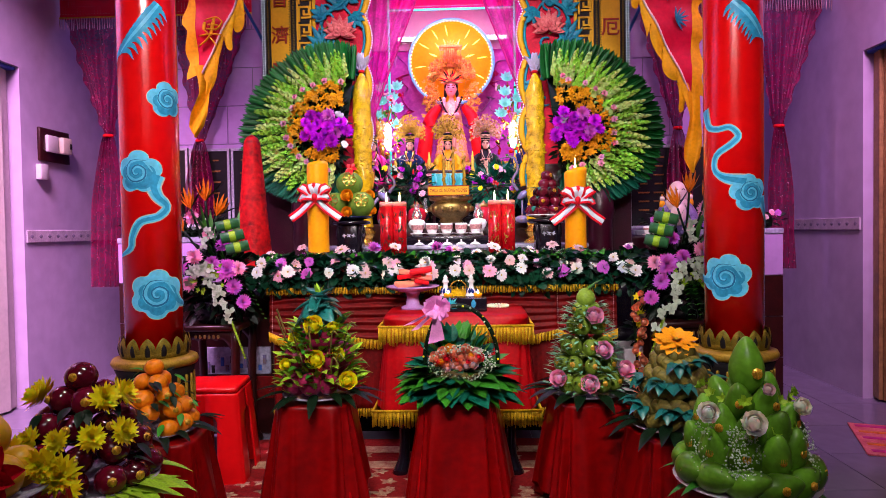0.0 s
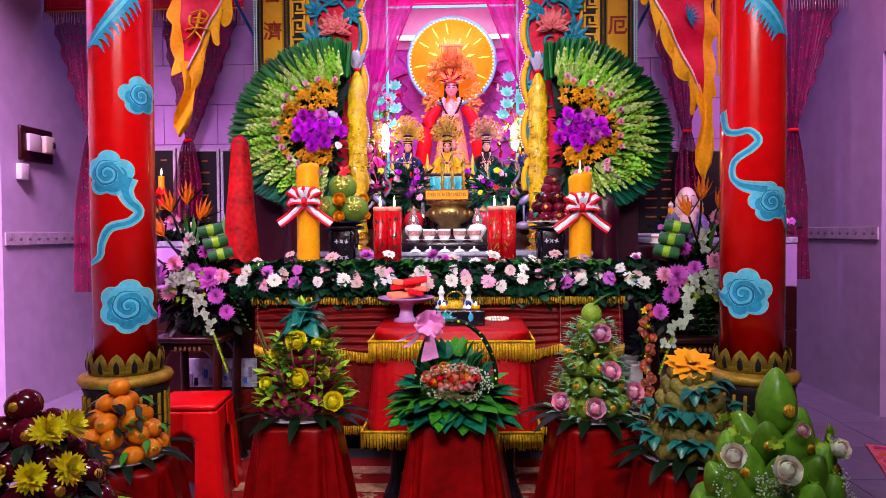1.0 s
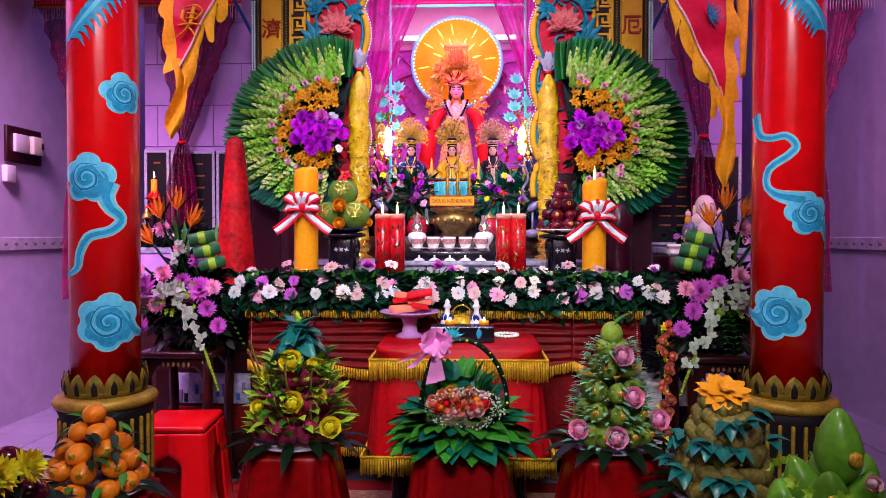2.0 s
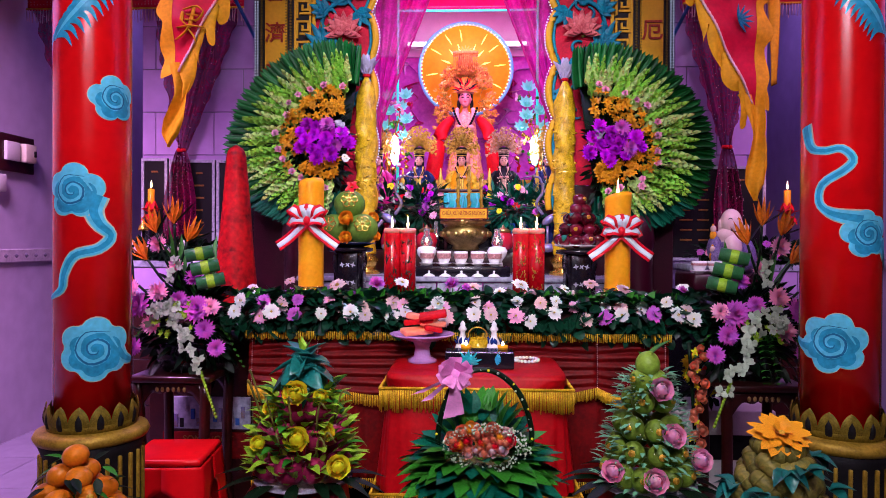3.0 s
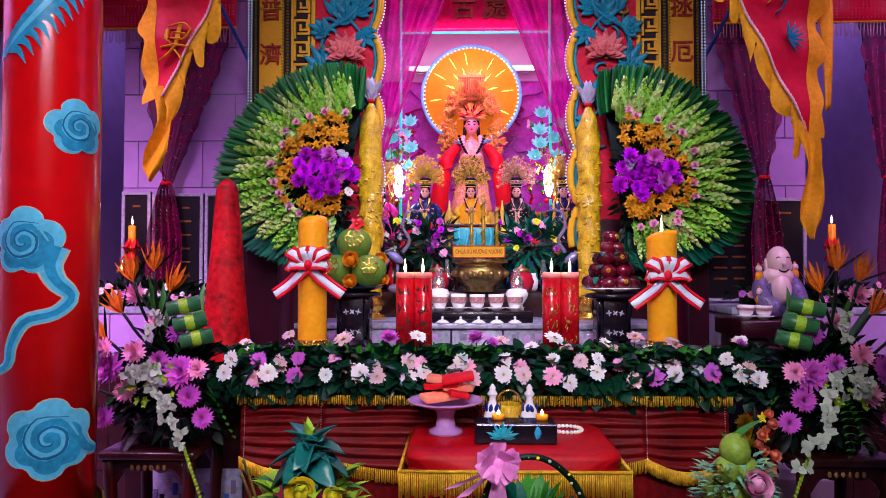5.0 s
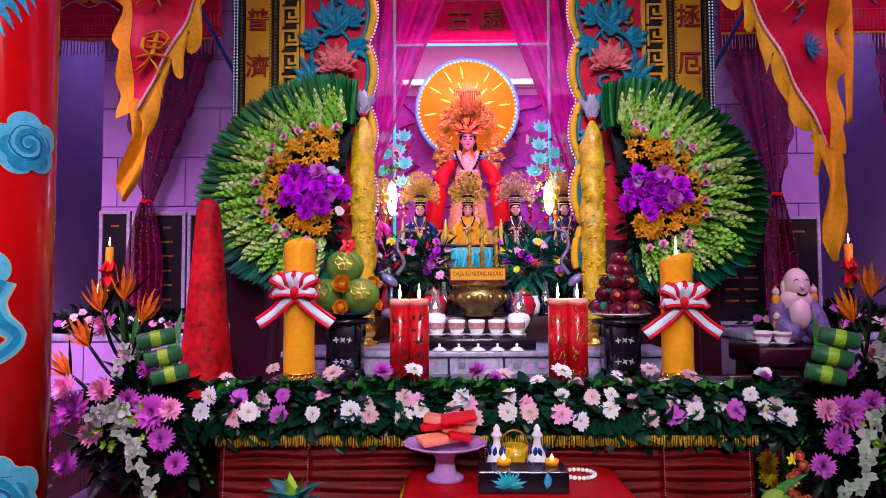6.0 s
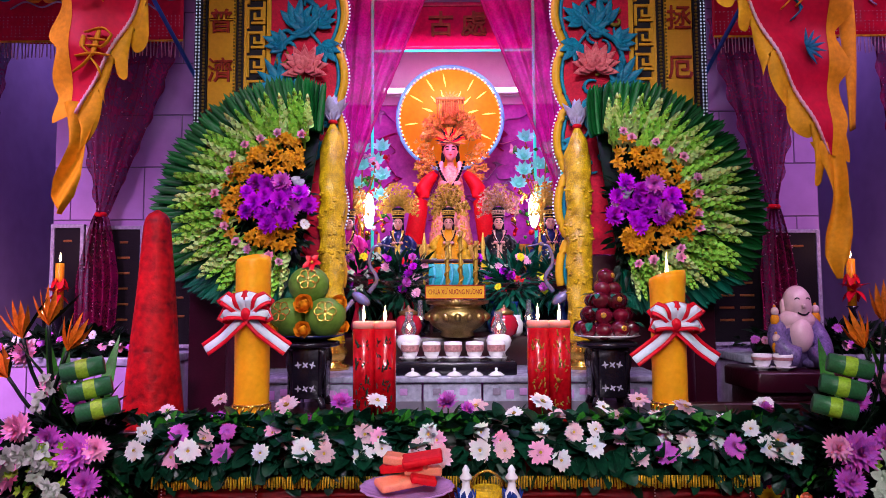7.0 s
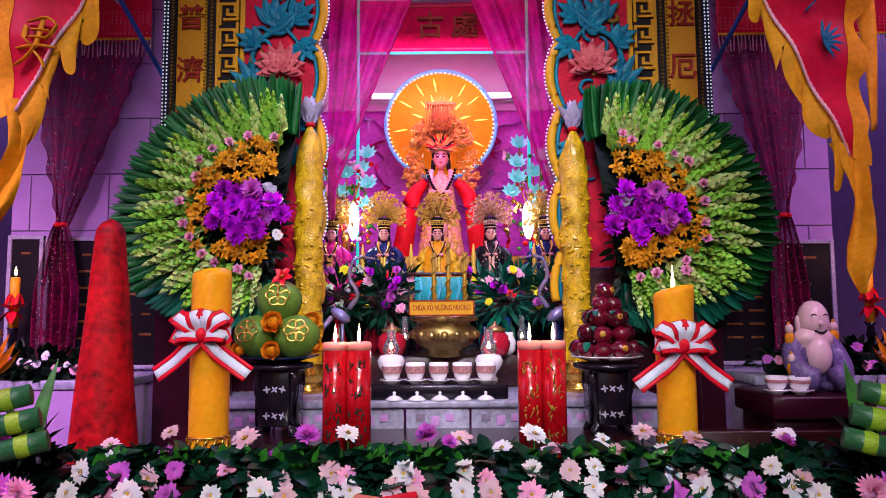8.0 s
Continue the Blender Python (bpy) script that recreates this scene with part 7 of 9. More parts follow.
def heap(name, key, parent, rng, rings, lean, sticker=0.5, tall=True, extra=None):
    """Fruit in rings (radius, count, z), each leaning outwards."""
    out = []
    for r, n, z in rings:
        ph = rng.uniform(0, 6)
        for i in range(n):
            a = ph + 2 * math.pi * i / n + rng.uniform(-0.08, 0.08)
            m = T(r * math.cos(a), r * math.sin(a), z + rng.uniform(-0.006, 0.006)) @ Rz(a + (1.35 if lean > 70 else 0)) @ Ry(radians(lean + rng.uniform(-10, 10))) @ Rz(rng.uniform(0, 6)) @ Matrix.Diagonal((*[rng.uniform(0.92, 1.08)] * 3, 1))
            o = piece(name, FL[key], parent, m)
            out.append((o, a))
            if extra:
                piece("scale_leaf", FL[extra], o)
            if rng.random() < sticker and math.sin(a) < 0.3:
                d = (V(math.cos(a), math.sin(a) - 0.6, 0.25)).normalized()
                rad = max(v.co.x for v in FL[key].vertices) * 0.97
                piece("sticker", FL["sticker"], parent, Matrix.Translation(m.translation + d * rad) @ d.to_track_quat("Z", "Y").to_matrix().to_4x4())
    return out


# dragon fruit
rng = random.Random(31)
t = thing("dragon_fruit_tower", (-0.49, -0.85, 0.484), "tower of dragon fruit with yellow roses and a teal leaf crown", "fruit tower", "fruit offerings")
platter(t, 0.17)
skirt_leaves(t, rng, 16, 0.20, 0.15, key="leaf_dark")
heap("dragon_fruit", "dragon", t, rng, ((0.125, 8, 0.085), (0.10, 7, 0.19), (0.055, 4, 0.285)), 60, 0.35, extra="dragon_scale")
for p, k in (((0.145, -0.12, 0.10), 0.036), ((0.01, -0.135, 0.195), 0.038), ((0.0, -0.11, 0.345), 0.038), ((0.10, -0.11, 0.215), 0.028), ((-0.09, -0.10, 0.29), 0.022), ((0.08, -0.09, 0.33), 0.024), ((-0.13, -0.10, 0.17), 0.024)):
    flower("yellow_rose", "rose_yellow", t, p, k * 1.15, (p[0] * 2, -1, 0.5), p[0] * 20)
for i in range(110):
    a = rng.uniform(2.6, 6.8)
    z = rng.uniform(0.05, 0.36)
    r = 0.19 - 0.3 * max(0, z - 0.1)
    d = V(math.cos(a) + rng.uniform(-0.5, 0.5), math.sin(a), rng.uniform(0.5, 2.2)).normalized()
    piece("green_scale", FL["leaf_lime2" if i % 3 else "leaf"], t, T(r * 0.85 * math.cos(a), r * 0.85 * math.sin(a), z) @ d.to_track_quat("X", "Z").to_matrix().to_4x4() @ Matrix.Diagonal((rng.uniform(0.045, 0.075), rng.uniform(0.07, 0.12), 0.14, 1)))
for k, (n, L, lift, z) in enumerate(((9, 0.10, -20, 0.385), (8, 0.10, 15, 0.40), (8, 0.09, 45, 0.42), (5, 0.08, 75, 0.43))):
    for i in range(n):
        bm = bmesh.new()
        a = 2 * math.pi * i / n + k * 0.5
        leafy(bm, T(0, 0, z) @ Rz(a + rng.uniform(-0.3, 0.3)) @ Ry(-radians(lift + rng.uniform(-15, 15))) @ Matrix.Rotation(rng.uniform(-0.6, 0.6), 4, "X"), L, 0.085, 0.95, 0.7, 7, 0.6)
        part("leaf_loop", bm, M["teal_leaf"], t, "dyed teal folded leaf", solid=0.002)
bm = bmesh.new()
for i in range(3):
    leafy(bm, T(0, 0, 0.44) @ Rz(i * 2.1) @ Ry(-radians(76)), 0.09, 0.035, 0.1, 0.4, 5)
part("top_leaf", bm, M["leaf_lime"], t)
for i in range(10):
    bm = bmesh.new()
    a, z = rng.uniform(3, 6.4), rng.uniform(0.1, 0.3)
    p = V(0.15 * math.cos(a), 0.15 * math.sin(a), z)
    tube(bm, spline([p, p * 1.25 + V(0, 0, 0.04), p * 1.4 + V(0.02, 0, -0.01)], 8), [0.004] * 7 + [0.002, 0.001], 4)
    part("dry_stalk", bm, M["rice"], t)

t.scale = (0.94, 0.94, 0.93)

# basket of flowers
rng = random.Random(32)
t = thing("flower_basket", (0.095, -0.80, 0.482), "leafy flower basket with coral roses, a tall handle and pink bow", "flower basket")
bm = bmesh.new()
lathe(bm, [(0.13, 0), (0.16, 0.03), (0.17, 0.08), (0.14, 0.09)], 28)
part("basket", bm, M["rice"], t)
for ring, (n, r, z, L, lift) in enumerate(((40, 0.13, 0.045, 0.18, -6), (40, 0.13, 0.07, 0.165, 4), (38, 0.125, 0.095, 0.15, 14), (34, 0.115, 0.12, 0.125, 26), (28, 0.10, 0.16, 0.11, 50), (26, 0.085, 0.20, 0.10, 66), (20, 0.06, 0.25, 0.09, 78))):
    for i in range(n):
        a = 2 * math.pi * i / n + rng.uniform(-0.12, 0.12)
        if lift > 40 and math.sin(a) < -0.2:
            continue
        piece("leaf", FL["leaf_blue" if rng.random() < 0.35 else "leaf"], t, T(r * math.cos(a), r * 0.8 * math.sin(a), z + rng.uniform(-.01, .01)) @ Rz(a) @ Ry(-radians(lift + rng.uniform(-8, 8))) @ Matrix.Rotation(rng.uniform(-0.5, 0.5), 4, "X") @ Matrix.Diagonal((L * rng.uniform(0.8, 1.12), L * rng.uniform(1.1, 1.6), L * 0.8, 1)))
for i in range(38):
    a, u = rng.uniform(0, 6.28), math.sqrt(rng.random())
    x, z = 0.105 * u * math.cos(a), 0.185 + 0.05 * u * math.sin(a) + 0.012 * rng.random()
    flower("coral_rose", ("rose_coral", "rose_coral", "rose_blush", "rose_coral", "rose_amber", "rose_red")[i % 6], t, (x, -0.15 + 0.35 * (z - 0.185), z + 0.01), rng.uniform(0.017, 0.026), (x * 3, -1, 0.55), i)
bm = bmesh.new()
for i in range(420):
    a, u = rng.uniform(0, 6.28), math.sqrt(rng.uniform(0.5, 1.15))
    ball(bm, (0.135 * u * math.cos(a) + 0.02, -0.16 + rng.uniform(-.01, .03), 0.175 + 0.075 * u * math.sin(a)), rng.uniform(0.002, 0.005), 5, 3)
stuff(part("baby_breath", bm, M["white_orchid"], t, "tiny white filler blossoms"))
bm = bmesh.new()
tube(bm, spline([(-0.145, 0, 0.06), (-0.14, -0.01, 0.22), (-0.08, -0.02, 0.38), (0.03, -0.02, 0.415), (0.13, -0.01, 0.34), (0.18, 0, 0.2), (0.17, 0, 0.06)], 40), 0.010, 8)
hd = part("handle", bm, M["leaf_dark"], t, "leaf-wrapped handle")
for i in range(24):
    bm = bmesh.new()
    p = spline([(-0.145, 0, 0.06), (-0.14, -0.01, 0.22), (-0.08, -0.02, 0.38), (0.03, -0.02, 0.415), (0.13, -0.01, 0.34), (0.18, 0, 0.2), (0.17, 0, 0.06)], 24)[i]
    ball(bm, p + V(rng.uniform(-.008, .008), -0.012, 0), rng.uniform(0.002, 0.006), 6, 4)
    part("blossom", bm, M["white_orchid"] if i % 3 else M["yellow_fl"], hd)
bow = piece("bow", mesh_of("bow", bmesh_knot(0.0), M["pink_ribbon"]), t, T(-0.085, -0.05, 0.41), "shiny pink ribbon bow")
for i in range(12):
    a = 2 * math.pi * i / 12
    L = 0.055 + 0.014 * (i % 3)
    out = (-0.25, -0.75, -1.6)[i % 3]
    bm = bmesh.new()

    def f(u, v, a=a, L=L, out=out):
        k = math.sin(math.pi * v)
        d = V(math.cos(a), out, 0.85 * math.sin(a) + 0.15).normalized() * 1.1
        return d * L * (1 - abs(2 * v - 1) ** 2) + V(-math.sin(a), 0, math.cos(a)) * (0.015 * (2 * u - 1) * (0.3 + k) + 0.020 * (2 * v - 1) * k)
    grid(bm, f, 4, 12)
    part("loop", bm, M["pink_ribbon"], bow)
for dx, dz, w in ((-0.13, -0.075, 0.02), (-0.02, -0.16, 0.02), (0.012, -0.15, 0.018), (-0.10, -0.10, 0.016)):
    bm = bmesh.new()
    grid(bm, lambda u, v, dx=dx, dz=dz, w=w: V(dx * v + w * (2 * u - 1) * (0.4 + 0.7 * v), -0.02 - 0.012 * math.sin(5 * v), dz * v + 0.25 * w * (2 * u - 1) * v), 3, 14)
    part("ribbon_tail", bm, M["pink_ribbon"], bow)

t.scale = (0.96, 0.96, 0.92)

# guava
rng = random.Random(33)
t = thing("guava_tower", (0.64, -0.85, 0.484), "tower of green guavas with pink roses and leafy sprigs", "fruit tower", "fruit offerings")
platter(t, 0.165)
skirt_leaves(t, rng, 18, 0.20, 0.17, key="leaf_dark")
heap("guava", "guava", t, rng, ((0.125, 10, 0.075), (0.105, 8, 0.155), (0.08, 6, 0.235), (0.055, 4, 0.315), (0.025, 2, 0.385), (0.0, 1, 0.44)), 25, 0.7)
for p, k in (((-0.14, -0.11, 0.10), 0.034), ((-0.015, -0.16, 0.085), 0.037), ((0.15, -0.09, 0.135), 0.035), ((0.05, -0.125, 0.225), 0.036), ((0.02, -0.09, 0.37), 0.036)):
    flower("pink_rose", "rose_pink", t, p, k * 1.12, (p[0] * 2, -1, 0.45), p[0] * 20)
bm = bmesh.new()
for i in range(420):
    a = rng.uniform(0, 6.28)
    z = rng.uniform(0.04, 0.42)
    r = 0.16 - 0.27 * max(0, z - 0.06)
    d = V(math.cos(a), math.sin(a), rng.uniform(-0.1, 0.7)).normalized()
    leafy(bm, T(r * math.cos(a), r * math.sin(a), z) @ d.to_track_quat("X", "Z").to_matrix().to_4x4(), rng.uniform(0.03, 0.055), 0.018, 0.2, 0.2, 3)
stuff(part("sprig_filler", bm, M["leaf_bluepale"], t))
bm = bmesh.new()
for i in range(120):
    a, z = rng.uniform(0, 6.28), rng.uniform(0.12, 0.42)
    r = 0.185 - 0.3 * max(0, z - 0.08)
    ball(bm, (r * math.cos(a), r * math.sin(a), z), 0.0026, 4, 3)
stuff(part("tiny_blossoms", bm, M["white_orchid"], t))
bm = bmesh.new()
leafy(bm, T(-0.01, 0, 0.45) @ Ry(-radians(52)), 0.12, 0.05, 0.2, 0.4, 6)
leafy(bm, T(0.0, 0, 0.45) @ Rz(2) @ Ry(-radians(40)), 0.06, 0.03, 0.2, 0.4, 6)
part("top_leaf", bm, M["leaf"], t)

t.scale = (0.94, 0.94, 0.93)

# leaf-wrapped cakes
rng = random.Random(34)
t = thing("wrapped_cake_tower", (0.905, -1.2, 0.442), "stack of leaf-wrapped cakes with teal bows under an orange gerbera", "food offering", "fruit offerings")
platter(t, 0.16)
skirt_leaves(t, rng, 18, 0.20, 0.15, key="leaf_dark")
bm = bmesh.new()
lathe(bm, [(0.012, -0.045), (0.024, -0.035), (0.027, 0), (0.024, 0.035), (0.012, 0.045)], 10)
for z in (-0.02, 0.02):
    lathe(bm, [(0.0268, z - 0.003), (0.0285, z), (0.0268, z + 0.003)], 10, cap=False)
cake = mesh_of("cake", bm, M["rice"])
for r, n, z in ((0.125, 13, 0.055), (0.115, 12, 0.105), (0.10, 10, 0.155), (0.085, 9, 0.205), (0.065, 7, 0.25), (0.045, 5, 0.29)):
    for i in range(n):
        a = 2 * math.pi * i / n + z * 9
        piece("cake", cake, t, T(r * math.cos(a), r * math.sin(a), z) @ Rz(a + math.pi / 2) @ Ry(math.pi / 2 + rng.choice((-1, 1)) * rng.uniform(0.1, 0.75)))
for i in range(15):
    a, z = rng.uniform(2.6, 6.8), rng.choice((0.1, 0.19, 0.26))
    r = 0.17 - 0.25 * z
    bm = bmesh.new()
    for k in (-1, 0, 1):
        leafy(bm, T(r * math.cos(a), r * math.sin(a), z) @ Rz(a + 0.9 * k) @ Ry(rng.uniform(-0.6, 0.5)), 0.06, 0.045, 0.4, 0.5, 4)
    part("leaf_bow", bm, M["teal_leaf"], t, "dyed teal folded leaf")
flower("gerbera", "daisy_amber", t, (0, -0.01, 0.325), 0.085, (0, -0.55, 1), 0, 0.75, "orange gerbera bloom")

# green mangoes
rng = random.Random(35)
t = thing("mango_tower", (0.89, -1.87, 0.482), "tall heap of green mangoes with cream roses and gold stickers", "fruit tower", "fruit offerings")
platter(t, 0.20, "white_china")
heap("mango", "mango", t, rng, ((0.165, 12, 0.06),), 74, 0.6)
heap("mango", "mango", t, rng, ((0.125, 10, 0.12), (0.10, 8, 0.185), (0.062, 5, 0.25)), 20, 0.7)
piece("mango", FL["mango"], t, T(0.0, -0.01, 0.345) @ Rz(0.4) @ Matrix.Diagonal((1.15, 1.15, 1.2, 1)))
piece("sticker", FL["sticker"], t, T(0.01, -0.061, 0.335) @ Matrix.Rotation(radians(80), 4, "X") @ Matrix.Diagonal((1.3, 1.3, 1, 1)))
for p, k in (((-0.045, -0.165, 0.225), 0.034), ((-0.145, -0.11, 0.24), 0.030), ((0.125, -0.07, 0.245), 0.026)):
    flower("cream_rose", "rose_white", t, p, k, (p[0] * 2, -1, 0.5), p[0] * 20)
flower("pink_rose", "rose_blush", t, (0.02, -0.105, 0.30), 0.018, (0, -1, 0.5))
for i in range(34):
    a = rng.uniform(0, 6.28)
    p = (0.125 * math.cos(a), 0.125 * math.sin(a), rng.choice((0.19, 0.27, 0.28)))
    flower("green_button", "orchid_lime", t, p, rng.uniform(0.018, 0.028), (math.cos(a), math.sin(a), 0.6), i)
bm = bmesh.new()
for i in range(420):
    a = rng.choice((4.2, 4.4, 5.6, 3.6, 4.3)) + rng.uniform(-0.18, 0.18)
    z = rng.uniform(0.07, 0.21)
    ball(bm, ((0.20 - 0.3 * (z - 0.06)) * math.cos(a) + rng.uniform(-0.006, 0.006), (0.20 - 0.3 * (z - 0.06)) * math.sin(a), z), rng.uniform(0.0016, 0.0034), 5, 3)
stuff(part("tiny_blossoms", bm, M["white_orchid"], t))
skirt_leaves(t, rng, 12, 0.22, 0.10, 0.02, "leaf")

t.scale = (0.93, 0.93, 0.95)

# oranges
rng = random.Random(36)
t = thing("orange_pyramid", (-1.0, -1.3, 0.467), "pyramid of oranges with dark leaves on a platter", "fruit tower", "fruit offerings")
platter(t, 0.175)
skirt_leaves(t, rng, 18, 0.22, 0.13, key="leaf_dark")
heap("orange", "orange", t, rng, ((0.138, 10, 0.05), (0.112, 8, 0.108), (0.082, 6, 0.165), (0.045, 3, 0.222), (0.0, 1, 0.272)), 20, 0.6)
for i in range(46):
    a, z = rng.uniform(0, 6.28), rng.uniform(0.05, 0.26)
    r = 0.165 - 0.42 * max(0, z - 0.05)
    piece("leaf", FL["leaf_dark" if i % 2 else "leaf"], t, T(r * math.cos(a), r * math.sin(a), z) @ Rz(a + rng.uniform(-1, 1)) @ Ry(rng.uniform(-0.5, 0.7)) @ Matrix.Diagonal((0.06, 0.065, 0.06, 1)))

t.scale = (0.87, 0.87, 0.87)

# dark red fruit with yellow blooms
rng = random.Random(37)
t = thing("red_fruit_pyramid", (-0.915, -1.9, 0.497), "pyramid of glossy dark red fruit with yellow chrysanthemums", "fruit tower", "fruit offerings")
platter(t, 0.19)
skirt_leaves(t, rng, 16, 0.22, 0.14, key="leaf_lime2")
heap("red_fruit", "plum", t, rng, ((0.158, 11, 0.052), (0.13, 9, 0.118), (0.095, 7, 0.185), (0.052, 4, 0.25), (0.01, 1, 0.31)), 20, 0.85)
for i in range(13):
    a = 2.9 + 3.6 * ((i * 0.382) % 1.0)
    z = (0.04, 0.15, 0.24)[i % 3]
    r = 0.195 - 0.42 * max(0, z - 0.04)
    flower("yellow_mum", "mum_yellow", t, (r * math.cos(a), r * math.sin(a), z + 0.02), rng.uniform(0.034, 0.046), (math.cos(a), math.sin(a), 0.5), i)
for i in range(46):
    a, z = rng.uniform(0, 6.28), rng.uniform(0.05, 0.26)
    r = 0.18 - 0.42 * max(0, z - 0.05)
    piece("leaf", FL["leaf_dark"], t, T(r * math.cos(a), r * math.sin(a), z) @ Rz(a + rng.uniform(-1, 1)) @ Ry(rng.uniform(-0.5, 0.7)) @ Matrix.Diagonal((0.06, 0.065, 0.06, 1)))

for k in range(7):
    bm = bmesh.new()
    leafy(bm, T(0.12, -0.06, 0.02) @ Rz(radians(-62 + 17 * k)) @ Ry(-0.05), 0.20 - 0.012 * abs(k - 3), 0.06, 0.10, 0.25, 6)
    part("leaf_lobe", bm, M["leaf_lime"], t, "broad lobed green leaf")

# nearest offering, only its edge seen
rng = random.Random(38)
t = thing("fruit_plate", (-0.89, -2.37, 0.642), "plate of yellow fruit with a red ribbon rosette", "fruit plate", "fruit offerings")
platter(t, 0.15)
heap("yellow_fruit", "yellow_fruit", t, rng, ((0.085, 6, 0.06), (0.05, 3, 0.135)), 15, 0.4)
for i in range(5):
    flower("yellow_mum", "mum_yellow", t, (0.13 * math.cos(i * 1.2 - 2), 0.13 * math.sin(i * 1.2 - 2), 0.06), 0.04, (0.3, -1, 0.5), i)
flower("red_rosette", "carnation_red", t, (0.085, -0.07, 0.07), 0.085, (0.4, -1, 0.5))
flower("yellow_mum", "mum_yellow", t, (0.15, 0.06, 0.03), 0.05, (0.4, -0.8, 0.7))


# ---- fruit dishes on dark stands, behind the candles ----
def dish_stand(x, y, top):
    s = thing("dish_stand", (x, y, 0.98), "black lacquer dish stand with pearl inlay", "stand", "dish stands")
    h = top - 0.98
    bm = bmesh.new()
    lathe(bm, [(0.10, h - 0.03), (0.13, h - 0.022), (0.13, h - 0.006), (0.10, h)], 28)
    part("top", bm, M["black_wood"], s)
    for i in range(4):
        a = math.pi / 4 + i * math.pi / 2
        bm = bmesh.new()
        tube(bm, spline([(0.085 * math.cos(a), 0.085 * math.sin(a), h - 0.02), (0.10 * math.cos(a), 0.10 * math.sin(a), h * 0.7), (0.075 * math.cos(a), 0.075 * math.sin(a), h * 0.3), (0.10 * math.cos(a), 0.10 * math.sin(a), 0)], 12), 0.016, 8)
        part("leg", bm, M["black_wood"], s)
    for i in range(4):
        a = i * math.pi / 2
        bm = bmesh.new()
        box(bm, (0, -0.078, h * 0.55), (0.11, 0.008, h * 0.8), 0.003)
        pn = part("panel", bm, M["black_wood"], s, m=Rz(a))
        for k in range(6):
            bm = bmesh.new()
            for j in range(4):
                leafy(bm, T(-0.03 + 0.03 * (k % 3), -0.084, h * (0.3 + 0.35 * (k // 3))) @ Ry(j * 1.57 + k) @ Matrix.Rotation(radians(90), 4, "X"), 0.016, 0.008, 0, 0.1, 3)
            part("inlay", bm, M["pearl"], pn)


dish_stand(-0.62, 0.75, 1.262)
dish_stand(0.67, 0.75, 1.255)
rng = random.Random(41)
t = thing("pomelo_dish", (-0.62, 0.75, 1.262), "dish of green pomelos with gold flower ornaments and orange roses", "fruit dish")
platter(t, 0.15, "navy")
for p in ((-0.085, -0.03, 0.10), (0.08, -0.06, 0.10), (0.0, 0.08, 0.10), (0.0, -0.02, 0.235)):
    o = piece("pomelo", FL["pomelo"], t, T(*p))
    d = V(0.15 if p[0] >= 0 else -0.25, -1, 0.35).normalized()
    bm = bmesh.new()
    for i in range(6):
        aa = i * math.pi / 3
        tube(bm, [(0.028 * math.cos(aa) + 0.017 * math.cos(k * math.pi / 6), 0.028 * math.sin(aa) + 0.017 * math.sin(k * math.pi / 6), 0.003) for k in range(13)], 0.0026, 4)
    ball(bm, (0, 0, 0.004), 0.008, 8, 5)
    part("gold_flower", bm, M["gold_metal"], t, "gold wire flower ornament", m=Matrix.Translation(Vector(p) + d * 0.083) @ d.to_track_quat("Z", "Y").to_matrix().to_4x4())
for p, k in (((0.0, -0.12, 0.155), 0.042), ((0.0, -0.14, 0.05), 0.036), ((0.135, -0.05, 0.16), 0.034), ((0.15, -0.06, 0.06), 0.03), ((-0.14, -0.08, 0.05), 0.03)):
    flower("orange_rose", "rose_amber", t, p, k, (p[0] * 2, -1, 0.3), p[0] * 30)
flower("red_flower", "orchid_red", t, (0.02, -0.06, 0.335), 0.045, (0, -1, 0.5), 0, 0.8)
t = thing("apple_dish", (0.67, 0.75, 1.255), "dish of dark red apples piled in a pyramid with leaves", "fruit dish")
platter(t, 0.14, "white_china")
heap("apple", "apple", t, rng, ((0.105, 9, 0.05), (0.08, 7, 0.11), (0.055, 5, 0.17), (0.03, 3, 0.225), (0.0, 1, 0.28)), 10, 0.2)
for i in range(26):
    a, z = rng.uniform(2.8, 6.6), rng.choice((0.08, 0.14, 0.2))
    r = 0.135 - 0.33 * max(0, z - 0.05)
    piece("leaf", FL["leaf_blue"], t, T(r * math.cos(a), r * math.sin(a), z) @ Rz(a + rng.uniform(-1, 1)) @ Ry(rng.uniform(-0.4, 0.8)) @ Matrix.Diagonal((0.045, 0.06, 0.05, 1)))

# ---- tinsel cone ----
sd = thing("side_stand", (-1.20, 0.52, 0), "plain dark wooden stand beside the altar", "stand")
bm = bmesh.new()
box(bm, (0, 0, 0.93), (0.30, 0.28, 0.03), 0.006)
part("top", bm, M["dark_wood"], sd)
for sx in (-1, 1):
    for sy in (-1, 1):
        bm = bmesh.new()
        box(bm, (sx * 0.12, sy * 0.11, 0.458), (0.035, 0.035, 0.915), 0.005)
        part("leg", bm, M["dark_wood"], sd)
c = thing("tinsel_cone", (-1.195, 0.52, 0.945), "tall blunt cone covered in mottled red velvet", "cone")
bm = bmesh.new()


def cone_f(u, v):
    a = 2 * math.pi * u
    r = (0.118 - 0.072 * v) * (1 + 0.02 * math.sin(5 * a + 9 * v)) if v < 0.93 else (0.118 - 0.072 * v) * math.sqrt(max(0.0, 1 - ((v - 0.93) / 0.0705) ** 2))
    return V(r * math.cos(a), r * math.sin(a), 0.86 * v)


grid(bm, cone_f, 40, 50, True)
part("cone", bm, M["red_cone"], c)


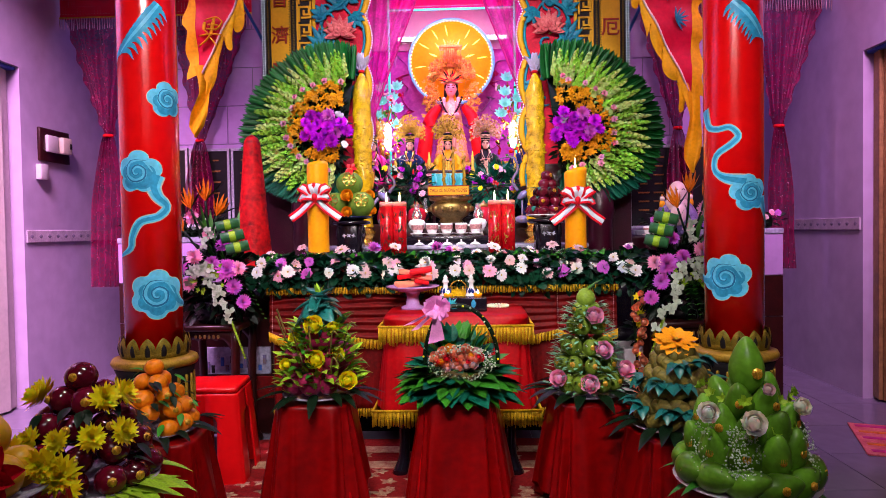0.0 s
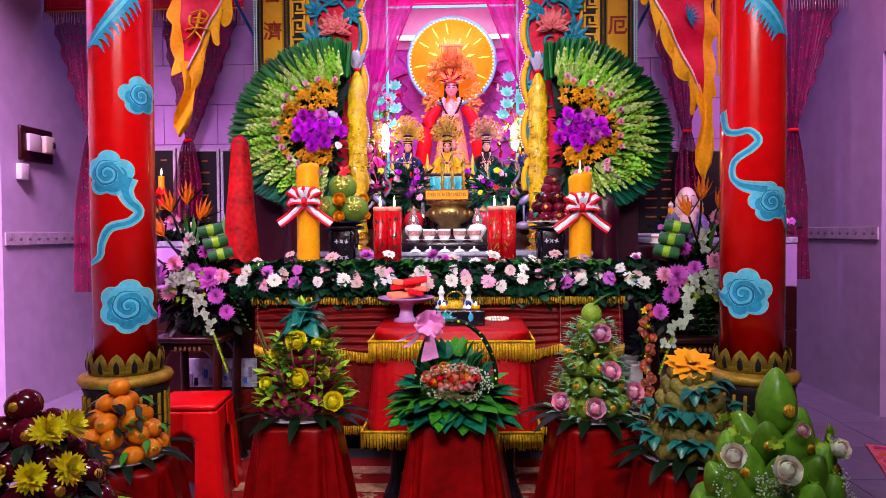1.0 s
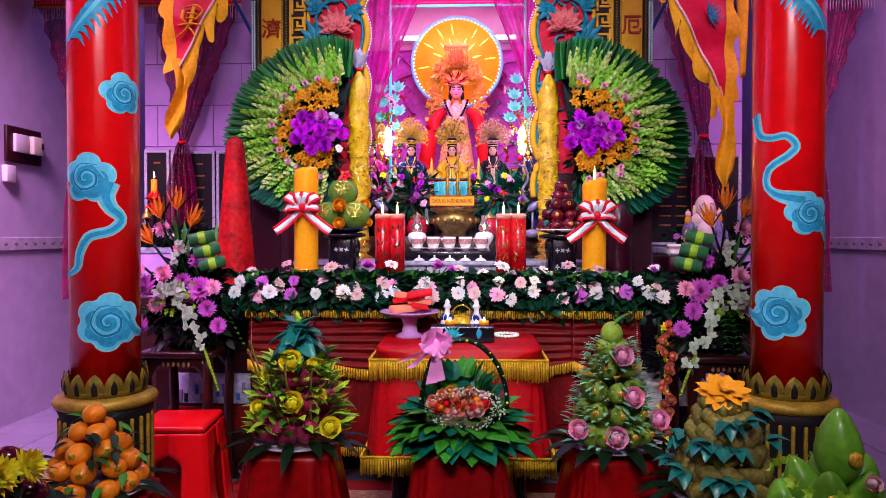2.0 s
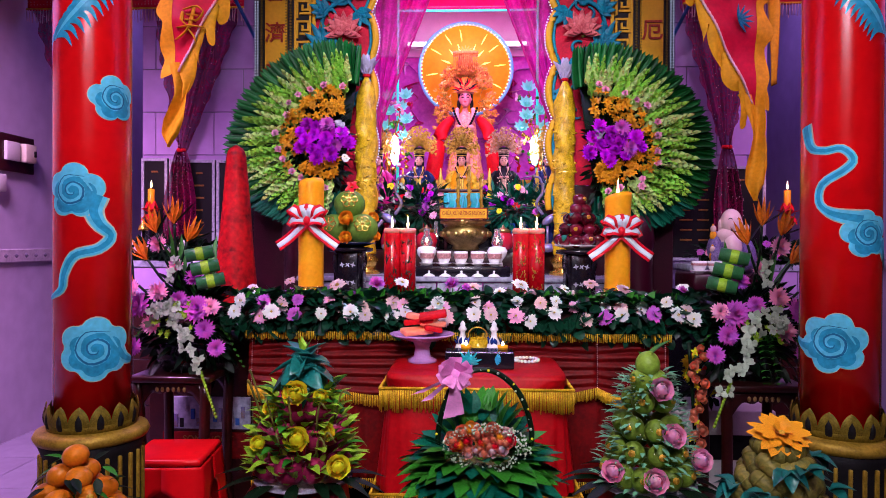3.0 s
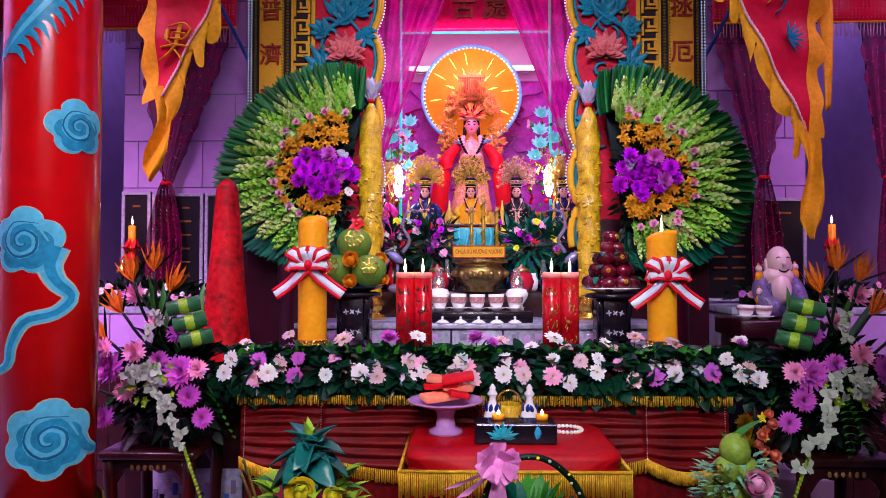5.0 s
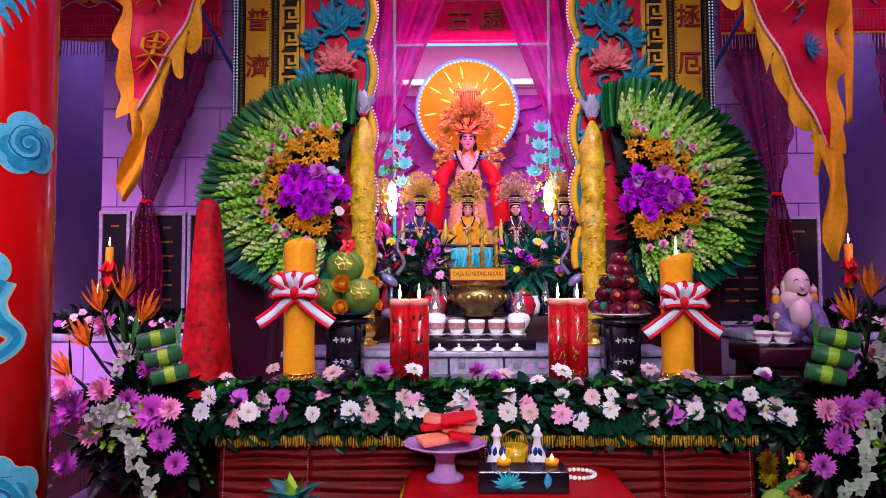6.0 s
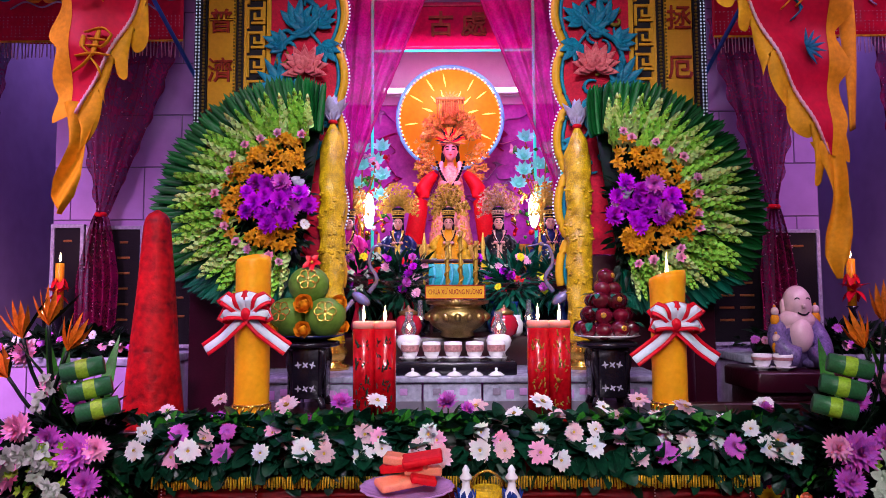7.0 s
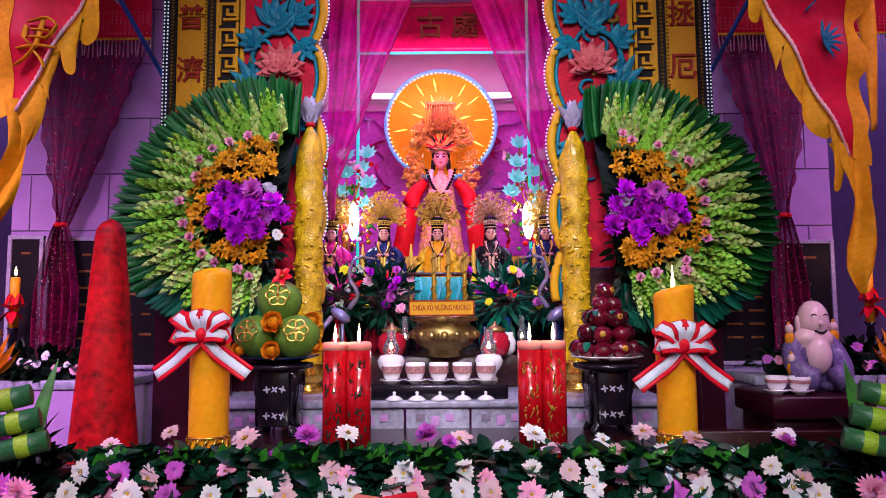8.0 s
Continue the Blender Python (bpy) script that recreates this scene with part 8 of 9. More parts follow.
# ---- things on the offering table ----
dsh = thing("pedestal_dish", (-0.14, -0.22, 0.786), "lilac pedestal dish with a scalloped rim", "dish")
bm = bmesh.new()
lathe(bm, [(0.062, 0), (0.06, 0.012), (0.036, 0.022), (0.03, 0.06), (0.04, 0.085), (0.05, 0.09)], 28)
part("foot", bm, M["lilac_china"], dsh)
bm = bmesh.new()


def dish_f(u, v):
    a = 2 * math.pi * u
    r = 0.045 + 0.09 * v
    return V(r * math.cos(a) * (1 + 0.02 * v * math.cos(18 * a)), r * math.sin(a) * (1 + 0.02 * v * math.cos(18 * a)), 0.09 + 0.028 * v ** 1.5)


rows = grid(bm, dish_f, 72, 8, True)
bm.faces.new(rows[0][::-1])
part("bowl", bm, M["lilac_china"], dsh, solid=0.005)
rng = random.Random(51)
for i in range(6):
    pk = thing("red_packet", (-0.14 + rng.uniform(-0.045, 0.045), -0.22 + rng.uniform(-0.04, 0.04), 0.905 + 0.0135 * i), "red paper offering packet piled on the dish", "packet", "pile of red packets", rng.uniform(0, 180))
    bm = bmesh.new()
    box(bm, (0, 0, 0.010), (rng.uniform(0.10, 0.14), rng.uniform(0.06, 0.085), rng.uniform(0.018, 0.028)), 0.007, Matrix.Rotation(rng.uniform(-0.2, 0.2), 3, "X") @ Matrix.Rotation(rng.uniform(-0.2, 0.2), 3, "Y"))
    part("packet", bm, M["red_bright"] if i % 2 else M["coral_fl"], pk, smooth=False)
for x in (0.03, 0.163):
    b = thing("wine_bottle", (x, -0.20, 0.786), "blue and white porcelain wine bottle with a stopper", "bottle", "porcelain bottles")
    bm = bmesh.new()
    lathe(bm, [(0.028, 0), (0.034, 0.01), (0.036, 0.04), (0.026, 0.08), (0.013, 0.105), (0.011, 0.125), (0.016, 0.132)], 24)
    part("body", bm, M["white_china"], b)
    bm = bmesh.new()
    lathe(bm, [(0.018, 0.132), (0.019, 0.138), (0.010, 0.15), (0.012, 0.158), (0.003, 0.172)], 16)
    part("stopper", bm, M["white_china"], b)
    for i in range(16):
        bm = bmesh.new()
        a, z = 2 * math.pi * i / 8 + (i // 8) * 0.4, 0.03 + 0.045 * (i // 8)
        r = 0.0365 if z < 0.05 else 0.0275
        leafy(bm, Rz(a) @ T(r, 0, z) @ Ry(-radians(80)) @ Rz(rng.uniform(-0.8, 0.8)), 0.032, 0.016, -0.1, 0.1, 4)
        part("painted_leaf", bm, M["blue_china"], b, solid=0.001)
bx = thing("lacquer_box", (0.10, -0.33, 0.786), "black lacquer box painted with a blue flower", "box")
bm = bmesh.new()
box(bm, (0, 0, 0.034), (0.275, 0.11, 0.068), 0.005)
part("box", bm, M["black_wood"], bx, smooth=False)
for i in range(11):
    bm = bmesh.new()
    leafy(bm, T(-0.045, -0.0575, 0.022) @ Ry(-i * 0.31) @ Matrix.Rotation(radians(90), 4, "X"), 0.058 if i % 2 else 0.044, 0.014, 0, 0.1, 3)
    part("painted_petal", bm, M["cyan"], bx, solid=0.001)
for i in range(7):
    bm = bmesh.new()
    leafy(bm, T(0.06, -0.0575, 0.04) @ Ry(i * 0.35 - 1) @ Matrix.Rotation(radians(90), 4, "X"), 0.04, 0.007, 0.2, 0.1, 3)
    part("painted_petal", bm, M["blue_cloud"], bx, solid=0.001)
for x in (0.045, 0.195):
    tc_ = thing("tea_light", (x, -0.31, 0.855), "small lit tea light in a white cup", "candle", "tea lights on the box")
    bm = bmesh.new()
    lathe(bm, [(0.02, 0), (0.022, 0.016), (0.019, 0.016), (0.018, 0.010), (0.001, 0.010)], 18)
    part("cup", bm, M["wax_yellow"], tc_)
    flame_at(tc_, (0, 0, 0.014), 0.02)
gb = thing("gold_basket", (0.095, -0.12, 0.786), "little gold paper basket with an arched handle", "basket")
bm = bmesh.new()
lathe(bm, [(0.035, 0), (0.045, 0.03), (0.048, 0.085), (0.043, 0.085), (0.04, 0.03)], 20)
part("basket", bm, M["yellow_wrap"], gb)
bm = bmesh.new()
tube(bm, [(0.046 * math.cos(math.pi * i / 16), 0, 0.085 + 0.05 * math.sin(math.pi * i / 16)) for i in range(17)], 0.004, 6)
part("handle", bm, M["gold_metal"], gb)
bd = thing("bead_bracelet", (0.30, -0.19, 0.792), "string of pale round beads", "bracelet")
bm = bmesh.new()
ball(bm, (0, 0, 0), 0.0075, 8, 6)
bead = mesh_of("bead", bm, M["cream_rose"])
for i in range(22):
    a = 2 * math.pi * i / 22
    piece("bead", bead, bd, T(0.052 * math.cos(a), 0.052 * math.sin(a), 0.002))


# ---- side altars, boards and what stands there ----
def side_altar(x0, x1, y0, z):
    s = thing("side_altar", ((x0 + x1) / 2, (y0 + 1.44) / 2, 0), "masonry side altar, white-tiled on top, lower face darkened for shade", "altar", "side altars")
    w, d = x1 - x0, 1.44 - y0
    bm = bmesh.new()
    box(bm, (0, 0, z / 2 - 0.02), (w - 0.02, d - 0.02, z - 0.04))
    part("core", bm, M["joint"], s)
    bm = bmesh.new()
    box(bm, (0, -0.01, z - 0.02), (w, d, 0.04), 0.006)
    part("slab", bm, M["marble"], s)
    n = max(2, int(w / 0.25))
    for i in range(n):
        # only the top row is tile; lower rows are coloured dark for shade
        for k in range(4):
            bm = bmesh.new()
            box(bm, (-w / 2 + (i + 0.5) * w / n, -d / 2 + 0.004, (k + 0.5) * (z - 0.04) / 4), (w / n - 0.006, 0.012, (z - 0.04) / 4 - 0.006), 0.002)
            part("tile" if k == 3 else "panel", bm, M["tile"] if k == 3 else M["dark_wood"], s, smooth=False)


side_altar(-2.32, -1.36, 1.0, 1.17)
side_altar(1.36, 2.3, 1.0, 1.17)


def board(x0, x1, z0, z1, rows, cols, label):
    b = thing("inscribed_board", ((x0 + x1) / 2, 1.455, z0), label, "board", "inscribed boards")
    w, h = x1 - x0, z1 - z0
    bm = bmesh.new()
    box(bm, (0, 0, h / 2), (w, 0.02, h), 0.003)
    part("panel", bm, M["black"], b, smooth=False)
    for nm, c, sz in (("frame_rail", (0, -0.004, 0.01), (w, 0.03, 0.02)), ("frame_rail", (0, -0.004, h - 0.01), (w, 0.03, 0.02)), ("frame_stile", (-w / 2 + 0.01, -0.004, h / 2), (0.02, 0.032, h)), ("frame_stile", (w / 2 - 0.01, -0.004, h / 2), (0.02, 0.032, h))):
        bm = bmesh.new()
        box(bm, c, sz, 0.003)
        part(nm, bm, M["pearl"], b, smooth=False)
    rng = random.Random(int(abs(x0) * 1000))
    for i in range(rows):
        for j in range(cols):
            bm = bmesh.new()
            box(bm, (-w / 2 + 0.06 + (w - 0.12) * (j + 0.5) / cols, -0.012, h - 0.09 - (h - 0.16) * i / rows), ((w - 0.12) / cols * rng.uniform(0.45, 0.8), 0.003, 0.012), 0.001)
            part("text_bar", bm, M["bronze_letter"], b)


board(-2.165, -1.985, 1.18, 1.85, 1, 1, "narrow dark board with a pale frame on the tiled wall")
board(-1.975, -1.66, 1.18, 1.84, 6, 2, "black inscribed board in a pale frame on the tiled wall")
board(-1.65, -1.36, 1.18, 1.84, 5, 2, "black inscribed board in a pale frame on the tiled wall")
board(1.36, 1.70, 1.18, 1.80, 7, 2, "black inscribed board in a pale frame on the tiled wall")
board(1.715, 1.985, 1.18, 1.80, 1, 1, "narrow dark board with a pale frame on the tiled wall")


def small_garland(x0, x1, y, z, seed, label):
    rng = random.Random(seed)
    g = thing("small_garland", ((x0 + x1) / 2, y, z), label, "garland", "side garlands")
    w = (x1 - x0) / 2
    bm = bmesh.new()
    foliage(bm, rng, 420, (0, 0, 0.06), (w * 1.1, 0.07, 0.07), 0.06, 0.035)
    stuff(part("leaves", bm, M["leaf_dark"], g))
    # core coloured near-black for the shade behind the small leaves
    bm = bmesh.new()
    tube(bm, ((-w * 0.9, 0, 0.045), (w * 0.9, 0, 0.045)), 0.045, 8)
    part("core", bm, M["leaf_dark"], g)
    n = int(w * 2 / 0.04)
    for i in range(n):
        flower("daisy", rng.choice(("daisy_blush", "daisy_pink", "daisy_mauve", "daisy_white")), g, (-w + 2 * w * (i + 0.5) / n, -0.07 + rng.uniform(-0.01, 0.02), rng.uniform(0.03, 0.13)), rng.uniform(0.018, 0.027), (rng.uniform(-.5, .5), -1, 0.4), i, 0.8)


small_garland(-2.28, -1.42, 1.06, 1.17, 3, "low garland of small pink daisies on dark leaves")
small_garland(1.40, 2.28, 1.06, 1.17, 4, "low garland of small pink daisies on dark leaves")


def candle_holder(x, y, z):
    c = thing("candle_holder", (x, y, z), "turned dark candle holder with a lit orange candle and red bow", "candle holder", "side candle holders")
    bm = bmesh.new()
    lathe(bm, [(0.05, 0), (0.05, 0.012), (0.015, 0.03), (0.02, 0.06), (0.012, 0.08), (0.02, 0.10), (0.012, 0.13), (0.022, 0.16), (0.014, 0.20), (0.03, 0.22)], 16)
    part("stem", bm, M["black_wood"], c)
    bm = bmesh.new()
    lathe(bm, [(0.021, 0.22), (0.021, 0.46), (0.016, 0.462)], 16)
    part("candle", bm, M["wax_yellow"], c)
    for i in range(9):
        bm = bmesh.new()
        leafy(bm, T(0, -0.02, 0.30) @ Rz(i * 0.75) @ Ry(radians(-35 + 70 * (i % 2))), 0.085, 0.045, 0.2, 0.4, 4)
        part("bow_loop", bm, M["red_ribbon"], c)
    for i in range(6):
        bm = bmesh.new()
        leafy(bm, T(0, 0, 0.40) @ Rz(i * 1.05) @ Ry(radians(62)), 0.10, 0.04, 0.0, 0.4, 4)
        part("red_wrap", bm, M["red_bright"], c)
    flame_at(c, (0, 0, 0.468), 0.05)


candle_holder(-2.03, 1.30, 1.17)
candle_holder(2.06, 1.30, 1.17)
point_lamp("candle_light", (-2.03, 1.25, 1.74), 1.0, (1.0, 0.45, 0.3), 0.02)
point_lamp("candle_light", (2.06, 1.25, 1.72), 1.0, (1.0, 0.45, 0.3), 0.02)

gbell = thing("gilt_lamp", (-1.985, 1.10, 1.17), "small gilded bell-shaped lamp on a dark stem", "lamp")
bm = bmesh.new()
lathe(bm, [(0.035, 0), (0.035, 0.01), (0.010, 0.03), (0.012, 0.10), (0.008, 0.16), (0.014, 0.185)], 16)
part("stem", bm, M["black_wood"], gbell)
bm = bmesh.new()
lathe(bm, [(0.032, 0.185), (0.033, 0.195), (0.022, 0.22), (0.010, 0.235), (0.006, 0.25), (0.002, 0.262)], 20)
part("bell", bm, M["gold_metal"], gbell)

# plain laughing figure on its red stand
rs = thing("red_stand", (1.48, 0.85, 0), "dark red lacquered stand beside the altar", "stand")
bm = bmesh.new()
box(bm, (0, 0, 1.08), (0.40, 0.36, 0.09), 0.012)
part("top", bm, M["purple_dark"], rs)
bm = bmesh.new()
box(bm, (0, 0.02, 0.52), (0.34, 0.30, 1.03), 0.01)
part("body", bm, M["purple_dark"], rs)
bm = bmesh.new()
ball(bm, (0, 0.02, 0.12), (0.13, 0.11, 0.13), 20, 12)
ball(bm, (0, -0.03, 0.16), (0.10, 0.09, 0.10), 16, 10)
tint(bm, 0, 3)
n = len(bm.faces)
ball(bm, (0.0, -0.075, 0.17), (0.075, 0.065, 0.09), 20, 12)
ball(bm, (0.0, -0.03, 0.245), (0.115, 0.075, 0.06), 18, 10)
ball(bm, (0.01, -0.02, 0.33), (0.085, 0.085, 0.095), 22, 14)
ball(bm, (0.0, -0.03, 0.22), (0.10, 0.07, 0.06), 16, 8)
ball(bm, (0.01, -0.105, 0.318), (0.014, 0.014, 0.014), 8, 6)
for s in (-1, 1):
    ball(bm, (0.01 + s * 0.085, -0.01, 0.31), (0.016, 0.022, 0.045), 8, 8)
tint(bm, n, 1)
n = len(bm.faces)
for s in (-1, 1):
    tube(bm, [(0.01 + s * (0.018 + 0.03 * i / 5), -0.098 + 0.006 * i / 5, 0.352 + 0.008 * math.sin(math.pi * i / 5)) for i in range(6)], 0.003, 5)
tube(bm, [(0.01 - 0.034 + 0.068 * i / 8, -0.10 - 0.006 * math.sin(math.pi * i / 8), 0.285 - 0.012 * math.sin(math.pi * i / 8)) for i in range(9)], 0.005, 5)
tint(bm, n, 2)
n = len(bm.faces)
for s in (-1, 1):
    tube(bm, spline([(s * 0.07, 0, 0.24), (s * 0.13, -0.03, 0.17), (s * 0.12, -0.11, 0.09), (s * 0.05, -0.14, 0.06)], 12), 0.055, 12)
    ball(bm, (s * 0.10, -0.05, 0.03), (0.09, 0.08, 0.035), 14, 8)
tint(bm, n, 3)
n = len(bm.faces)
for cx, cy, cz in ((-0.135, -0.03, 0.235), (0.14, 0.0, 0.245), (-0.16, -0.09, 0.10)):
    ball(bm, (cx, cy, cz + 0.055), 0.024, 12, 8)
tint(bm, n, 1)
n = len(bm.faces)
for cx, cy, cz in ((-0.135, -0.03, 0.235), (0.14, 0.0, 0.245), (-0.16, -0.09, 0.10)):
    ball(bm, (cx, cy, cz + 0.01), (0.028, 0.026, 0.036), 12, 8)
    ball(bm, (cx, cy + 0.004, cz + 0.081), 0.009, 8, 5)
tint(bm, n, 4)
fig = new("seated_figurine", mesh_of("seated_figurine", bm, [M["white_clay"], M["white_clay"], M["black"], M["robe"], M["amber_fl"]]))
fig.location = (1.53, 0.85, 1.125)
fig.scale = (0.70, 0.72, 0.86)
tagged(fig, "plump glazed laughing figurine in a blue patterned robe", "figurine")
for x, y in ((1.33, 0.74), (1.41, 0.72)):
    cup((x, y, 1.125), 0.07)

# ---- donation box and shelf behind the stands ----
db = thing("donation_box", (-1.23, 0.34, 0), "wooden donation box with a glass front and a red lettered board", "donation box")
# dark body made oversized to darken the space behind the flower stand
bm = bmesh.new()
box(bm, (0, 0.05, 0.42), (0.62, 0.30, 0.84), 0.008)
part("body", bm, M["dark_wood"], db, smooth=False)
bm = bmesh.new()
box(bm, (0, -0.106, 0.44), (0.42, 0.012, 0.16), 0.003)
gl = part("window", bm, M["marble"], db, smooth=False)
rng = random.Random(9)
for i in range(14):
    bm = bmesh.new()
    box(bm, (-0.19 + 0.028 * i, -0.114, 0.42 + rng.uniform(-0.03, 0.05)), (0.02, 0.004, rng.uniform(0.02, 0.07)), 0.001)
    part("banknote", bm, M[("blue", "crane", "black", "pearl")[i % 4]], gl)
bm = bmesh.new()
box(bm, (0, -0.108, 0.28), (0.46, 0.014, 0.13), 0.003)
part("sign", bm, M["red_velvet"], db, smooth=False)
piece("lettering", text_mesh("SON  NGOT", 0.046, 0.001, M["bronze_letter"], 0.0005), db, T(0, -0.117, 0.31) @ FACE)
piece("lettering", text_mesh("Công Đức", 0.042, 0.001, M["bronze_letter"], 0.0005), db, T(0, -0.117, 0.25) @ FACE)
sh = thing("low_cabinet", (1.30, 0.42, 0), "low white cabinet behind the flower stand", "cabinet")
bm = bmesh.new()
box(bm, (0, 0, 0.24), (0.50, 0.30, 0.48), 0.01)
part("body", bm, M["plastic_w"], sh)
bm = bmesh.new()
box(bm, (0, -0.154, 0.30), (0.34, 0.01, 0.12), 0.003)
part("slot", bm, M["black"], sh)
rb = thing("red_bouquet", (1.25, 0.38, 0.48), "small bunch of red and yellow flowers", "bouquet")
for i in range(12):
    flower("red_flower", "carnation_red" if i % 3 else "mum_yellow", rb, (rng.uniform(-0.10, 0.10), rng.uniform(-0.08, 0.0), 0.04 + rng.uniform(0, 0.2)), 0.045, (rng.uniform(-.5, .5), -1, 0.5), i)
bm = bmesh.new()
foliage(bm, rng, 120, (0, 0, 0.1), (0.14, 0.1, 0.12), 0.08, 0.03)
stuff(part("foliage", bm, M["leaf_dark"], rb))
ys = thing("yellow_spray", (1.03, -0.10, 0.0), "standing spray of orange and yellow blossoms beside the altar", "flower spray")
bm = bmesh.new()
tube(bm, spline([(0, 0, 0), (0.01, 0, 0.4), (-0.02, 0, 0.86)], 14), 0.008, 6)
part("stem", bm, M["leaf_dark"], ys)
for i in range(30):
    z = 0.30 + 0.56 * i / 30
    flower("orange_rose" if i % 4 else "yellow_blossom", "rose_coral" if i % 4 else "orchid_yellow", ys, (rng.uniform(-0.035, 0.035), -0.03 + rng.uniform(-0.02, 0.02), z), rng.uniform(0.014, 0.024), (rng.uniform(-.7, .7), -1, 0.3), i)

# ---- vases of small flowers and leaves in the niche ----
for k, (x, y, z) in enumerate(((-0.50, 1.48, 1.24), (0.60, 1.48, 1.24), (-0.27, 1.50, 1.24), (0.34, 1.50, 1.24), (-0.78, 1.80, 1.44), (0.86, 1.80, 1.44), (-0.36, 1.66, 1.24), (0.45, 1.66, 1.24), (-0.20, 1.72, 1.24), (0.25, 1.72, 1.24))):
    rng = random.Random(60 + k)
    v = thing("flower_vase", (x, y, z), "slim vase of mixed leaves and small bright flowers", "vase", "niche vases")
    bm = bmesh.new()
    lathe(bm, [(0.03, 0), (0.045, 0.05), (0.03, 0.11), (0.02, 0.15), (0.03, 0.18)], 16)
    part("vase", bm, M["blue_china" if k % 2 else "glass_red"], v)
    bm = bmesh.new()
    foliage(bm, rng, 130, (0, 0, 0.28), (0.11, 0.07, 0.16), 0.11, 0.026)
    stuff(part("foliage", bm, M["leaf_blue" if k % 2 else "leaf_garland"], v))
    for i in range(11):
        flower("blossom", rng.choice(("mum_mauve", "daisy_yellow", "orchid_red", "daisy_pink", "mum_purple", "orchid_white")), v, (rng.uniform(-0.11, 0.11), rng.uniform(-0.09, 0.0), rng.uniform(0.22, 0.44)), rng.uniform(0.02, 0.032), (rng.uniform(-.6, .6), -1, 0.4), i)
for k, x in enumerate((-0.44, 0.55, -0.16, 0.20)):
    lp = thing("gilt_lantern_pole", (x, 1.95, 1.44), "slim gilded lantern pole standing before the statues", "lantern", "gilded lantern poles")
    bm = bmesh.new()
    lathe(bm, [(0.022, 0), (0.022, 0.01), (0.007, 0.03), (0.007, 0.14), (0.016, 0.16), (0.010, 0.20), (0.017, 0.24), (0.010, 0.28), (0.016, 0.32), (0.009, 0.36), (0.004, 0.40)], 12)
    part("pole", bm, M["gold_bright"], lp)
sc_ = thing("painted_screen", (0.0, 1.62, 1.503), "small framed screen painted with cyan waterfalls", "screen")
bm = bmesh.new()
box(bm, (0, 0, 0.065), (0.25, 0.015, 0.13), 0.003)
part("panel", bm, M["cyan"], sc_)
for sx in (-1, 1):
    bm = bmesh.new()
    box(bm, (sx * 0.11, 0, -0.13), (0.02, 0.02, 0.265), 0.003)
    part("post", bm, M["purple_dark"], sc_)
for i in range(5):
    bm = bmesh.new()
    tube(bm, spline([(-0.10 + 0.05 * i, -0.01, 0.13), (-0.09 + 0.05 * i, -0.01, 0.07), (-0.105 + 0.05 * i, -0.01, 0.01)], 8), 0.008, 5, 0.3)
    part("painted_fall", bm, M["blue_light"], sc_)
bm = bmesh.new()
box(bm, (0, -0.003, 0.145), (0.33, 0.025, 0.02), 0.003)
part("frame_rail", bm, M["purple_dark"], sc_)

# ---- switches on the side wall ----
sw = thing("switch_board", (-2.898, 1.21, 1.73), "dark wooden switch board with white sockets and a breaker", "switch")
bm = bmesh.new()
box(bm, (0.012, 0, 0.12), (0.024, 0.36, 0.24), 0.006)
part("back_board", bm, M["dark_wood"], sw)
bm = bmesh.new()
box(bm, (0.034, -0.055, 0.13), (0.022, 0.13, 0.12), 0.004)
part("socket_plate", bm, M["plastic_w"], sw)
bm = bmesh.new()
box(bm, (0.046, 0.085, 0.13), (0.045, 0.11, 0.12), 0.006)
part("breaker", bm, M["cream"], sw)
bm = bmesh.new()
box(bm, (0.07, 0.12, 0.13), (0.012, 0.02, 0.04), 0.003)
part("lever", bm, M["black"], sw)
ob_ = thing("outlet_box", (-2.898, 1.05, 1.60), "small white outlet box on the wall", "outlet")
bm = bmesh.new()
box(bm, (0.02, 0, 0.05), (0.04, 0.09, 0.11), 0.006)
part("box", bm, M["plastic_w"], ob_)

# ---- carpet and mats ----
cp = thing("carpet", (0, -0.45, 0), "red carpet with cream floral borders under the stools", "carpet")
bm = bmesh.new()
box(bm, (0, 0, 0.005), (2.1, 1.1, 0.009), 0.002)
part("weave", bm, M["carpet"], cp, smooth=False)
for y in (0.12, 0.36, -0.35):
    bm = bmesh.new()
    box(bm, (0, y, 0.0085), (1.9, 0.10, 0.008), 0.001)
    part("border", bm, M["carpet_c"], cp, "cream floral border", smooth=False)
rng = random.Random(77)
for i in range(60):
    bm = bmesh.new()
    x, y = rng.uniform(-0.95, 0.95), rng.choice((0.24, 0.0, -0.12, -0.24)) + rng.uniform(-0.04, 0.04)
    n = 5
    for j in range(n):
        leafy(bm, T(x, y, 0.0102) @ Rz(j * 1.26 + i), rng.uniform(0.03, 0.055), 0.025, 0, 0.05, 3)
    part("woven_flower", bm, M["carpet_c"], cp, solid=0.002)
mt = thing("door_mat", (2.48, 0.02, 0), "orange-pink patterned mat on the floor", "mat", rz=-20)
bm = bmesh.new()
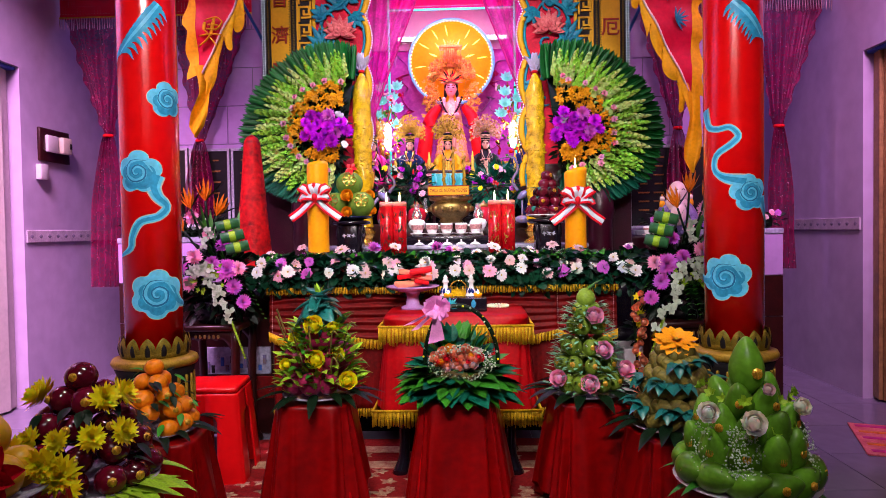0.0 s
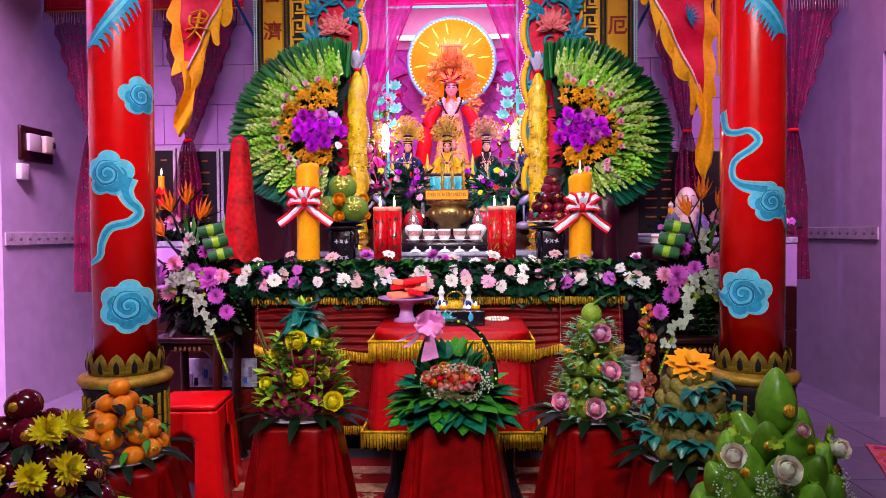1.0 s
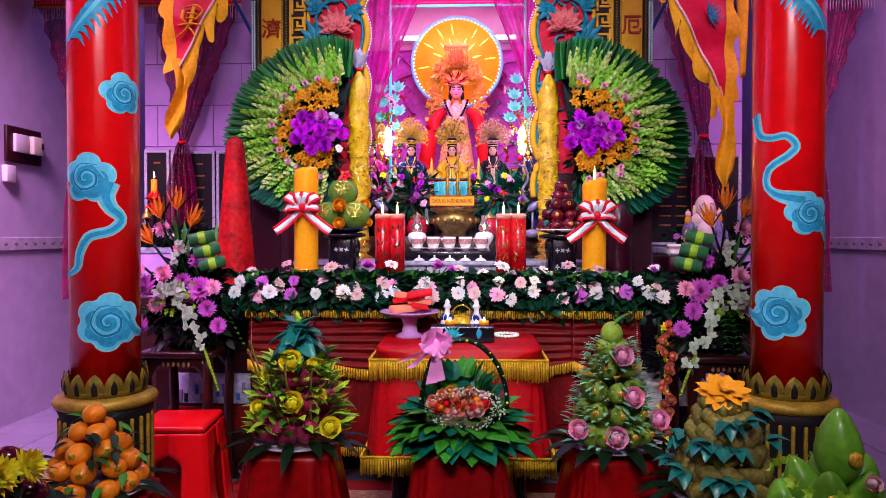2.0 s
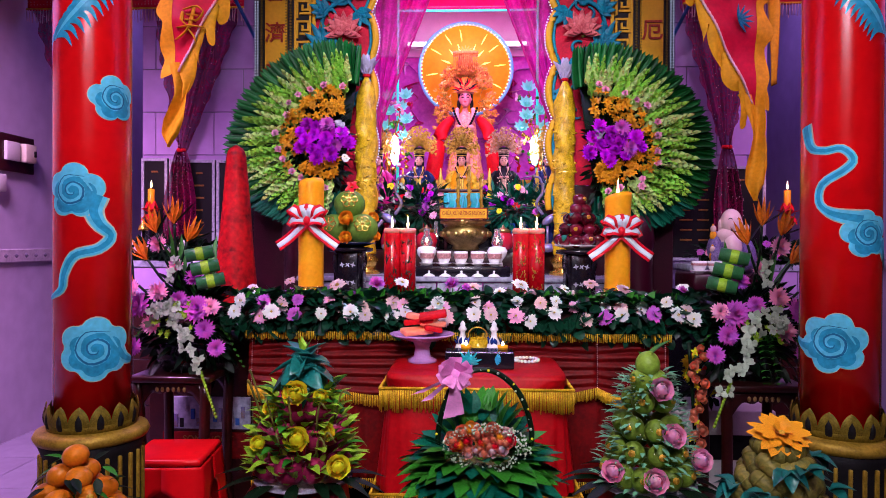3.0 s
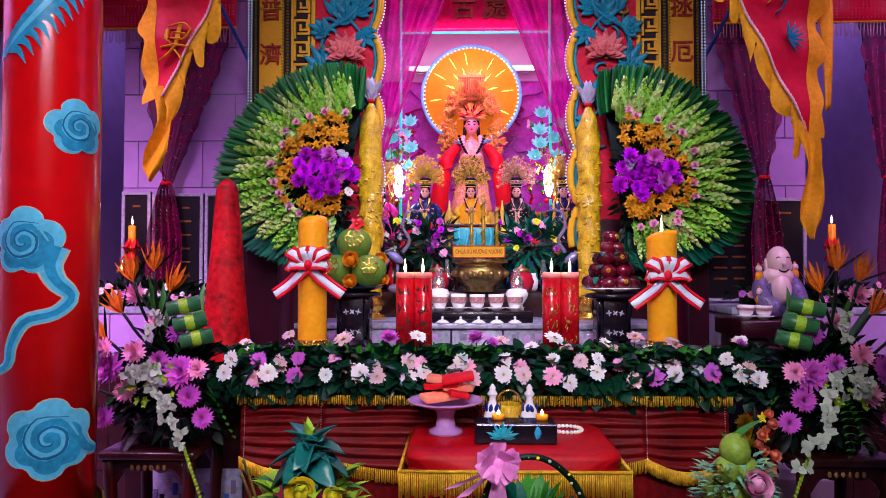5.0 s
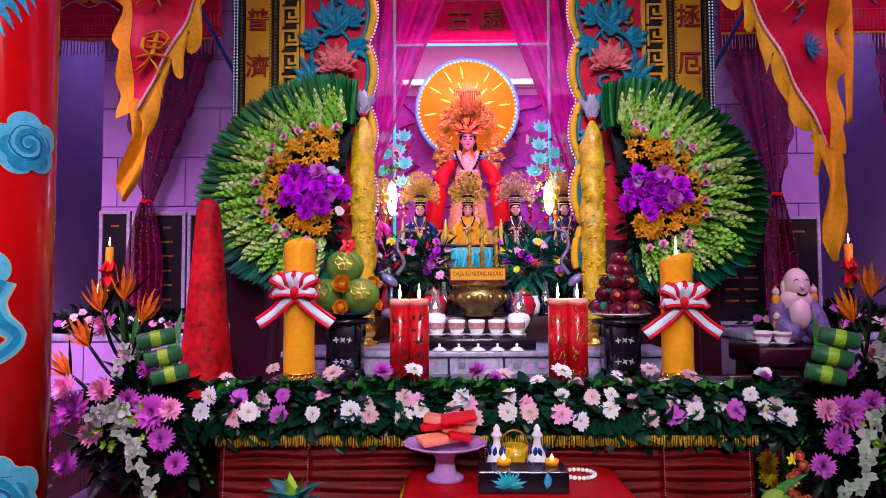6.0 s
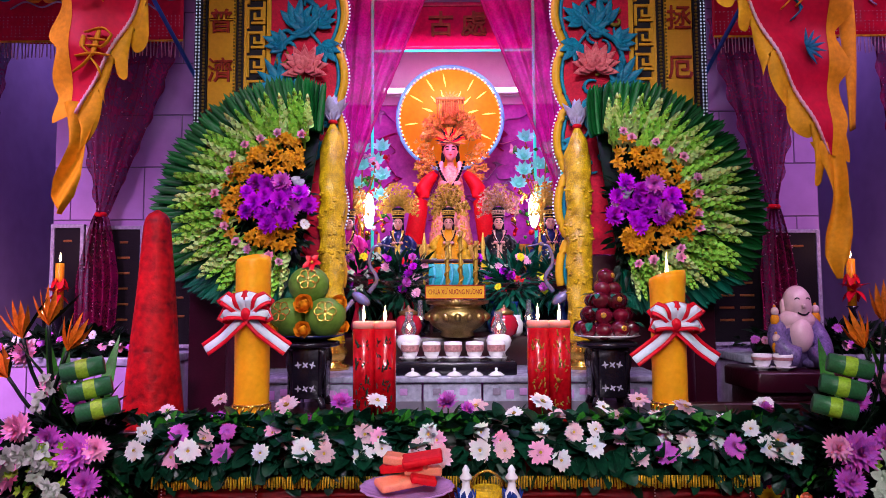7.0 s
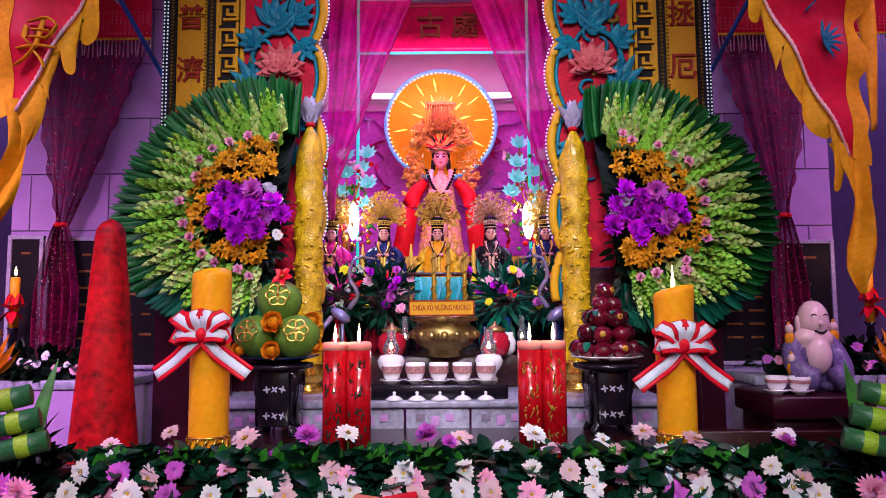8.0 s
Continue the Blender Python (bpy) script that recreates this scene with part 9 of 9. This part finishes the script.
box(bm, (0, 0, 0.006), (0.42, 0.60, 0.011), 0.003)
part("mat", bm, M["pink_relief"], mt, smooth=False)
for i in range(5):
    bm = bmesh.new()
    box(bm, (0, -0.24 + 0.12 * i, 0.0122), (0.36, 0.04, 0.004), 0.001)
    part("stripe", bm, M["orange_bract"] if i % 2 else M["magenta"], mt)

# ---- floor tiles ----
bm = bmesh.new()
box(bm, (0, 0, 0), (0.494, 0.494, 0.006), 0.001)
ft = mesh_of("floor_tile", bm, M["floor"], False)
for i in range(12):
    for j in range(22):
        piece("floor_tile", ft, floor_ob, T(-2.75 + 0.5 * i, -5.9 + 0.5 * j, -0.003))

# ---- small china and a lamp on the tier before the screen ----
for k, (x, h) in enumerate(((-0.24, 0.09), (0.335, 0.11))):
    v = thing("white_jar", (x, 1.42, 1.24), "small white porcelain jar on the tier", "jar", "white jars")
    bm = bmesh.new()
    lathe(bm, [(0.03, 0), (0.045, 0.02), (0.048, h * 0.6), (0.034, h * 0.85), (0.036, h)], 20)
    part("jar", bm, M["white_china"], v)
    v = thing("glass_lamp", (x + 0.075, 1.40, 1.24), "small oil lamp with a glass chimney on the tier", "oil lamp", "tier lamps")
    bm = bmesh.new()
    lathe(bm, [(0.026, 0), (0.03, 0.01), (0.012, 0.03), (0.03, 0.055), (0.02, 0.075)], 18)
    part("base", bm, M["black_wood"], v)
    bm = bmesh.new()
    lathe(bm, [(0.016, 0.075), (0.024, 0.10), (0.014, 0.13), (0.012, 0.19)], 16, cap=False)
    part("chimney", bm, M["glass"], v)
    flame_at(v, (0, 0, 0.085), 0.022)

# dark backdrop added behind the low white cabinet, for the shade there
dc = thing("dark_backdrop", (1.32, 0.68, 0), "tall dark panel added to darken the space beside the altar", "cabinet")
bm = bmesh.new()
box(bm, (0, 0, 0.50), (0.66, 0.05, 1.0), 0.008)
part("back", bm, M["dark_wood"], dc)
bm = bmesh.new()
box(bm, (0, -0.03, 0.62), (0.56, 0.012, 0.62), 0.004)
part("panel", bm, M["black_wood"], dc)
